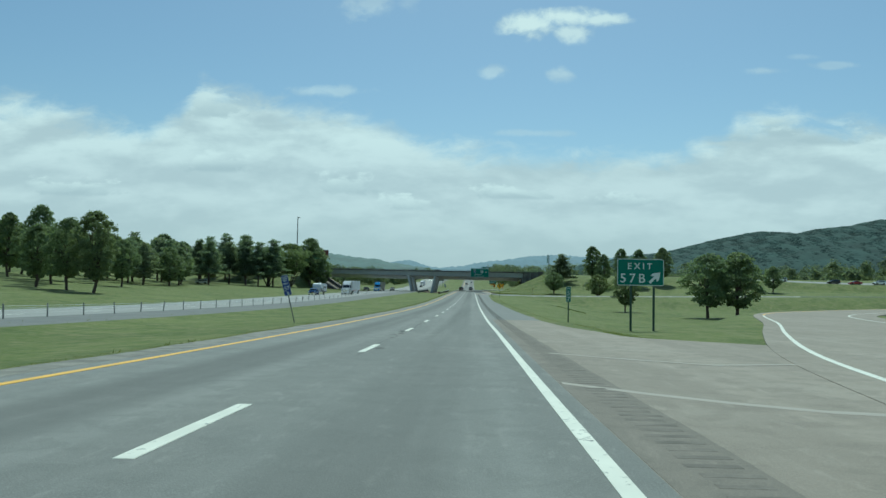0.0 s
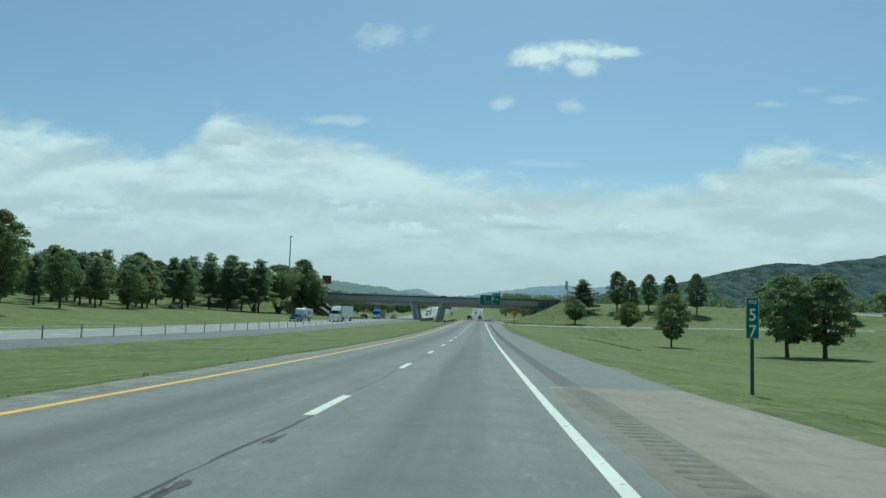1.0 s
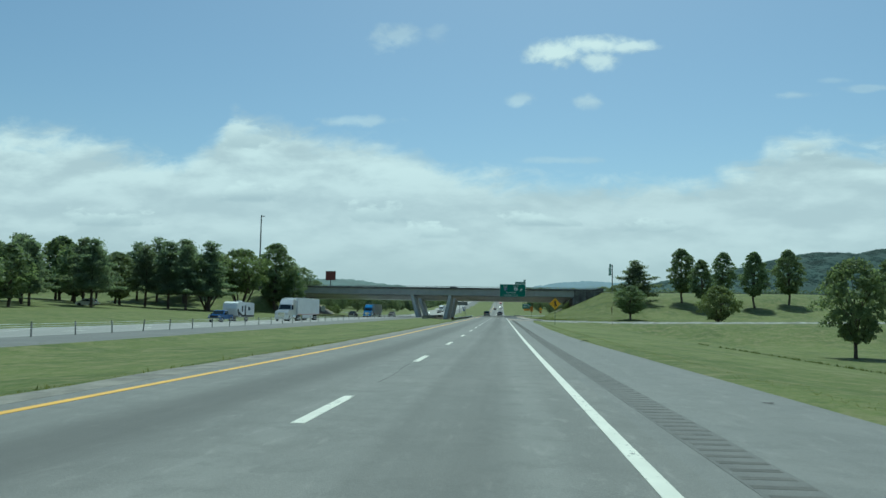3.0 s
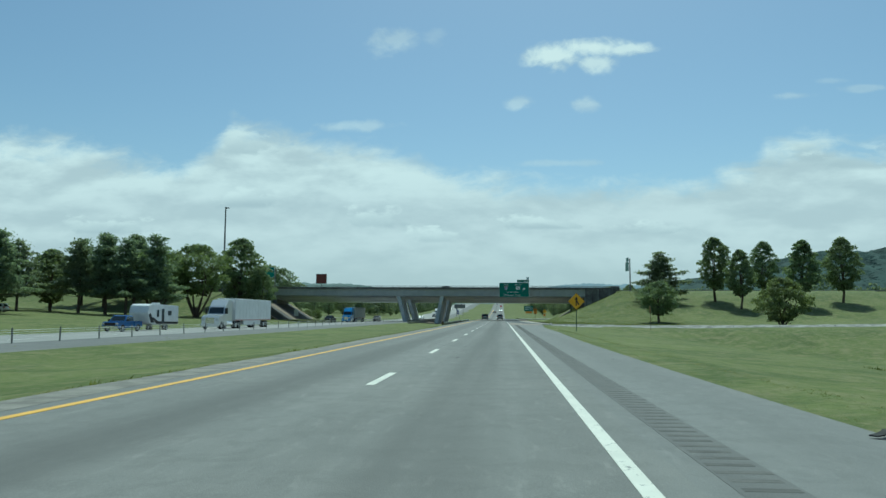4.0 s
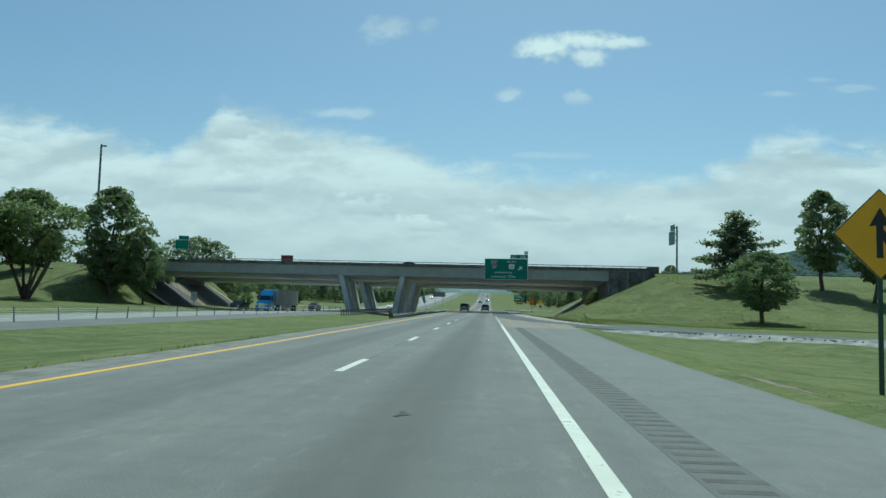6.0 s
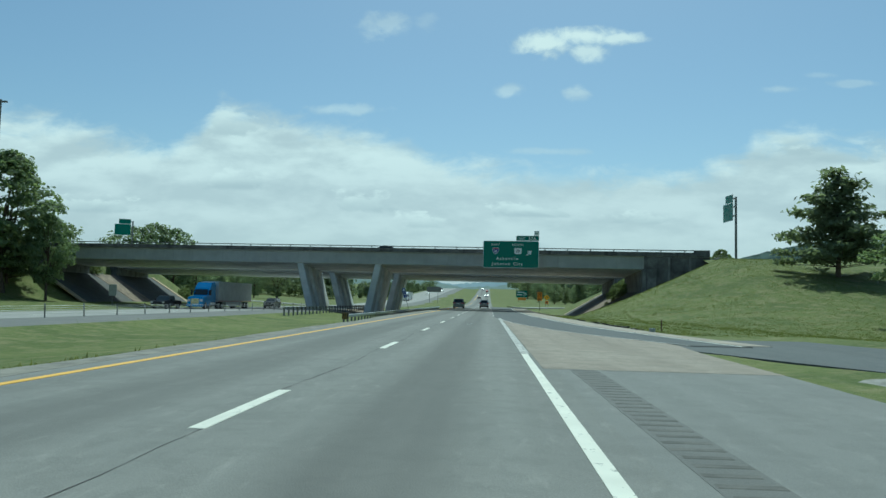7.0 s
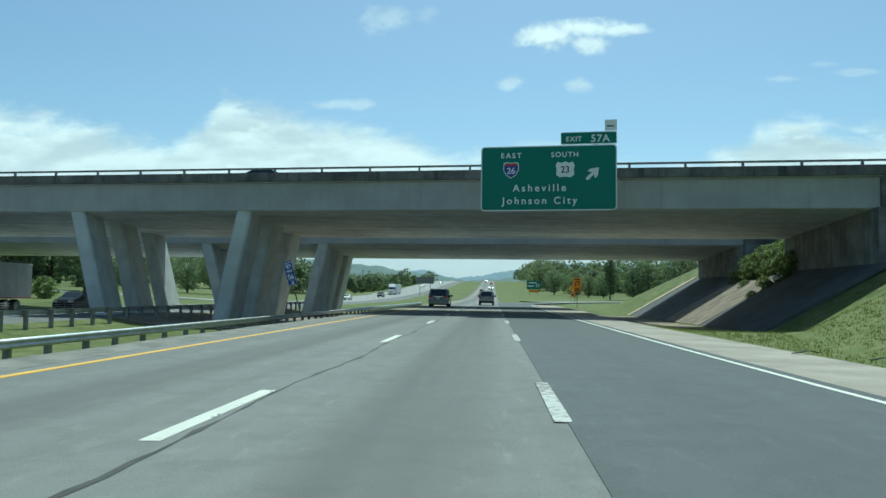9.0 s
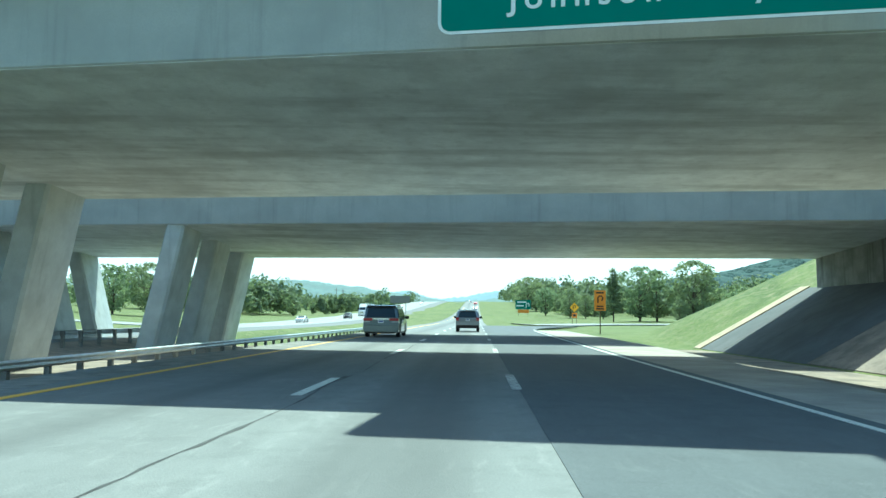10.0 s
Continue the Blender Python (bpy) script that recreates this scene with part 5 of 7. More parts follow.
tree(BUSH, 38.0, 237.0, 6.8 - land(38.0, 237), 7.0, "big rounded light green shrub on the lawn", "lawn trees", "bush")
tree(BUSH, 33.5, 334.0, 9.9 - land(33.5, 334.0), 7.0, "small rounded shrub behind the bank", "bank trees", "bush")
# beyond the opposite carriageway
ROW = "tall old tree in the row along the opposite road"
tree(TALL[2], -71.0, 138.5, 15.2, 16.0, ROW, "opposite trees")
tree(OVAL[1], -78.5, 143.0, 13.8, 12.5, ROW, "opposite trees", wide=0.95)
tree(TALL[0], -87.0, 147.0, 12.5, 15.0, ROW, "opposite trees")
tree(TALL[2], -112.0, 190.0, 19.2, 16.0, ROW, "opposite trees", wide=0.8)
tree(TALL[0], -124.0, 196.0, 17.0, 15.0, ROW, "opposite trees")
tree(OVAL[1], -86.0, 181.0, 11.5, 12.5, ROW, "opposite trees")
for x, y, top, k in ((-95.0, 288.0, 17.9, 1), (-88.2, 287.0, 18.7, 2), (-83.0, 286.0, 17.8, 1), (-78.4, 290.0, 18.9, 2), (-91.5, 256.0, 16.4, 1), (-97.0, 262.0, 17.0, 2), (-104.0, 280.0, 17.0, 1), (-94.0, 238.0, 14.5, 2), (-101.0, 246.0, 16.0, 1), (-108.0, 256.0, 17.0, 2), (-92.0, 206.0, 13.0, 1), (-99.0, 212.0, 14.5, 2), (-105.0, 205.0, 14.0, 1), (-97.0, 190.0, 12.5, 2), (-112.0, 262.0, 17.5, 1), (-136.2, 295.6, 21.4, 1), (-145.0, 300.0, 19.5, 2), (-116.0, 325.0, 21.8, 1), (-108.0, 322.0, 23.0, 2), (-103.0, 331.0, 22.6, 1), (-98.6, 320.2, 22.4, 2), (-152.0, 280.0, 18.0, 2)):
    tree(PINE[k] if x > -100 and y > 240 else BACK_PINE[k - 1], x, y, top - land(x, y), 17.0, "tall dark conifer with ragged boughs", "conifers", "conifer", wide=1.1)
for x, y, top, k in ((-126.0, 300.0, 21.0, 2), (-131.0, 306.0, 20.0, 0), (-120.0, 296.0, 18.0, 1), (-141.0, 286.0, 17.0, 2), (-111.0, 340.0, 18.0, 0)):
    tree(BACK[k], x, y, top - land(x, y), 16.0 if k == 2 else 15.0, ROW, "opposite trees", wide=1.15)
for x, y, h, k in ((-96.0, 168.0, 12.0, 1), (-104.0, 176.0, 13.5, 2), (-99.0, 222.0, 12.0, 0), (-107.0, 232.0, 14.0, 2), (-116.0, 240.0, 13.0, 1), (-124.0, 250.0, 15.0, 0), (-92.0, 156.0, 9.5, 1), (-134.0, 262.0, 15.5, 2), (-146.0, 258.0, 16.0, 0),
                   (-158.0, 250.0, 16.0, 2), (-90.0, 226.0, 11.5, 0), (-88.0, 214.0, 11.0, 2), (-112.0, 222.0, 14.0, 1), (-106.0, 192.0, 13.5, 0), (-118.0, 232.0, 15.0, 2), (-104.0, 292.0, 14.0, 0), (-112.0, 284.0, 15.0, 2), (-139.0, 226.0, 15.0, 1), (-150.0, 230.0, 16.0, 2), (-128.0, 212.0, 14.0, 0), (-113.0, 306.0, 15.0, 1), (-93.0, 332.0, 12.0, 2)):
    tree(BACK[k], x, y, h, 16.0 if k == 2 else 15.0, ROW, "opposite trees", wide=1.2)
tree(ROUND[0], -83.1, 300.0, 16.4 - land(-83.1, 300), 16.0, "spreading light green tree with many stems on the bank", "spreading trees", wide=1.15)
tree(ROUND[1], -76.1, 307.3, 18.3 - land(-76.1, 307.3), 17.0, "spreading light green tree with many stems on the bank", "spreading trees", turn=80, wide=1.1)
tree(TALL[2], -71.9, 326.5, 21.9 - land(-71.9, 326.5), 16.0, "dark dense tree at the end of the overpass", "spreading trees", wide=1.15)
tree(PINE[0], -73.0, 329.0, 9.5, 12.0, "low dark evergreen at the end of the overpass", "spreading trees", "conifer", wide=1.1)
tree(OVAL[0], -66.5, 328.5, 12.8 - land(-66.5, 328.5), 10.3, "thin young tree beside the overpass", "spreading trees", wide=0.75)
# behind the overpass and down the road
for x, y, top, k in ((-103.5, 430.0, 20.6, 2), (-97.0, 430.0, 21.6, 0), (-92.5, 432.0, 20.6, 1), (-87.0, 436.0, 15.0, 1), (-141.0, 420.0, 21.5, 0), (-107.1, 400.0, 18.7, 1), (-84.0, 482.0, 11.9, 0), (-76.3, 484.0, 13.0, 2), (-92.0, 486.0, 11.0, 1), (-101.0, 480.0, 11.5, 2),
                     (-110.0, 476.0, 12.0, 0), (-71.5, 600.0, 8.6, 1)):
    tree(FAR_TREE[k], x, y, top - land(x, y), 16.0 if k == 2 else 15.0, "broad leafy tree beyond the overpass", "far trees", wide=1.2)
for x, y, h, k in ((40.5, 508.0, 14.2, 2), (45.6, 511.0, 13.4, 0), (54.0, 507.0, 15.8, 2), (57.5, 512.0, 13.0, 1), (63.0, 516.0, 9.0, 1), (68.0, 520.0, 8.0, 0), (75.0, 530.0, 9.5, 2), (27.5, 545.0, 9.0, 0), (22.5, 572.0, 9.6, 2), (31.5, 540.0, 7.6, 1), (36.0, 536.0, 8.4, 0),
                   (21.0, 640.0, 15.0, 2), (25.5, 650.0, 13.0, 0), (48.5, 500.0, 5.5, 0), (60.0, 500.0, 4.4, 1), (70.0, 498.0, 4.8, 0), (33.5, 424.0, 3.0, 1), (38.0, 428.0, 3.6, 0)):
    tree(FAR_TREE[k], x, y, h, 16.0 if k == 2 else 15.0, "broad leafy tree beyond the overpass", "far trees", wide=1.15)
tree(BACK_PINE[0], 33.0, 503.0, 13.4, 17.0, "narrow dark evergreen beyond the overpass", "far trees", "conifer", wide=0.75)
# brush on the slope between the two bridges
for x, y, h in ((20.6, 338.6, 2.2), (21.6, 341.6, 2.8), (23.5, 339.4, 2.8), (22.4, 344.6, 2.6), (26.5, 342.0, 2.8), (28.5, 338.0, 2.4), (19.4, 337.6, 1.3), (18.4, 338.0, 1.0), (17.4, 338.3, 0.8), (19.0, 340.4, 1.0), (19.9, 345.6, 1.8), (20.6, 347.4, 2.4), (19.4, 347.8, 1.4), (21.6, 346.2, 2.6), (18.8, 344.0, 0.9), (20.6, 343.0, 1.8), (-73.0, 353.0, 3.0), (-48.5 - 20, 384.0, 3.0), (-66.0, 388.0, 3.4)):
    tree(BRUSH, x, y, h, 7.0, "tangled green brush on the bank", "brush", "bush", z=land(x, y) - 0.2)


def woods(name, areas, label, seed, mats=HAZED_LEAF, size=1.25):
    """Far woods: a mass of leaf clumps over the land, with an uneven top."""
    rng = np.random.default_rng(seed)
    spots, outs = [], []
    for x0, x1, y0, y1, count, h0, h1 in areas:
        for _ in range(count):
            x, y = rng.uniform(x0, x1), rng.uniform(y0, y1)
            h = h0 * 0.6 + (h1 - h0 * 0.6) * rng.uniform(0, 1) ** 1.3
            w = h * rng.uniform(0.3, 0.55)
            z = land(x, y)
            lumps = 7
            for j in range(lumps):
                a = j * 2.4 + x
                up = (0.30, 0.34, 0.5, 0.55, 0.7, 0.72, 0.86)[j]
                off = w * (0.62, 0.55, 0.6, 0.4, 0.35, 0.2, 0.05)[j]
                rr = w * rng.uniform(0.42, 0.62)
                d = rng.normal(0, 1, (32, 3))
                d /= np.linalg.norm(d, axis=1)[:, None]
                d[:, 2] = np.abs(d[:, 2]) * np.where(rng.uniform(0, 1, 32) < 0.8, 1, -1)
                d[:, 1] = -np.abs(d[:, 1]) * 0.9
                spots.append(d * rr * rng.uniform(0.75, 1.05, (32, 1)) * np.array((1, 1, 0.85)) + np.array((x + off * math.cos(a), y + off * math.sin(a), z + h * up)))
                outs.append(d)
    me = leaf_mesh(name, np.concatenate(spots), np.concatenate(outs), size, mats, rng, jitter=0.4)
    return tagged(obj(name, me, None), label, "woods", kind="stuff")


woods("woods", ((24, 60, 640, 820, 90, 9, 16), (30, 70, 560, 620, 70, 6, 10), (55, 190, 600, 760, 120, 10, 17), (100, 330, 560, 700, 120, 9, 16), (22, 50, 830, 1050, 60, 9, 15), (110, 260, 400, 520, 90, 7, 13)), "green woods beside the highway, paled in colour for haze", 1)
woods("woods", ((-118, -74, 560, 640, 110, 9, 14), (-76, -60, 640, 760, 50, 5, 9), (-320, -110, 480, 640, 150, 8, 15), (-110, -58, 760, 1050, 110, 8, 14), (-340, -120, 700, 900, 120, 8, 14), (-300, -165, 300, 420, 60, 8, 14)), "green woods beyond the opposite road, paled in colour for haze", 2)
woods("woods", ((180, 420, 330, 520, 110, 8, 13), (300, 620, 500, 800, 160, 9, 15), (150, 330, 360, 400, 40, 6, 10)), "green woods beyond the side road", 3)


def ridge(name, points, y, depth, mat, label, seed, bumps, step):
    """A wooded hill: its crest runs through the given (x, height) points, and its near side slopes down."""
    xs = np.arange(points[0][0], points[-1][0] + step, step)
    crest = np.interp(xs, [p[0] for p in points], [p[1] for p in points])
    rng = np.random.default_rng(seed)
    rows = 16
    verts, faces = [], []
    for j in range(rows + 3):
        t = j / rows
        prof = math.sin(min(1.0, t) * math.pi / 2) if t <= 1 else 1 - (t - 1) * 2
        for i, x in enumerate(xs):
            z = crest[i] * prof + bumps * (noise.noise((x / (bumps * 2.2), t * depth / (bumps * 2.2), seed)) + 0.6 * noise.noise((x / bumps, t * depth / bumps, seed + 5))) * (0.25 + 0.75 * prof)
            verts.append((x, y + (t - 1) * depth, z - 3 * (t < 0.01)))
    n = len(xs)
    for j in range(rows + 2):
        for i in range(n - 1):
            faces.append((j * n + i, j * n + i + 1, (j + 1) * n + i + 1, (j + 1) * n + i))
    return tagged(obj(name, mesh_of(name, verts, faces, True), mat), label, "hill", kind="structure")


HILL_CREST = ((90, 18), (180, 40), (255, 56), (300, 68), (375, 78), (425, 92), (480, 108), (552, 124), (615, 118), (670, 132), (735, 140), (790, 153), (850, 160), (1000, 160), (1300, 165), (1700, 150), (2200, 90))
ridge("backdrop_hill", [(x, z * 0.93) for x, z in HILL_CREST], 1500, 520, HAZED_HILL, "wooded hill beyond the interchange", 3, 5.0, 5.0)


def hill_trees():
    """Low rounded crowns over the hillside, so that its edge is ragged."""
    rng = np.random.default_rng(4)
    ring = [(math.cos(a), math.sin(a)) for a in [math.pi * k / 3 for k in range(6)]]
    dome = np.array([(x * 1.0, y * 1.0, -0.5) for x, y in ring] + [(x * 0.72, y * 0.72, 0.42) for x, y in ring] + [(0, 0, 0.7)])
    tri = [(i, (i + 1) % 6, 6 + (i + 1) % 6, 6 + i) for i in range(6)] + [(6 + i, 6 + (i + 1) % 6, 12) for i in range(6)]
    verts, faces = [], []
    for k in range(17000):
        x = rng.uniform(90, 1350)
        t = rng.uniform(0.05, 1.0) ** 0.6
        crest = np.interp(x, [p[0] for p in HILL_CREST], [p[1] for p in HILL_CREST])
        r = rng.uniform(3.0, 6.0)
        p = dome * r * rng.uniform(0.8, 1.2, (13, 3)) * np.array((1, 1, 0.5)) + np.array((x, 1500 + (t - 1) * 520, crest * math.sin(t * math.pi / 2) * 0.94 - 2.0))
        b = len(verts)
        verts += p.tolist()
        faces += [tuple(b + i for i in f) for f in tri]
    return tagged(obj("hill_trees", mesh_of("hill_trees", verts, faces, True), HAZED_HILL), "dense woods covering the hill", "woods", kind="stuff")


hill_trees()
# both far ridges carry their haze in the base colour
ridge("backdrop_mountains", ((-2300, 60), (-1500, 85), (-900, 70), (-620, 60), (-470, 80), (-400, 112), (-330, 122), (-260, 100), (-190, 84), (-60, 92), (60, 120), (160, 128), (260, 150), (420, 160), (700, 150), (1500, 200), (2400, 200)), 3900, 900, HAZED_FAR_HILL, "mountains on the horizon, coloured blue for haze", 7, 10.0, 14.0)
ridge("backdrop_low_hills", ((-1400, 60), (-900, 72), (-500, 76), (-350, 72), (-260, 62), (-150, 46), (-60, 32), (0, 34), (60, 42), (130, 50), (260, 58), (420, 60)), 1900, 420, HAZED_MID_HILL, "low wooded hills behind the highway, haze put into their colour", 9, 6.0, 6.0)


def tufts(name, areas, label, seed, mat, tall):
    """Grass blades, four to a tuft."""
    rng = np.random.default_rng(seed)
    pts = []
    for x0, x1, y0, y1, n in areas:
        away = rng.uniform(0, 1, n) if x1 - x0 > 8 else rng.beta(1.0, 2.6, n) if x0 > 0 else 1 - rng.beta(1.0, 2.6, n)
        x = x0 + (x1 - x0) * away
        y = rng.uniform(y0, y1, n)
        pts += [(a, b, land(a, b)) for a, b in zip(x, y)]
    p = np.repeat(np.array(pts), 4, axis=0)
    n = len(p)
    p[:, :2] += rng.normal(0, 0.07, (n, 2))
    h = tall * rng.uniform(0.45, 1.3, n)
    a = rng.uniform(0, 2 * np.pi, n)
    w = 0.016 + 0.05 * h
    side = np.stack((np.cos(a), np.sin(a), np.zeros(n)), 1) * w[:, None]
    lean = np.stack((rng.normal(0, 0.35, n) * h, rng.normal(0, 0.35, n) * h, h), 1)
    v = np.stack((p - side, p + side, p + lean), 1).reshape(-1, 3)
    v[:, 2] -= 0.01
    me = bpy.data.meshes.new(name)
    me.vertices.add(3 * n)
    me.vertices.foreach_set("co", v.ravel())
    me.loops.add(3 * n)
    me.loops.foreach_set("vertex_index", np.arange(3 * n))
    me.polygons.add(n)
    me.polygons.foreach_set("loop_start", np.arange(0, 3 * n, 3))
    me.update(calc_edges=True)
    me.materials.append(mat)
    return tagged(obj(name, me, None), label, "grass", kind="stuff")


tufts("grass_blades", ((3.4, 5.4, 50, 245, 12000), (5.2, 8.0, 32, 50, 1500), (6.4, 9.6, 258, 322, 8000)), "uneven green grass along the right verge", 1, BLADES, 0.018)
tufts("grass_blades", ((-10.6, -8.5, 10, 330, 16000), (-25.0, -23.6, 20, 330, 2500)), "uneven green grass in the median", 2, BLADES, 0.026)
tufts("grass_tufts", ((7.0, 34.0, 256, 326, 30000),), "rough unmown grass on the bank", 5, TUFTS, 0.07)
# ground is not dipped here: dark grass draws the swale's shaded crease
tufts("ditch_grass", [(x - 0.35, x + 0.35, y - 2.2, y + 2.2, 20) for x, y in ((16.4, 164), (16.9, 160), (17.2, 156), (17.2, 152), (17.1, 148), (17.0, 144), (16.9, 140), (16.8, 136), (16.7, 132), (16.5, 128), (16.4, 124), (16.5, 120))], "long grass, darkened for the shaded crease of a shallow swale", 6, SWALE_CREASE, 0.16)
tufts("weeds", ((-9.8, -9.0, 20, 280, 260), (-30.5, -24.0, 40, 300, 160)), "tall weeds along the pavement edges", 3, WEEDS, 0.13)

# ---- vehicles ----
def prism(profile, half, bevel=0.05, seg=2):
    """A body of one side outline (y, z), as wide at each height as half(z) says."""
    bm = bmesh.new()
    sides = []
    for s in (-1, 1):
        sides.append([bm.verts.new((s * half(z), y, z)) for y, z in profile])
    n = len(profile)
    bm.faces.new(sides[0])
    bm.faces.new(sides[1][::-1])
    for i in range(n):
        j = (i + 1) % n
        bm.faces.new((sides[0][j], sides[0][i], sides[1][i], sides[1][j]))
    bmesh.ops.recalc_face_normals(bm, faces=bm.faces)
    if bevel:
        bmesh.ops.bevel(bm, geom=list(bm.edges), offset=bevel, segments=seg, affect="EDGES", clamp_overlap=True)
    return bm


def side_pane(points, half, s, thick=0.02):
    """A pane on a flank: an outline in y and z, just proud of the body."""
    bm = bmesh.new()
    a = [bm.verts.new((s * (half(z) + thick), y, z)) for y, z in points]
    b = [bm.verts.new((s * (half(z) - 0.05), y, z)) for y, z in points]
    bm.faces.new(a)
    bm.faces.new(b[::-1])
    for i in range(len(points)):
        j = (i + 1) % len(points)
        bm.faces.new((a[i], b[i], b[j], a[j]))
    bmesh.ops.recalc_face_normals(bm, faces=bm.faces)
    return bm


def end_pane(y0, z0, y1, z1, w0, w1, out, thick=0.02, r=0.08):
    """A pane across the front or the back, leaning from (y0, z0) to (y1, z1); out: -1 at the back."""
    bm = bmesh.new()
    pts = [(-w0, 0.0), (w0, 0.0), (w1, 1.0), (-w1, 1.0)]
    a = [bm.verts.new((x, y0 + (y1 - y0) * t + out * thick, z0 + (z1 - z0) * t + thick * 0.3)) for x, t in pts]
    b = [bm.verts.new((x, y0 + (y1 - y0) * t - out * 0.05, z0 + (z1 - z0) * t)) for x, t in pts]
    bm.faces.new(a)
    bm.faces.new(b[::-1])
    for i in range(4):
        j = (i + 1) % 4
        bm.faces.new((a[i], b[i], b[j], a[j]))
    bmesh.ops.recalc_face_normals(bm, faces=bm.faces)
    return bm


def wheel_meshes():
    bm = bmesh.new()
    add_rod(bm, (-0.5, 0, 0), (0.5, 0, 0), 1.0, None, 24)
    bmesh.ops.bevel(bm, geom=[e for e in bm.edges if e.calc_face_angle(0) > 1.0], offset=0.12, segments=2, affect="EDGES")
    tyre = bpy.data.meshes.new("tyre")
    bm.to_mesh(tyre)
    bm.free()
    tyre.materials.append(TYRE)
    bm = bmesh.new()
    add_rod(bm, (-0.52, 0, 0), (0.52, 0, 0), 0.2, None, 12)
    for k in range(7):
        add_box(bm, -0.525, 0.525, -0.08, 0.08, 0.1, 0.62, m=Matrix.Rotation(2 * math.pi * k / 7, 4, "X"))
    for s in (-1, 1):
        bmesh.ops.create_cone(bm, cap_ends=False, segments=24, radius1=0.68, radius2=0.60, depth=0.05, matrix=Matrix.Translation((s * 0.51, 0, 0)) @ Matrix.Rotation(radians(90 * s), 4, "Y"))
    rim = bpy.data.meshes.new("rim")
    bm.to_mesh(rim)
    bm.free()
    rim.materials.append(RIM)
    return tyre, rim


TYRE_ME, RIM_ME = wheel_meshes()


def wheel(parent, x, y, r, width, rim=True):
    w = obj("wheel", TYRE_ME, None, parent, at=Matrix.Translation((x, y, r)) @ Matrix.Diagonal((width, r, r, 1)))
    if rim:
        obj("rim", RIM_ME, None, w)
    return w


def arch(parent, x, y, r, s):
    pts = [(y + r * math.cos(a), r * 0.86 + r * math.sin(a)) for a in [math.pi * k / 12 for k in range(13)]] + [(y - r, 0.3), (y + r, 0.3)][::1]
    pts = [(y + r * math.cos(math.pi * k / 12), 0.34 + r * math.sin(math.pi * k / 12)) for k in range(13)] + [(y - r, 0.2), (y + r, 0.2)]
    return part("wheel_arch", side_pane(pts, lambda z: x, s, 0.006), BLACK_TRIM, parent)


def passenger_car(name, at, label, group, p, mat):
    """A car of the proportions in p, facing +y, resting on z = 0."""
    c = empty(name, at, label, "car", group)
    hw, belt, k = p["w"] / 2, p["belt"], p["lean"]
    half = lambda z: hw - 0.03 * max(0, 0.55 - z) - (k * (z - belt) if z > belt else 0)
    body = part("body", prism(p["outline"], half, 0.06), mat, c, smooth=False)
    for s in (-1, 1):
        for pane in p["panes"]:
            part("side_window", side_pane(pane, half, s), CAR_GLASS, c)
        for y in p["axles"]:
            arch(c, half(0.5) + 0.002, y, p["r"] + 0.08, s)
            wheel(c, s * (hw - 0.11), y, p["r"], 0.22)
        m = part("mirror", a_box(s * (hw + 0.02), s * (hw + 0.24), p["mirror"] - 0.06, p["mirror"] + 0.06, belt - 0.02, belt + 0.16) if s > 0 else a_box(-hw - 0.24, -hw - 0.02, p["mirror"] - 0.06, p["mirror"] + 0.06, belt - 0.02, belt + 0.16), BLACK_TRIM, c, bevel=0.03)
        for y in p.get("handles", ()):
            part("door_handle", side_pane([(y - 0.11, belt - 0.16), (y + 0.11, belt - 0.16), (y + 0.11, belt - 0.12), (y - 0.11, belt - 0.12)], half, s, 0.035), CHROME, c)
        for y in p.get("seams", ()):
            part("door_seam", side_pane([(y - 0.008, 0.32), (y + 0.008, 0.32), (y + 0.008, belt + 0.02), (y - 0.008, belt + 0.02)], half, s, 0.004), BLACK_TRIM, c)
        part("sill", side_pane([(p["axles"][0] + 0.45, 0.2), (p["axles"][1] - 0.45, 0.2), (p["axles"][1] - 0.45, 0.3), (p["axles"][0] + 0.45, 0.3)], half, s, 0.015), BLACK_TRIM, c)
        if "rails" in p:
            y0, y1, z = p["rails"]
            bm = bmesh.new()
            x = s * (half(z) - 0.12)
            add_rod(bm, (x, y0, z + 0.06), (x, y1, z + 0.05), 0.025)
            for y in (y0, y1):
                add_rod(bm, (x, y, z - 0.05), (x, y, z + 0.06), 0.03)
            part("roof_rail", bm, p.get("rail_mat", BLACK_TRIM), c)
        for x0, x1, z0, z1, lm in p["tails"]:
            a, b = sorted((s * x0, s * x1))
            yy = p["rear"]
            part("tail_light", a_box(a, b, yy(z0) - 0.03, yy(z0) + 0.22, z0, z1), lm, c, bevel=0.02)
        for x0, x1, z0, z1 in p["heads"]:
            a, b = sorted((s * x0, s * x1))
            part("headlight", a_box(a, b, p["front"] - 0.25, p["front"] + 0.02, z0, z1), CLEAR_LAMP, c, bevel=0.03)
    part("rear_window", end_pane(*p["backlight"], -1), CAR_GLASS, c)
    part("windscreen", end_pane(*p["screen"], 1), CAR_GLASS, c)
    for b in p["bumpers"]:
        part("bumper", a_box(*b[:6]), b[6], c, bevel=0.05)
    pl = p["plate"]
    q = part("number_plate", a_box(-0.155, 0.155, pl[0] - 0.02, pl[0], pl[1] - 0.08, pl[1] + 0.08), SIGN_WHITE, c)
    part("bar", a_box(-0.12, 0.12, pl[0] - 0.024, pl[0] - 0.02, pl[1] - 0.03, pl[1] + 0.04), SIGN_BLUE, q)
    part("grille", a_box(-hw * 0.5, hw * 0.5, p["front"] - 0.05, p["front"] + 0.015, 0.45, 0.68), BLACK_TRIM, c, bevel=0.02)
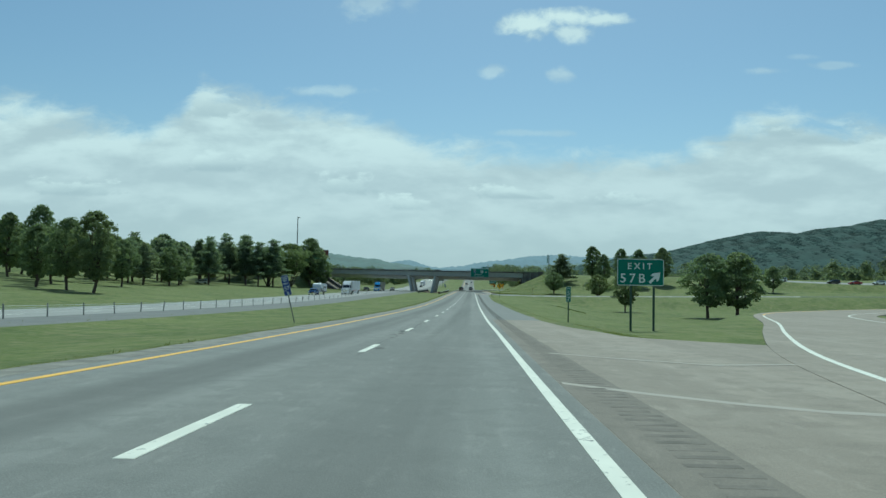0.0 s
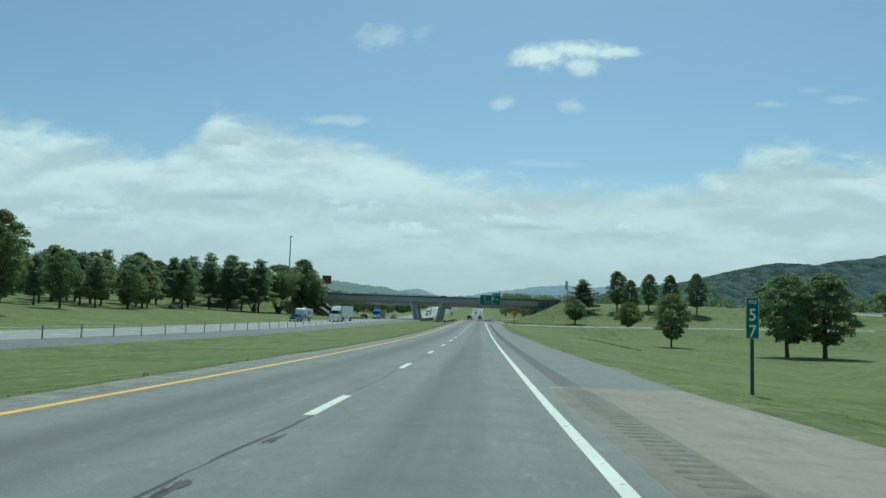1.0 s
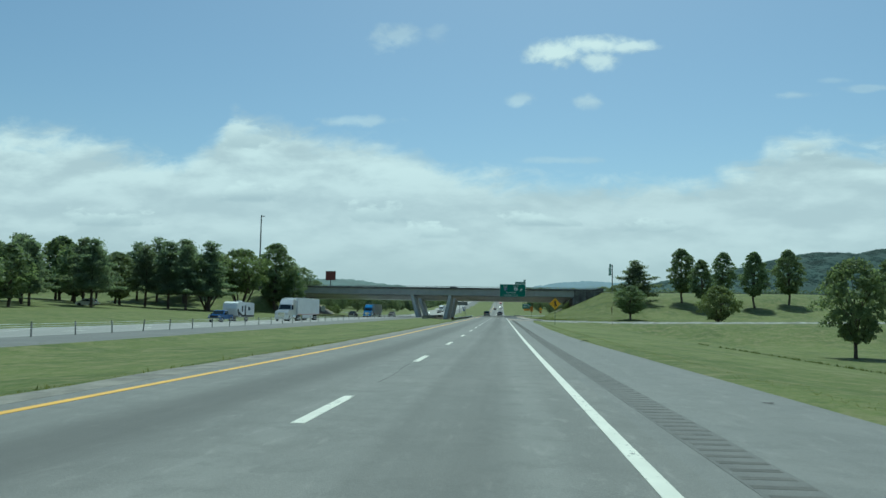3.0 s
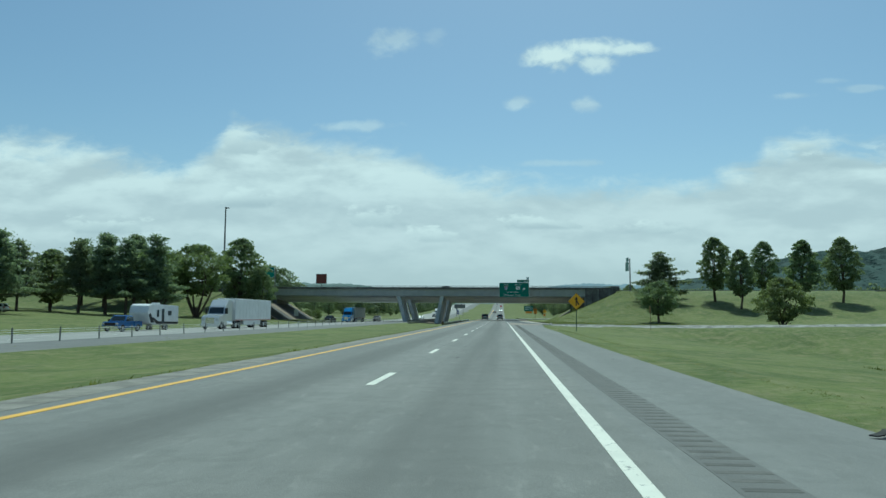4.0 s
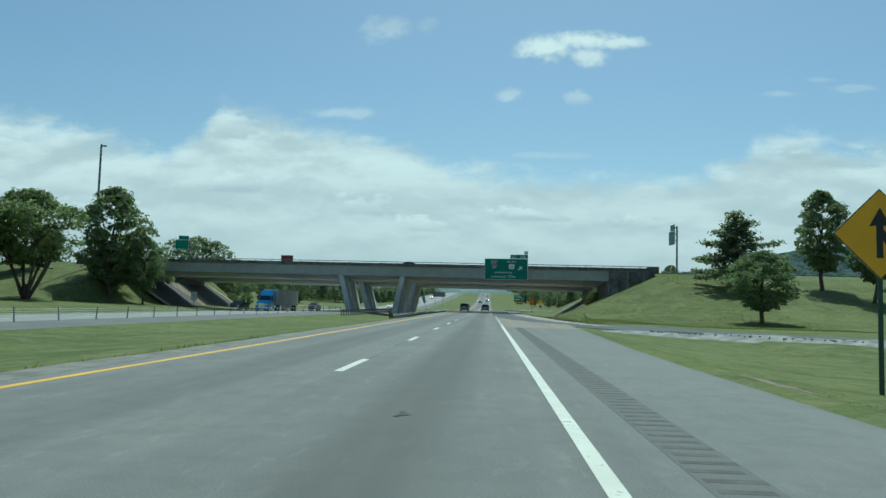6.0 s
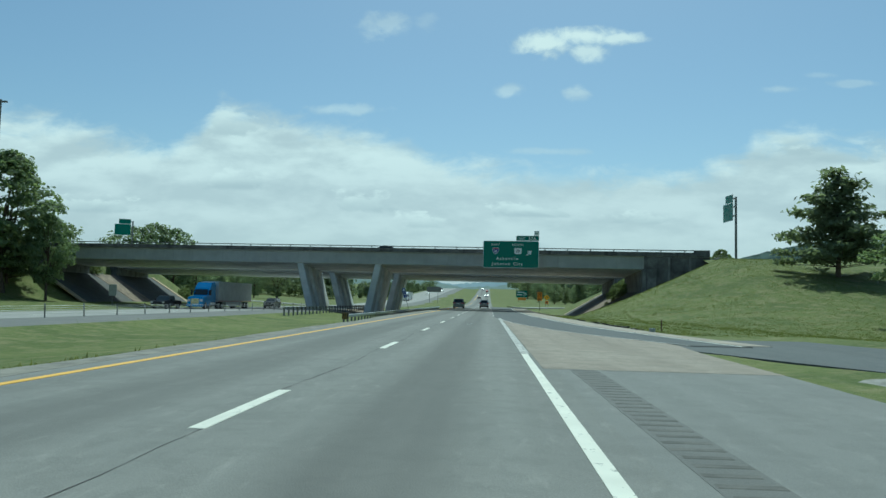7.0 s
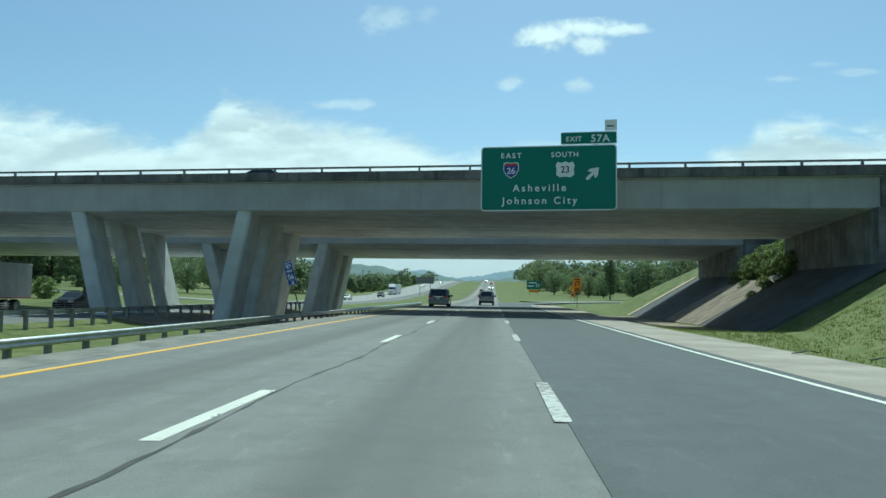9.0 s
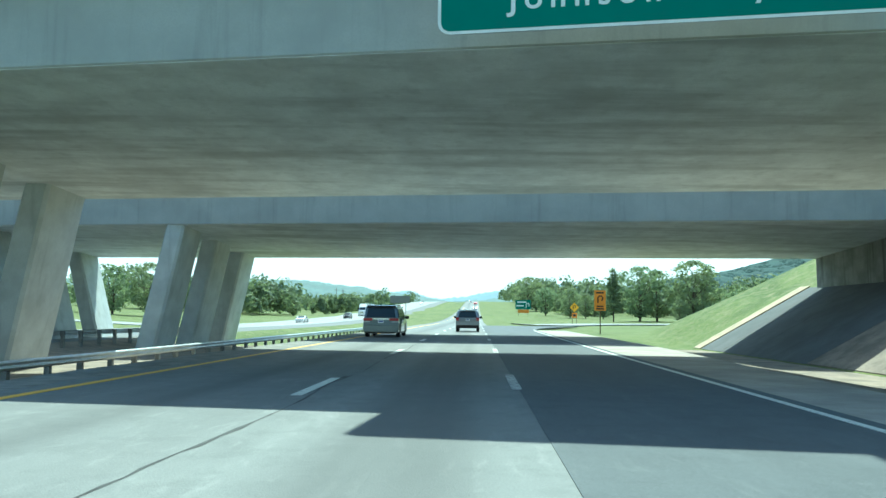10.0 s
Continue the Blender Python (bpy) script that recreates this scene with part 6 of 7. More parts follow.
    for name_, bx, m_ in p.get("extra", ()):
        part(name_, a_box(*bx), m_, c, bevel=0.015)
    return c


VAN = dict(w=1.94, belt=1.02, lean=0.20, r=0.34, axles=(-1.55, 1.45), mirror=1.0, handles=(0.35, -0.05), seams=(0.15, -1.05, 1.2), rear=lambda z: -2.52 + 0.02 * (z > 0.9), front=2.5,
           outline=[(-2.42, 0.24), (-2.55, 0.36), (-2.57, 0.62), (-2.52, 1.02), (-2.30, 1.60), (-2.28, 1.70), (-1.9, 1.755), (0.0, 1.76), (0.55, 1.69), (1.55, 1.14), (2.25, 0.96), (2.50, 0.74), (2.52, 0.30), (2.3, 0.22)],
           panes=([(-2.13, 1.09), (-1.12, 1.09), (-1.16, 1.55), (-2.0, 1.57)], [(-1.0, 1.09), (0.1, 1.09), (0.02, 1.60), (-1.04, 1.58)], [(0.2, 1.09), (1.18, 1.09), (0.62, 1.50), (0.12, 1.60)]),
           backlight=(-2.50, 1.06, -2.31, 1.58, 0.80, 0.70), screen=(1.48, 1.18, 0.66, 1.64, 0.80, 0.68),
           tails=((0.45, 0.955, 0.88, 1.03, RED_LAMP), (0.58, 0.95, 0.80, 0.88, CLEAR_LAMP)), heads=((0.55, 0.93, 0.66, 0.84),),
           bumpers=((-0.95, 0.95, -2.62, -2.3, 0.30, 0.62, VAN_GREY), (-0.93, 0.93, 2.3, 2.56, 0.26, 0.56, VAN_GREY), (-0.8, 0.8, -2.5, -2.2, 0.2, 0.30, BLACK_TRIM)), plate=(-2.555, 0.86), rails=(-1.95, 0.1, 1.75), rail_mat=CHROME,
           extra=(("spoiler", (-0.78, 0.78, -2.42, -2.15, 1.62, 1.72), BLACK_TRIM), ("chrome_bar", (-0.45, 0.45, -2.56, -2.5, 0.97, 1.02), CHROME), ("wiper", (-0.3, 0.25, -2.545, -2.50, 1.09, 1.12), BLACK_TRIM)))
SUV = dict(w=1.80, belt=1.04, lean=0.22, r=0.345, axles=(-1.32, 1.32), mirror=0.85, handles=(0.30, -0.62), seams=(0.08, -0.95, 1.0), rear=lambda z: -2.27, front=2.25,
           outline=[(-2.12, 0.30), (-2.27, 0.45), (-2.30, 0.75), (-2.24, 1.06), (-1.92, 1.58), (-1.85, 1.66), (-1.5, 1.70), (0.1, 1.70), (0.5, 1.62), (1.25, 1.12), (2.0, 0.98), (2.25, 0.78), (2.28, 0.36), (2.1, 0.26)],
           panes=([(-1.85, 1.14), (-1.05, 1.10), (-1.02, 1.54), (-1.65, 1.53)], [(-0.95, 1.10), (0.02, 1.10), (-0.02, 1.57), (-0.92, 1.55)], [(0.12, 1.10), (0.95, 1.10), (0.5, 1.47), (0.10, 1.57)]),
           backlight=(-2.21, 1.09, -1.92, 1.56, 0.72, 0.58), screen=(1.18, 1.16, 0.6, 1.58, 0.74, 0.62),
           tails=((0.66, 0.89, 0.86, 1.10, RED_LAMP), (0.66, 0.80, 0.92, 0.98, CLEAR_LAMP)), heads=((0.50, 0.86, 0.72, 0.90),),
           bumpers=((-0.89, 0.89, -2.36, -2.05, 0.52, 0.72, SUV_SILVER), (-0.87, 0.87, -2.33, -2.0, 0.28, 0.53, BLACK_TRIM), (-0.87, 0.87, 2.1, 2.32, 0.3, 0.56, BLACK_TRIM)), plate=(-2.29, 0.92), rails=(-1.5, 0.05, 1.70),
           extra=(("spoiler", (-0.60, 0.60, -2.02, -1.75, 1.60, 1.68), SUV_SILVER), ("wiper", (-0.28, 0.2, -2.25, -2.2, 1.12, 1.15), BLACK_TRIM)))
SEDAN = dict(w=1.80, belt=0.95, lean=0.30, r=0.32, axles=(-1.4, 1.35), mirror=0.75, seams=(0.05, -0.95), rear=lambda z: -2.36, front=2.38,
             outline=[(-2.2, 0.28), (-2.38, 0.45), (-2.40, 0.85), (-2.3, 1.0), (-1.7, 1.03), (-0.95, 1.40), (-0.4, 1.45), (0.15, 1.44), (1.1, 1.0), (2.1, 0.86), (2.38, 0.68), (2.40, 0.3), (2.2, 0.22)],
             panes=([(-1.45, 1.02), (-0.45, 1.0), (-0.42, 1.36), (-0.95, 1.32)], [(-0.35, 1.0), (0.75, 1.0), (0.15, 1.36), (-0.32, 1.37)]),
             backlight=(-1.66, 1.05, -1.0, 1.37, 0.70, 0.58), screen=(1.02, 1.03, 0.22, 1.40, 0.74, 0.60), tails=((0.5, 0.88, 0.72, 0.88, RED_LAMP),), heads=((0.5, 0.86, 0.60, 0.74),),
             bumpers=((-0.88, 0.88, -2.45, -2.2, 0.34, 0.62, CAR_WHITE), (-0.88, 0.88, 2.2, 2.46, 0.3, 0.54, CAR_WHITE)), plate=(-2.41, 0.75))


def tinted(p, mat):
    q = dict(p)
    q["bumpers"] = tuple(b[:6] + ((mat,) if b[6] in (VAN_GREY, SUV_SILVER, CAR_WHITE) else (b[6],)) for b in p["bumpers"])
    q["extra"] = tuple((n, b, mat if m == SUV_SILVER else m) for n, b, m in p.get("extra", ()))
    return q


passenger_car("minivan", pose(-6.25, 358.1, 0.0), "grey minivan with red tail lights in the passing lane", "traffic", VAN, VAN_GREY)
passenger_car("sport_utility_car", pose(-1.75, 374.6, 0.008), "silver sport utility car with black lower bumper", "traffic", SUV, SUV_SILVER)


def pickup(at, label, mat):
    c = empty("pickup_truck", at, label, "pickup truck", "traffic")
    half = lambda z: 1.0 - (0.22 * (z - 1.15) if z > 1.15 else 0)
    part("cab", prism([(-0.9, 0.45), (-0.95, 1.15), (-0.75, 1.85), (-0.6, 1.92), (0.55, 1.92), (0.75, 1.86), (1.35, 1.22), (2.75, 1.14), (2.9, 1.0), (2.95, 0.5), (2.8, 0.4)], half, 0.06), mat, c)
    part("bed", prism([(-2.9, 0.5), (-2.95, 1.2), (-0.98, 1.2), (-0.98, 0.45)], lambda z: 0.99, 0.04), mat, c)
    part("bed_cover", a_box(-0.88, 0.88, -2.85, -1.05, 1.19, 1.225), BLACK_TRIM, c, bevel=0.01)
    for s in (-1, 1):
        part("side_window", side_pane([(-0.7, 1.22), (0.12, 1.22), (0.1, 1.78), (-0.58, 1.78)], half, s), CAR_GLASS, c)
        part("side_window", side_pane([(0.2, 1.22), (1.12, 1.22), (0.68, 1.76), (0.2, 1.78)], half, s), CAR_GLASS, c)
        for y in (-1.85, 1.85):
            arch(c, 1.003, y, 0.5, s)
            wheel(c, s * 0.87, y, 0.40, 0.27)
        part("mirror", a_box(*sorted((s * 1.02, s * 1.28)), 0.95, 1.07, 1.2, 1.45), BLACK_TRIM, c, bevel=0.03)
        part("headlight", a_box(*sorted((s * 0.68, s * 0.97)), 2.75, 2.97, 0.85, 1.05), CLEAR_LAMP, c, bevel=0.03)
        part("tail_light", a_box(*sorted((s * 0.84, s * 0.98)), -2.98, -2.8, 0.8, 1.15), RED_LAMP, c, bevel=0.02)
    part("windscreen", end_pane(1.30, 1.26, 0.80, 1.80, 0.85, 0.75, 1), CAR_GLASS, c)
    part("rear_window", end_pane(-0.93, 1.28, -0.78, 1.76, 0.75, 0.66, -1), CAR_GLASS, c)
    part("grille", a_box(-0.65, 0.65, 2.85, 2.99, 0.72, 1.06), BLACK_TRIM, c, bevel=0.03)
    part("bumper", a_box(-0.98, 0.98, 2.85, 3.08, 0.42, 0.68), CHROME, c, bevel=0.05)
    part("bumper", a_box(-0.95, 0.95, -3.08, -2.9, 0.45, 0.68), CHROME, c, bevel=0.05)
    return c


def travel_trailer(at):
    c = empty("travel_trailer", at, "white and black camping trailer behind a blue pickup", "camper trailer", "traffic")
    half = lambda z: 1.22
    part("body", prism([(-4.4, 0.7), (-4.4, 3.2), (3.4, 3.35), (4.2, 3.1), (4.5, 2.2), (3.9, 0.95), (2.2, 0.7)], half, 0.08), TRAILER_WHITE, c)
    for s in (-1, 1):
        for pane in ([(1.4, 1.7), (2.0, 1.7), (2.0, 2.6), (1.4, 2.6)], [(-2.2, 1.9), (-1.2, 1.9), (-1.2, 2.5), (-2.2, 2.5)], [(-0.1, 0.95), (0.6, 0.95), (0.6, 2.75), (-0.1, 2.75)]):
            part("window", side_pane(pane, half, s, 0.015), CAR_GLASS, c)
        part("stripe", side_pane([(-4.3, 0.8), (2.0, 0.8), (3.2, 1.5), (3.0, 1.7), (1.6, 1.15), (-4.3, 1.05)], half, s, 0.008), BLACK_TRIM, c)
        part("stripe", side_pane([(2.6, 1.0), (3.6, 1.0), (4.2, 2.0), (3.7, 2.2)], half, s, 0.008), BLACK_TRIM, c)
        for y in (-1.1, -0.3):
            wheel(c, s * 1.05, y, 0.36, 0.22)
    part("front_cap", end_pane(4.28, 2.0, 4.22, 2.9, 0.95, 0.9, 1), BLACK_TRIM, c)
    part("air_conditioner", a_box(-0.4, 0.4, -0.6, 0.4, 3.28, 3.55), TRAILER_WHITE, c, bevel=0.06)
    part("hitch", a_box(-0.1, 0.1, 3.6, 5.3, 0.5, 0.64), BLACK_TRIM, c)
    return c


def semi(at, label, cab_mat, box_mat, long_nose=True):
    c = empty("semi_truck", at, label, "truck", "traffic")
    half = lambda z: 1.15 - 0.03 * max(0, z - 2.2)
    outline = [(-2.2, 0.75), (-2.25, 3.6), (-1.9, 3.95), (-0.6, 3.85), (0.35, 2.95), (0.85, 1.95), (2.55, 1.75), (2.8, 1.45), (2.85, 0.55), (2.4, 0.4), (0.2, 0.5)]
    part("cab", prism(outline, half, 0.1), cab_mat, c)
    part("windscreen", end_pane(0.86, 2.0, 0.42, 2.85, 1.0, 0.92, 1), CAR_GLASS, c)
    part("grille", a_box(-0.6, 0.6, 2.78, 2.9, 0.75, 1.5), CHROME, c, bevel=0.04)
    part("bumper", a_box(-1.18, 1.18, 2.55, 2.98, 0.35, 0.72), cab_mat, c, bevel=0.06)
    part("fuel_tank", a_rod((-1.02, -1.7, 0.75), (-1.02, 0.3, 0.75), 0.3, None, 16), CHROME, c)
    part("fuel_tank", a_rod((1.02, -1.7, 0.75), (1.02, 0.3, 0.75), 0.3, None, 16), CHROME, c)
    part("chassis", a_box(-0.45, 0.45, -5.2, 2.3, 0.7, 0.95), BLACK_TRIM, c)
    for s in (-1, 1):
        part("side_window", side_pane([(-0.35, 2.0), (0.7, 2.0), (0.35, 2.75), (-0.35, 2.8)], half, s), CAR_GLASS, c)
        part("headlight", a_box(*sorted((s * 0.72, s * 1.1)), 2.6, 2.88, 1.1, 1.4), CLEAR_LAMP, c, bevel=0.04)
        part("mirror", a_box(*sorted((s * 1.2, s * 1.45)), 0.75, 0.9, 2.0, 2.75), BLACK_TRIM, c, bevel=0.04)
        wheel(c, s * 1.02, 1.75, 0.52, 0.3)
        for y in (-3.3, -4.6, -15.2, -16.5):
            wheel(c, s * 0.98, y, 0.52, 0.55)
        part("trailer_skirt", side_pane([(-13.6, 0.45), (-6.2, 0.45), (-6.2, 1.1), (-13.6, 1.1)], lambda z: 1.24, s, 0.0), box_mat, c)
        part("marker_band", side_pane([(-18.3, 1.12), (-2.85, 1.12), (-2.85, 1.2), (-18.3, 1.2)], lambda z: 1.295, s, 0.006), RED_LAMP, c)
    t = part("trailer", prism([(-18.4, 1.1), (-18.4, 4.1), (-2.8, 4.1), (-2.8, 1.1)], lambda z: 1.295, 0.03, 1), box_mat, c)
    for k in range(12):
        y = -17.6 + k * 1.3
        for s in (-1, 1):
            part("rib", side_pane([(y - 0.02, 1.15), (y + 0.02, 1.15), (y + 0.02, 4.05), (y - 0.02, 4.05)], lambda z: 1.295, s, 0.012), box_mat, t)
    return c


def opp(x, y, turn=180):
    return pose(x, y, rise(y) - 0.485 - 0.02 * max(0, -31.2 - x), 0, 0, turn)


pickup(opp(-46.2, 214.8), "blue pickup truck towing a camping trailer", CAR_BLUE)
travel_trailer(opp(-46.2, 223.0))
semi(opp(-38.6, 225.3), "white semi truck with a long white box trailer", CAR_WHITE, TRAILER_WHITE)
semi(opp(-42.5, 328.0), "blue semi truck with a grey trailer at the overpass", TRUCK_BLUE, TRAILER_GREY)
semi(opp(-38.5, 560.0), "white semi truck far down the opposite road", CAR_WHITE, TRAILER_WHITE)
pickup(opp(-47.0, 326.0), "black pickup truck on the opposite road", CAR_BLACK)
passenger_car("sport_utility_car", opp(-38.0, 348.0), "dark sport utility car on the opposite road", "traffic", tinted(SUV, CAR_BLACK), CAR_BLACK)
passenger_car("car", opp(-38.2, 473.0), "white car on the opposite road", "traffic", SEDAN, CAR_WHITE)
passenger_car("sport_utility_car", opp(-36.5, 520.0), "dark sport utility car on the opposite road", "traffic", tinted(SUV, CAR_BLACK), CAR_BLACK)
passenger_car("car", opp(-40.0, 700.0), "white car on the opposite road", "traffic", SEDAN, CAR_WHITE)
passenger_car("car", opp(-36.0, 790.0), "white car on the opposite road", "traffic", SEDAN, CAR_WHITE)
passenger_car("car", opp(-40.0, 850.0), "dark car on the opposite road", "traffic", tinted(SEDAN, CAR_BLACK), CAR_BLACK)
for x, y, m, text in ((-1.8, 640.0, CAR_WHITE, "white car far ahead on the highway"), (-5.5, 600.0, CAR_BLACK, "dark car far ahead on the highway"), (-1.8, 760.0, CAR_RED, "red car far ahead on the highway"), (-5.5, 830.0, CAR_WHITE, "white car far ahead on the highway")):
    passenger_car("car", pose(x, y, rise(y)), text, "traffic", tinted(SEDAN, m), m)

# ---- roadside details ----
# rumble strip: thin slats with a small lip, darkened for the shade in rolled grooves
def rumble(x0, x1, y0, y1, step):
    verts, faces = [], []
    y, k = y0, 0
    while y < y1:
        b = len(verts)
        z = rise(y) + 0.004
        xa, xb = x0 + 0.02 * math.sin(k * 1.7), x1 + 0.03 * math.sin(k * 2.9)
        for yy, zz in ((y - 0.085, z - 0.002), (y - 0.06, z + 0.004), (y - 0.02, z + 0.001), (y + 0.05, z + 0.001), (y + 0.07, z - 0.002)):
            verts += [(xa, yy, zz), (xb, yy, zz)]
        for j in range(4):
            faces.append((b + 2 * j, b + 2 * j + 1, b + 2 * j + 3, b + 2 * j + 2))
        y += step
        k += 1
    return mesh_of("rumble_grooves", verts, faces)


GROOVE_SHADE = surface("groove_shade", (0.122, 0.118, 0.110), 0.95, vary=0.3, scale=3.0)
OLD_GROOVE_SHADE = surface("old_groove_shade", (0.165, 0.145, 0.125), 0.95, vary=0.3, scale=3.0)
obj("rumble_grooves", rumble(0.66, 1.10, 53, 236, 0.33), GROOVE_SHADE, shoulder)["kind"] = "stuff"
obj("rumble_grooves", rumble(0.66, 1.10, 6, 52.8, 0.33), OLD_GROOVE_SHADE, old)["kind"] = "stuff"
ribbon("brown_band", lambda y: 0.36, lambda y: 1.2 + 0.015 * math.sin(y * 1.3), [-20 + 1.5 * i for i in range(49)], over(0.002), BROWN_BAND, old, 0.002)
WORN = asphalt("worn_band", (0.150, 0.149, 0.143), (0.172, 0.169, 0.160), 0.15, 0.3)
ribbon("rumble_band", lambda y: 0.62, lambda y: 1.14, list(range(53, 238, 4)), over(0.003), WORN, shoulder, 0.002)


def crack(x, y0, y1, width, seed, wander=0.06, parent=road, lift=0.0035):
    """A tarred crack that wanders along the lane joint."""
    rng = random.Random(seed)
    verts, faces = [], []
    y, k = y0, 0
    while y < y1:
        w = width * rng.choice((0.12, 0.25, 0.5, 0.8, 1.0))
        cx = x + wander * math.sin(y * 0.7 + seed) + rng.uniform(-0.02, 0.02)
        z = rise(y) + lift
        verts += [(cx - w / 2, y, z), (cx + w / 2, y, z)]
        if k:
            faces.append((2 * k - 2, 2 * k - 1, 2 * k + 1, 2 * k))
        k += 1
        y += rng.uniform(0.25, 0.7)
    return obj("crack", mesh_of("crack", verts, faces), TAR, parent)


for k, (a, b, w) in enumerate(((20, 28, 0.03), (28, 46, 0.05), (48, 62, 0.03), (66, 74, 0.05), (112, 118, 0.03), (158, 182, 0.035), (206, 262, 0.04), (262, 330, 0.08))):
    crack(-3.66 if b < 300 else -3.5, a, b, w, k)
for k, (x, a, b) in enumerate(((3.1, 246.2, 250.5), (3.6, 246.6, 249.4), (2.5, 247.0, 253.0), (2.9, 251.0, 254.0))):
    crack(x, a, b, 0.03, 40 + k, 0.12, gore, 0.006)
crack(0.16, 243, 279, 0.08, 17, 0.02)
crack(-3.5, 328, 420, 0.05, 21)


def patch(x, y, w, l, seed, mat=TAR, parent=road, h=0.005):
    """A ragged pothole patch with a broken outline."""
    rng = random.Random(seed)
    n = 26
    verts = [(x, y, rise(y) + h)]
    for k in range(n):
        a = 2 * math.pi * k / n
        r = rng.uniform(0.35, 1.1) * (0.75 + 0.25 * math.sin(3 * a + seed))
        yy = y + math.sin(a) * l / 2 * r
        verts.append((x + math.cos(a) * w / 2 * r, yy, rise(yy) + h))
    return obj("patch", mesh_of("patch", verts, [(0, 1 + k, 1 + (k + 1) % n) for k in range(n)]), mat, parent)


PATCH = asphalt("patch_asphalt", (0.085, 0.084, 0.08), (0.12, 0.118, 0.11), 0.1, 0.3)
for x, y, w, l, s in ((-3.72, 33.2, 0.62, 2.1, 1), (-3.5, 34.3, 0.3, 1.2, 2), (-3.62, 31.2, 0.42, 1.5, 3), (-3.82, 30.4, 0.3, 0.7, 4), (-3.67, 28.1, 0.22, 0.8, 5), (-3.58, 40.7, 0.16, 1.2, 6), (-3.52, 43.3, 0.14, 1.0, 17), (-3.42, 66.9, 0.22, 1.2, 18), (-3.6, 69.0, 0.2, 0.6, 19), (-3.4, 22.6, 0.3, 1.0, 20)):
    patch(x, y, w, l, s, PATCH)
    patch(x - 0.05, y - 0.2, w * 0.55, l * 0.6, s + 50, TAR, h=0.0065)
for x, y, w, l, s in ((-2.55, 152.6, 0.3, 0.9, 7), (-2.9, 156.5, 0.22, 0.35, 8), (-2.6, 163.0, 0.2, 0.5, 9), (-2.7, 160.5, 0.25, 0.3, 10), (-2.2, 86.5, 0.18, 0.3, 11), (-2.0, 252.0, 0.3, 0.25, 12), (2.9, 110.0, 0.3, 0.4, 13), (1.9, 103.0, 0.2, 0.3, 14),
                      (-1.9, 199.0, 0.25, 0.5, 15), (2.3, 152.5, 0.18, 0.5, 16)):
    patch(x, y, w, l, s, TAR, h=0.0065)


def flaked(points, w, lift=0.005):
    verts, faces = [], []
    for i, (x, y) in enumerate(points):
        verts += [(x, y - w / 2, rise(y) + lift), (x, y + w / 2, rise(y) + lift)]
        if i:
            faces.append((2 * i - 2, 2 * i, 2 * i + 1, 2 * i - 1))
    return obj("old_line", mesh_of("old_line", verts, faces), OLD_LINE, old)


flaked([(0.4, 15.2), (1.5, 14.0), (2.4, 13.2), (3.3, 12.6), (4.2, 12.4)], 0.24)
flaked([(0.9, 22.2), (2.4, 20.8), (4.1, 19.5), (6.2, 20.2), (8.6, 22.6)], 0.22, 0.008)


# ---- guardrails ----
def w_rail(name, x, y0, y1, label, z=lambda y: rise(y), face=1):
    g = empty(name, pose(x, y0, 0), label, "guardrail", "guardrails")
    prof = [(0.0, 0.72), (0.05, 0.69), (0.08, 0.655), (0.05, 0.62), (0.0, 0.585), (0.05, 0.55), (0.08, 0.515), (0.05, 0.48), (0.0, 0.44)]
    seg = 3.81
    n = int((y1 - y0) / seg)
    for k in range(n):
        ya, yb = y0 + k * seg, y0 + (k + 1) * seg + 0.12
        verts = [(face * (dx + 0.004 * (i % 2)), yy - y0, zz + z(yy)) for i, yy in enumerate((ya, yb)) for dx, zz in prof]
        m = len(prof)
        faces = [(j, j + 1, m + j + 1, m + j) for j in range(m - 1)]
        obj("rail", mesh_of("rail", verts, faces, True), STEEL, g)
        for yy in (ya + 0.1, ya + seg / 2):
            bm = bmesh.new()
            add_box(bm, -0.22 if face > 0 else 0.06, -0.06 if face > 0 else 0.22, yy - y0 - 0.08, yy - y0 + 0.08, z(yy) - 0.5, z(yy) + 0.70)
            add_box(bm, -0.06 if face > 0 else 0.0, 0.0 if face > 0 else 0.06, yy - y0 - 0.06, yy - y0 + 0.06, z(yy) + 0.44, z(yy) + 0.70)
            part("post", bm, OLD_STEEL, g)
    return g


ribbon("pavement_gravel_edge", lambda y: -10.7, lambda y: -8.95, [278 + 4 * k for k in range(36)], lambda x, y: land(x, y) + 0.03, GRAVEL, road, label="grey gravel beside the yellow line")
gr = w_rail("guardrail", -13.6, 287.3, 420, "galvanised steel guardrail along the median", lambda y: rise(y) - 0.86)
part("end_marker", a_box(-0.28, 0.30, -0.10, -0.06, -0.55, 0.02), OLD_YELLOW, gr, "weathered yellow and black striped end marker")
for k in range(3):
    part("stripe", plate([(-0.26 + 0.19 * k, -0.52), (-0.16 + 0.19 * k, -0.52), (0.02 + 0.19 * k - 0.1, -0.01), (-0.08 + 0.19 * k - 0.1, -0.01)], -0.108, -0.101), SIGN_BLACK, gr)
w_rail("guardrail", -22.8, 300.0, 374, "galvanised steel guardrail beside the opposite carriageway", lambda y: rise(y) - 0.5, -1)


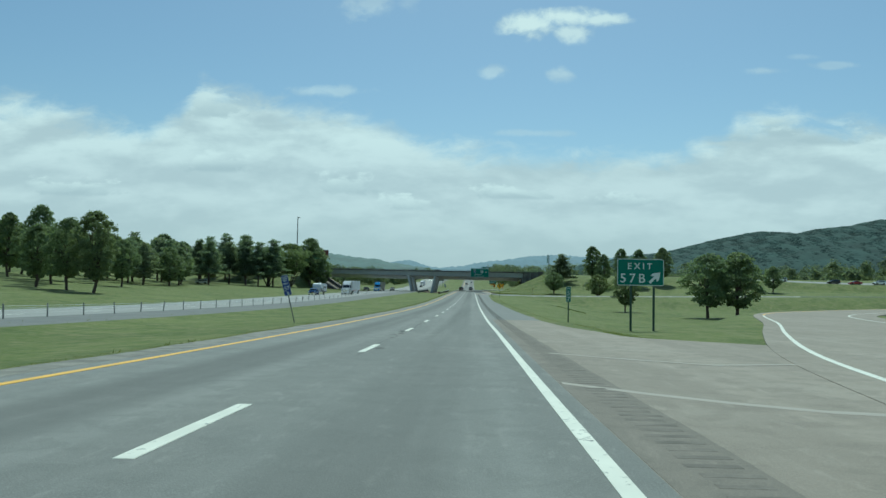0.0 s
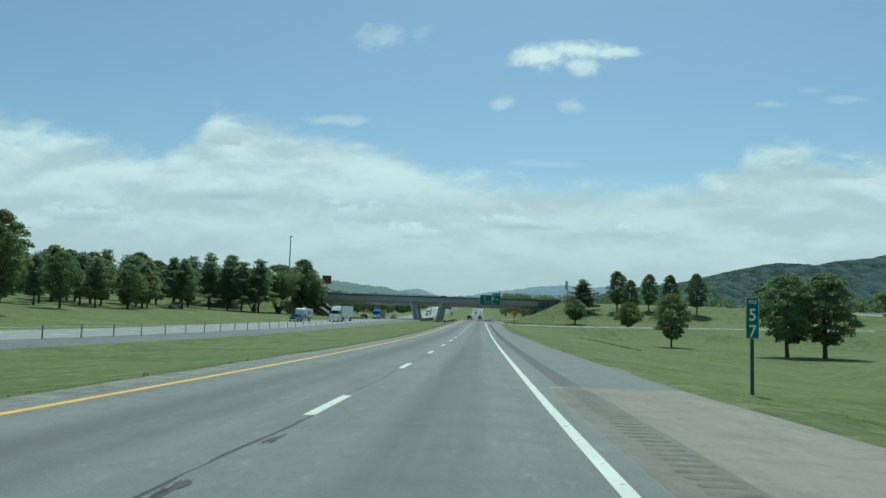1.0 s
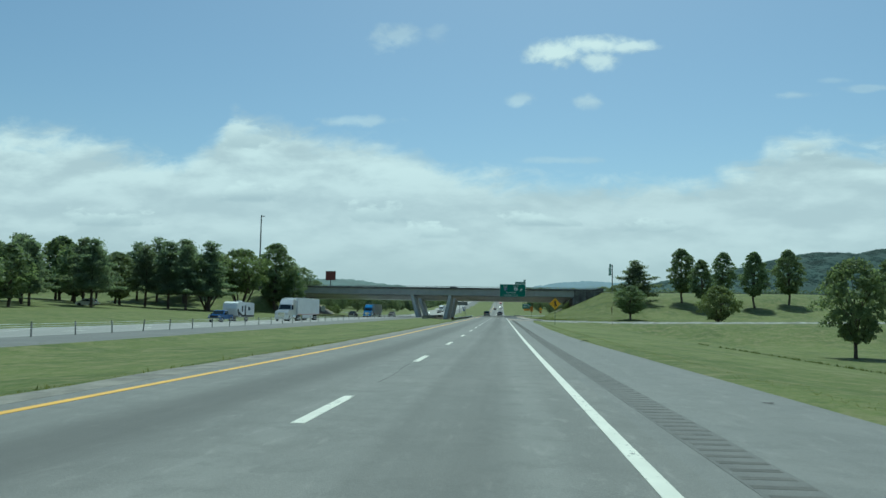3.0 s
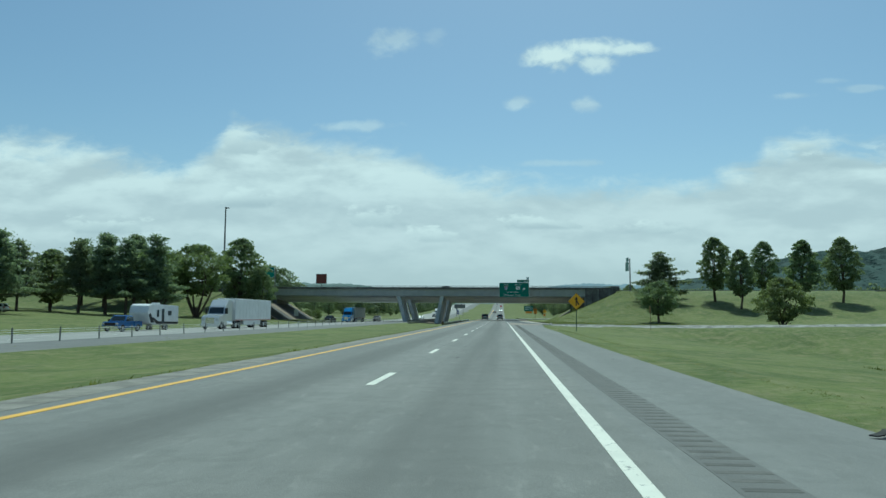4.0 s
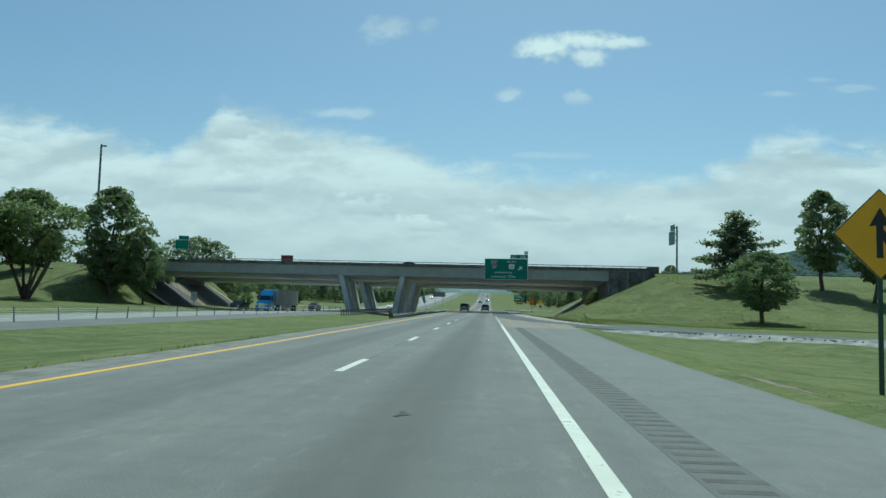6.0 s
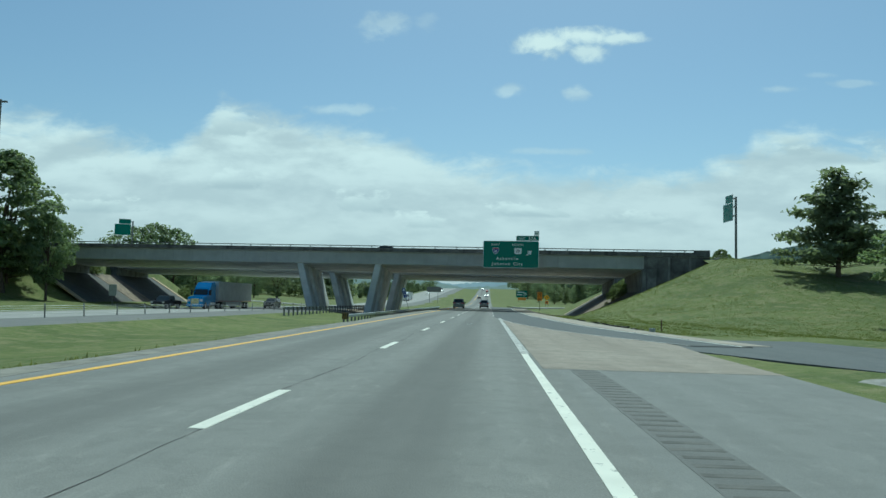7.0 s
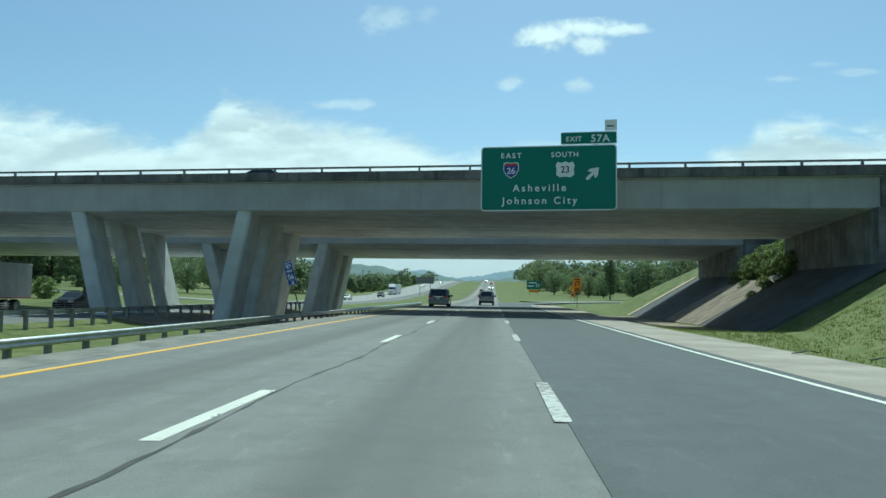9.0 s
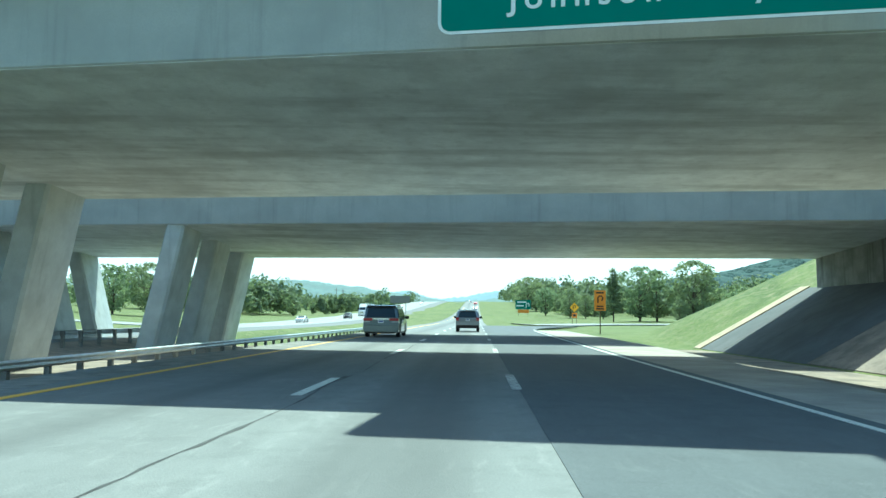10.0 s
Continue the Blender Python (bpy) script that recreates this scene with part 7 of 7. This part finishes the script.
def cable_fence():
    f = empty("cable_barrier", pose(-30.6, 20, 0), "cable barrier with thin weathered posts", "cable barrier")
    for k in range(66):
        y = 20 + k * 4.9
        z = rise(y) - 0.5
        bm = bmesh.new()
        add_box(bm, -0.03, 0.03, -0.045, 0.045, -0.3, 0.95)
        p = part("post", bm, OLD_STEEL, f)
        p.location = (0, y - 20, z)
        p.rotation_euler = (radians(((k * 37) % 7) - 3), radians(((k * 53) % 9) - 4), 0)
    for h in (0.52, 0.66, 0.8):
        cu = bmesh.new()
        for k in range(33):
            ya, yb = k * 9.8, (k + 1) * 9.8
            add_rod(cu, (0, ya, rise(20 + ya) - 0.5 + h), (0, yb, rise(20 + yb) - 0.5 + h), 0.012, None, 5)
        part("cable", cu, STEEL, f)


cable_fence()


# ---- crossing road on top, side road on the right ----
def strip_on(name, pts, half, mat, lift, label, z=None):
    line = spline(pts, 6)
    r = lane_strip(name, line, half, (z if z else (lambda x, y: land(x, y) + lift)), mat, None, 0.15)
    return tagged(r, label, "road", kind="structure")


def verge(pts, half, reach, drop, label, z=lambda x, y: land(x, y) + 0.5):
    """A grassy shoulder that falls away on both sides of a raised road."""
    line = spline(pts, 6)
    verts, faces = [], []
    for i, p in enumerate(line):
        d = (line[min(i + 1, len(line) - 1)] - line[max(i - 1, 0)]).normalized()
        n = Vector((d.y, -d.x))
        for s, dz in ((-half - reach, -drop), (-half, 0.0), (half, 0.0), (half + reach, -drop)):
            q = p + n * s
            verts.append((q.x, q.y, z(p.x, p.y) if dz == 0.0 else land(q.x, q.y) - 0.4))
    for j in range(len(line) - 1):
        for i in range(3):
            k = j * 4 + i
            faces.append((k, k + 4, k + 5, k + 1))
    tagged(obj("verge", mesh_of("verge", verts, faces, True), GRASS), label, "verge", kind="structure")


for y0, y1, zt in ((329.15, 342.8, 7.80), (352.2, 366.0, 7.25)):
    yc = (y0 + y1) / 2
    for xs in ((29.2, 45, 70, 110), (-85.5, -100, -130, -180)):
        verge([(x, yc + SKEW * x) for x in xs], 5.9, 9.0, 4.0, "grassy embankment of the crossing road", lambda x, y, zt=zt: max(zt + 0.10, land(x, y) + 0.04))
        strip_on("road_crossing", [(x, yc + SKEW * x) for x in xs], 5.6, FAR_ASPHALT, 0.05, "approach of the crossing road on its embankment", lambda x, y, zt=zt: max(zt + 0.26, land(x, y) + 0.1))
SIDE = [(92, 322), (112, 309), (135, 303), (165, 301), (205, 306), (260, 320), (330, 345)]
verge(SIDE, 4.6, 7.0, 1.6, "grassy shoulders of the raised side road")
strip_on("road_side", SIDE, 4.0, FAR_ASPHALT, 0.55, "pale side road climbing to the crossing road")
strip_on("road_side", [(9, 436), (20, 456), (38, 466), (70, 472), (120, 475), (190, 470)], 5.0, FAR_ASPHALT, 0.22, "pale ramp beyond the overpass")
strip_on("road_side", [(-52, 440), (-66, 432), (-90, 424), (-130, 416)], 4.0, FAR_ASPHALT, 0.10, "pale ramp beyond the opposite road")


def on_top(x, y, z, turn, label, p, mat, name="car"):
    passenger_car(name, pose(x, y, z, 0, 0, turn), label, "traffic", tinted(p, mat), mat)


on_top(-16.6, 330.5 - SKEW * 16.6, 7.90, 81, "dark car crossing the overpass", SEDAN, CAR_BLACK)
on_top(122.0, 305.5, land(122, 305.5) + 0.57, 75, "white sport utility car on the side road", SUV, CAR_WHITE, "sport_utility_car")
on_top(141.0, 302.4, land(141, 302.4) + 0.57, 85, "dark pickup-sized car on the side road", SUV, CAR_BLACK, "sport_utility_car")
on_top(149.0, 301.8, land(149, 301.8) + 0.57, 88, "dark red car on the side road", SEDAN, CAR_RED)
on_top(158.0, 301.2, land(158, 301.2) + 0.57, 90, "white sport utility car on the side road", SUV, CAR_WHITE, "sport_utility_car")
on_top(-96.0, 262.0, land(-96, 262), 95, "white car parked beyond the opposite lawn", SUV, CAR_WHITE, "sport_utility_car")


def shed(x, y, w, d, h, label, turn=0):
    z = land(x, y)
    s = empty("building", pose(x, y, z, 0, 0, turn), label, "building")
    part("wall", a_box(-w / 2, w / 2, -d / 2, d / 2, -1, h), WALL_PALE, s)
    bm = bmesh.new()
    o = 0.5
    v = [bm.verts.new(p) for p in ((-w / 2 - o, -d / 2 - o, h), (w / 2 + o, -d / 2 - o, h), (w / 2 + o, d / 2 + o, h), (-w / 2 - o, d / 2 + o, h), (-w / 2 - o, 0, h + d * 0.16), (w / 2 + o, 0, h + d * 0.16))]
    for f in ((0, 1, 5, 4), (2, 3, 4, 5), (0, 4, 3), (1, 2, 5), (3, 2, 1, 0)):
        bm.faces.new([v[i] for i in f])
    part("roof", bm, ROOF_WHITE, s)
    for k in range(int(w / 5)):
        part("door", a_box(-w / 2 + 1.5 + k * 5, -w / 2 + 4.0 + k * 5, -d / 2 - 0.05, -d / 2, 0, h * 0.7), CAR_GLASS, s)


shed(255, 420, 40, 16, 5.0, "long low pale building beyond the side road")
shed(240, 372, 14, 16, 4.5, "small building with a bright white roof")
shed(-190, 470, 36, 18, 7.0, "pale commercial building beyond the trees")


# ---- scraps of tyre on the paved edge ----
def tyre_scrap(x, y, turn, long):
    bm = bmesh.new()
    rows = []
    for k in range(7):
        t = k / 6
        px, h = (t - 0.5) * long, 0.02 + 0.05 * math.sin(math.pi * t) ** 2
        rows.append([bm.verts.new((px, s * 0.07 * (0.7 + 0.3 * math.sin(k * 2.1 + s)), h + dz)) for s, dz in ((-1, 0), (1, 0), (1, 0.015), (-1, 0.015))])
    for a, b in zip(rows, rows[1:]):
        for i in range(4):
            bm.faces.new((a[i], a[(i + 1) % 4], b[(i + 1) % 4], b[i]))
    bm.faces.new(rows[0][::-1])
    bm.faces.new(rows[-1])
    bmesh.ops.transform(bm, matrix=pose(x, y, rise(y) + 0.004, 0, 0, turn), verts=bm.verts)
    tagged(part("tyre_scrap", bm, TYRE, None), "torn black strip of tyre tread on the paved edge", "tyre scrap", "tyre scraps")


tyre_scrap(5.5, 299.9, 20, 0.7)
tyre_scrap(6.25, 298.3, -10, 0.5)
tyre_scrap(3.1, 137.6, 30, 0.45)


# ---- broken pavement, a stake and litter at the foot of the bank ----
def chunk(x, y, size, turn, tilt, seed):
    """A broken slab of old asphalt lying on the grass edge."""
    rng = random.Random(seed)
    n = 7
    pts = [(size * rng.uniform(0.7, 1.1) * math.cos(2 * math.pi * k / n), size * rng.uniform(0.45, 0.8) * math.sin(2 * math.pi * k / n)) for k in range(n)]
    bm = bmesh.new()
    low = [bm.verts.new((px * 0.94, py * 0.94, 0)) for px, py in pts]
    high = [bm.verts.new((px, py, size * 0.34 + rng.uniform(-0.02, 0.02))) for px, py in pts]
    bm.faces.new(low[::-1])
    bm.faces.new(high)
    for k in range(n):
        j = (k + 1) % n
        bm.faces.new((low[k], low[j], high[j], high[k]))
    bmesh.ops.transform(bm, matrix=pose(x, y, land(x, y) + 0.01, tilt, 0, turn), verts=bm.verts)
    tagged(part("asphalt_chunk", bm, TAR, None), "broken dark slab of asphalt lying at the grass edge", "rubble", "broken asphalt slabs")


for k in range(16):
    yy = (273.4, 273.9, 272.6, 268.6, 268.0, 267.5, 267.0, 266.6, 266.1, 265.4, 264.8, 270.6, 276.5, 280.2, 284.0, 262.5)[k]
    chunk(side_line(yy) + 0.25 + 0.5 * ((k * 7) % 5) / 5, yy, 0.16 + 0.13 * ((k * 3) % 4) / 3, k * 47, ((k * 13) % 9) - 4, k)
tagged(part("marker_stake", a_box(-0.03, 0.03, -0.03, 0.03, -0.2, 0.62, m=Matrix.Translation((8.2, 261.6, land(8.2, 261.6)))), POST_WOOD, None, bevel=0.006), "short brown wooden stake in the grass bank", "stake")
tagged(part("litter_box", a_box(-0.13, 0.13, -0.1, 0.1, 0.0, 0.2, m=Matrix.Translation((7.35, 259.9, land(7.35, 259.9))) @ Matrix.Rotation(0.4, 4, "Z")), SIGN_BACK, None, bevel=0.02), "small pale box lying at the edge of the ramp", "litter")


def scrap(x, y, size, turn, z):
    bm = bmesh.new()
    top = [bm.verts.new((px * size, py * size, pz * size)) for px, py, pz in ((-1, -0.3, 0.02), (0.2, -0.45, 0.12), (1.1, -0.1, 0.02), (0.7, 0.4, 0.1), (-0.6, 0.35, 0.04))]
    bm.faces.new(top)
    made = bmesh.ops.extrude_face_region(bm, geom=bm.faces[:])
    bmesh.ops.translate(bm, verts=[v for v in made["geom"] if isinstance(v, bmesh.types.BMVert)], vec=(0, 0, 0.008))
    bmesh.ops.recalc_face_normals(bm, faces=bm.faces)
    bmesh.ops.transform(bm, matrix=pose(x, y, z + 0.006, 0, 0, turn), verts=bm.verts)
    tagged(part("paper_scrap", bm, SIGN_WHITE, None), "crumpled white scrap of paper on the lane", "litter", "litter")


scrap(-1.85, 262.6, 0.11, 20, 0.0)
scrap(-2.05, 262.9, 0.07, 80, 0.0)


# ---- stones along the ramp and litter ----
def stones(n, place, label, seed, size, up=None, mat=STONE):
    rng = random.Random(seed)
    bm = bmesh.new()
    for _ in range(n):
        x, y = place(rng)
        r = size * rng.uniform(0.4, 1.4)
        m = Matrix.LocRotScale((x, y, (land(x, y) if up is None else up(x, y)) + r * 0.2), Euler((rng.uniform(0, 6), rng.uniform(0, 6), rng.uniform(0, 6))), (r, r * rng.uniform(0.6, 1), r * rng.uniform(0.4, 0.8)))
        bmesh.ops.create_icosphere(bm, subdivisions=1, radius=1, matrix=m)
    return tagged(part("stones", bm, mat, None), label, "stones", kind="stuff")


def ramp_edge(rng):
    k = rng.choice([i for i, w in enumerate(RAMP_LINE[:-1]) if 13.0 < w.x < 44.0])
    p, q = RAMP_LINE[k], RAMP_LINE[k + 1]
    d = (q - p).normalized()
    side = Vector((d.y, -d.x)) * -1
    w = p.lerp(q, rng.random()) + side * (-(5.5 + rng.gauss(0, 0.5)))
    return w.x, w.y


stones(1300, ramp_edge, "grey rubble along the edge of the ramp", 3, 0.065, lambda x, y: ramp_z(x, y) + 0.10)


def berm():
    """A low bank of broken stone between the ramp and the lawn."""
    line = [p for p in RAMP_LINE if 11.0 < p.x < 90.0]
    fine = [line[i].lerp(line[i + 1], k / 4) for i in range(len(line) - 1) for k in range(4)]
    prof = ((-1.1, -0.15), (-0.7, 0.08), (-0.25, 0.17), (0.2, 0.18), (0.9, 0.08), (1.8, -0.15))
    verts, faces = [], []
    for i, p in enumerate(fine):
        d = (fine[min(i + 1, len(fine) - 1)] - fine[max(i - 1, 0)]).normalized()
        side = Vector((d.y, -d.x))
        for j, (o, up) in enumerate(prof):
            q = p + side * (5.5 + o)
            lump = 1 + 0.6 * noise.noise((q.x * 0.9, q.y * 0.9, 3.0))
            verts.append((q.x, q.y, ramp_z(p.x, p.y) + (up * lump * min(1.0, (p.x - 11) / 5) if up > 0 else up)))
    n = len(prof)
    faces = [(i * n + j, i * n + j + 1, (i + 1) * n + j + 1, (i + 1) * n + j) for i in range(len(fine) - 1) for j in range(n - 1)]
    tagged(obj("pavement_rubble_edge", mesh_of("pavement_rubble_edge", verts, faces), STONE_BED), "low bank of grey broken stone beside the ramp", "pavement", kind="structure")


berm()
def bank_foot(rng):
    y = 262 + 26 * rng.random() ** 1.4 + rng.choice((0, 0, 4))
    return side_line(y) + 0.2 + abs(rng.gauss(0, 0.5)), y


stones(60, bank_foot, "small dark rocks at the foot of the bank", 4, 0.07, mat=TAR)
stones(40, lambda r: (29.6 + r.uniform(0, 3.2), 323.5 + r.gauss(0, 1.4)), "broken stone beside the end of the wing wall", 7, 0.2)
stones(60, lambda r: (-73.2 - r.uniform(0, 2.5), 347.5 + 8.4 + r.uniform(-3, 3)), "pale rubble at the head of the slope", 5, 0.4)


# ---- bare earth worn into the grass beside the pavement ----
def bare_patch(x, y, w, l, seed):
    rng = random.Random(seed)
    n = 22
    ring = [(math.cos(2 * math.pi * k / n) * rng.uniform(0.6, 1.15), math.sin(2 * math.pi * k / n) * rng.uniform(0.7, 1.1)) for k in range(n)]
    spots = [(x, y)] + [(x + px * w * f, y + py * l * f) for f in (0.55, 1.0) for px, py in ring]
    verts = [(a, b, land(a, b) + (0.03 if i <= n else 0.004)) for i, (a, b) in enumerate(spots)]
    faces = [(0, 1 + k, 1 + (k + 1) % n) for k in range(n)] + [(1 + k, 1 + n + k, 1 + n + (k + 1) % n, 1 + (k + 1) % n) for k in range(n)]
    tagged(obj("ground_bare_patch", mesh_of("ground_bare_patch", verts, faces), DIRT), "patch of bare sandy earth in the grass edge", "ground", kind="structure")


for x, y, w, l, k in ((4.15, 204.5, 0.22, 2.6, 1), (3.75, 62.0, 0.2, 2.6, 3), (-8.95, 206.0, 0.18, 3.0, 4), (-8.9, 248.0, 0.2, 3.5, 5), (8.6, 27.2, 0.5, 2.6, 9), (30.8, 323.2, 1.2, 1.6, 10)):
    bare_patch(x, y, w, l, k)
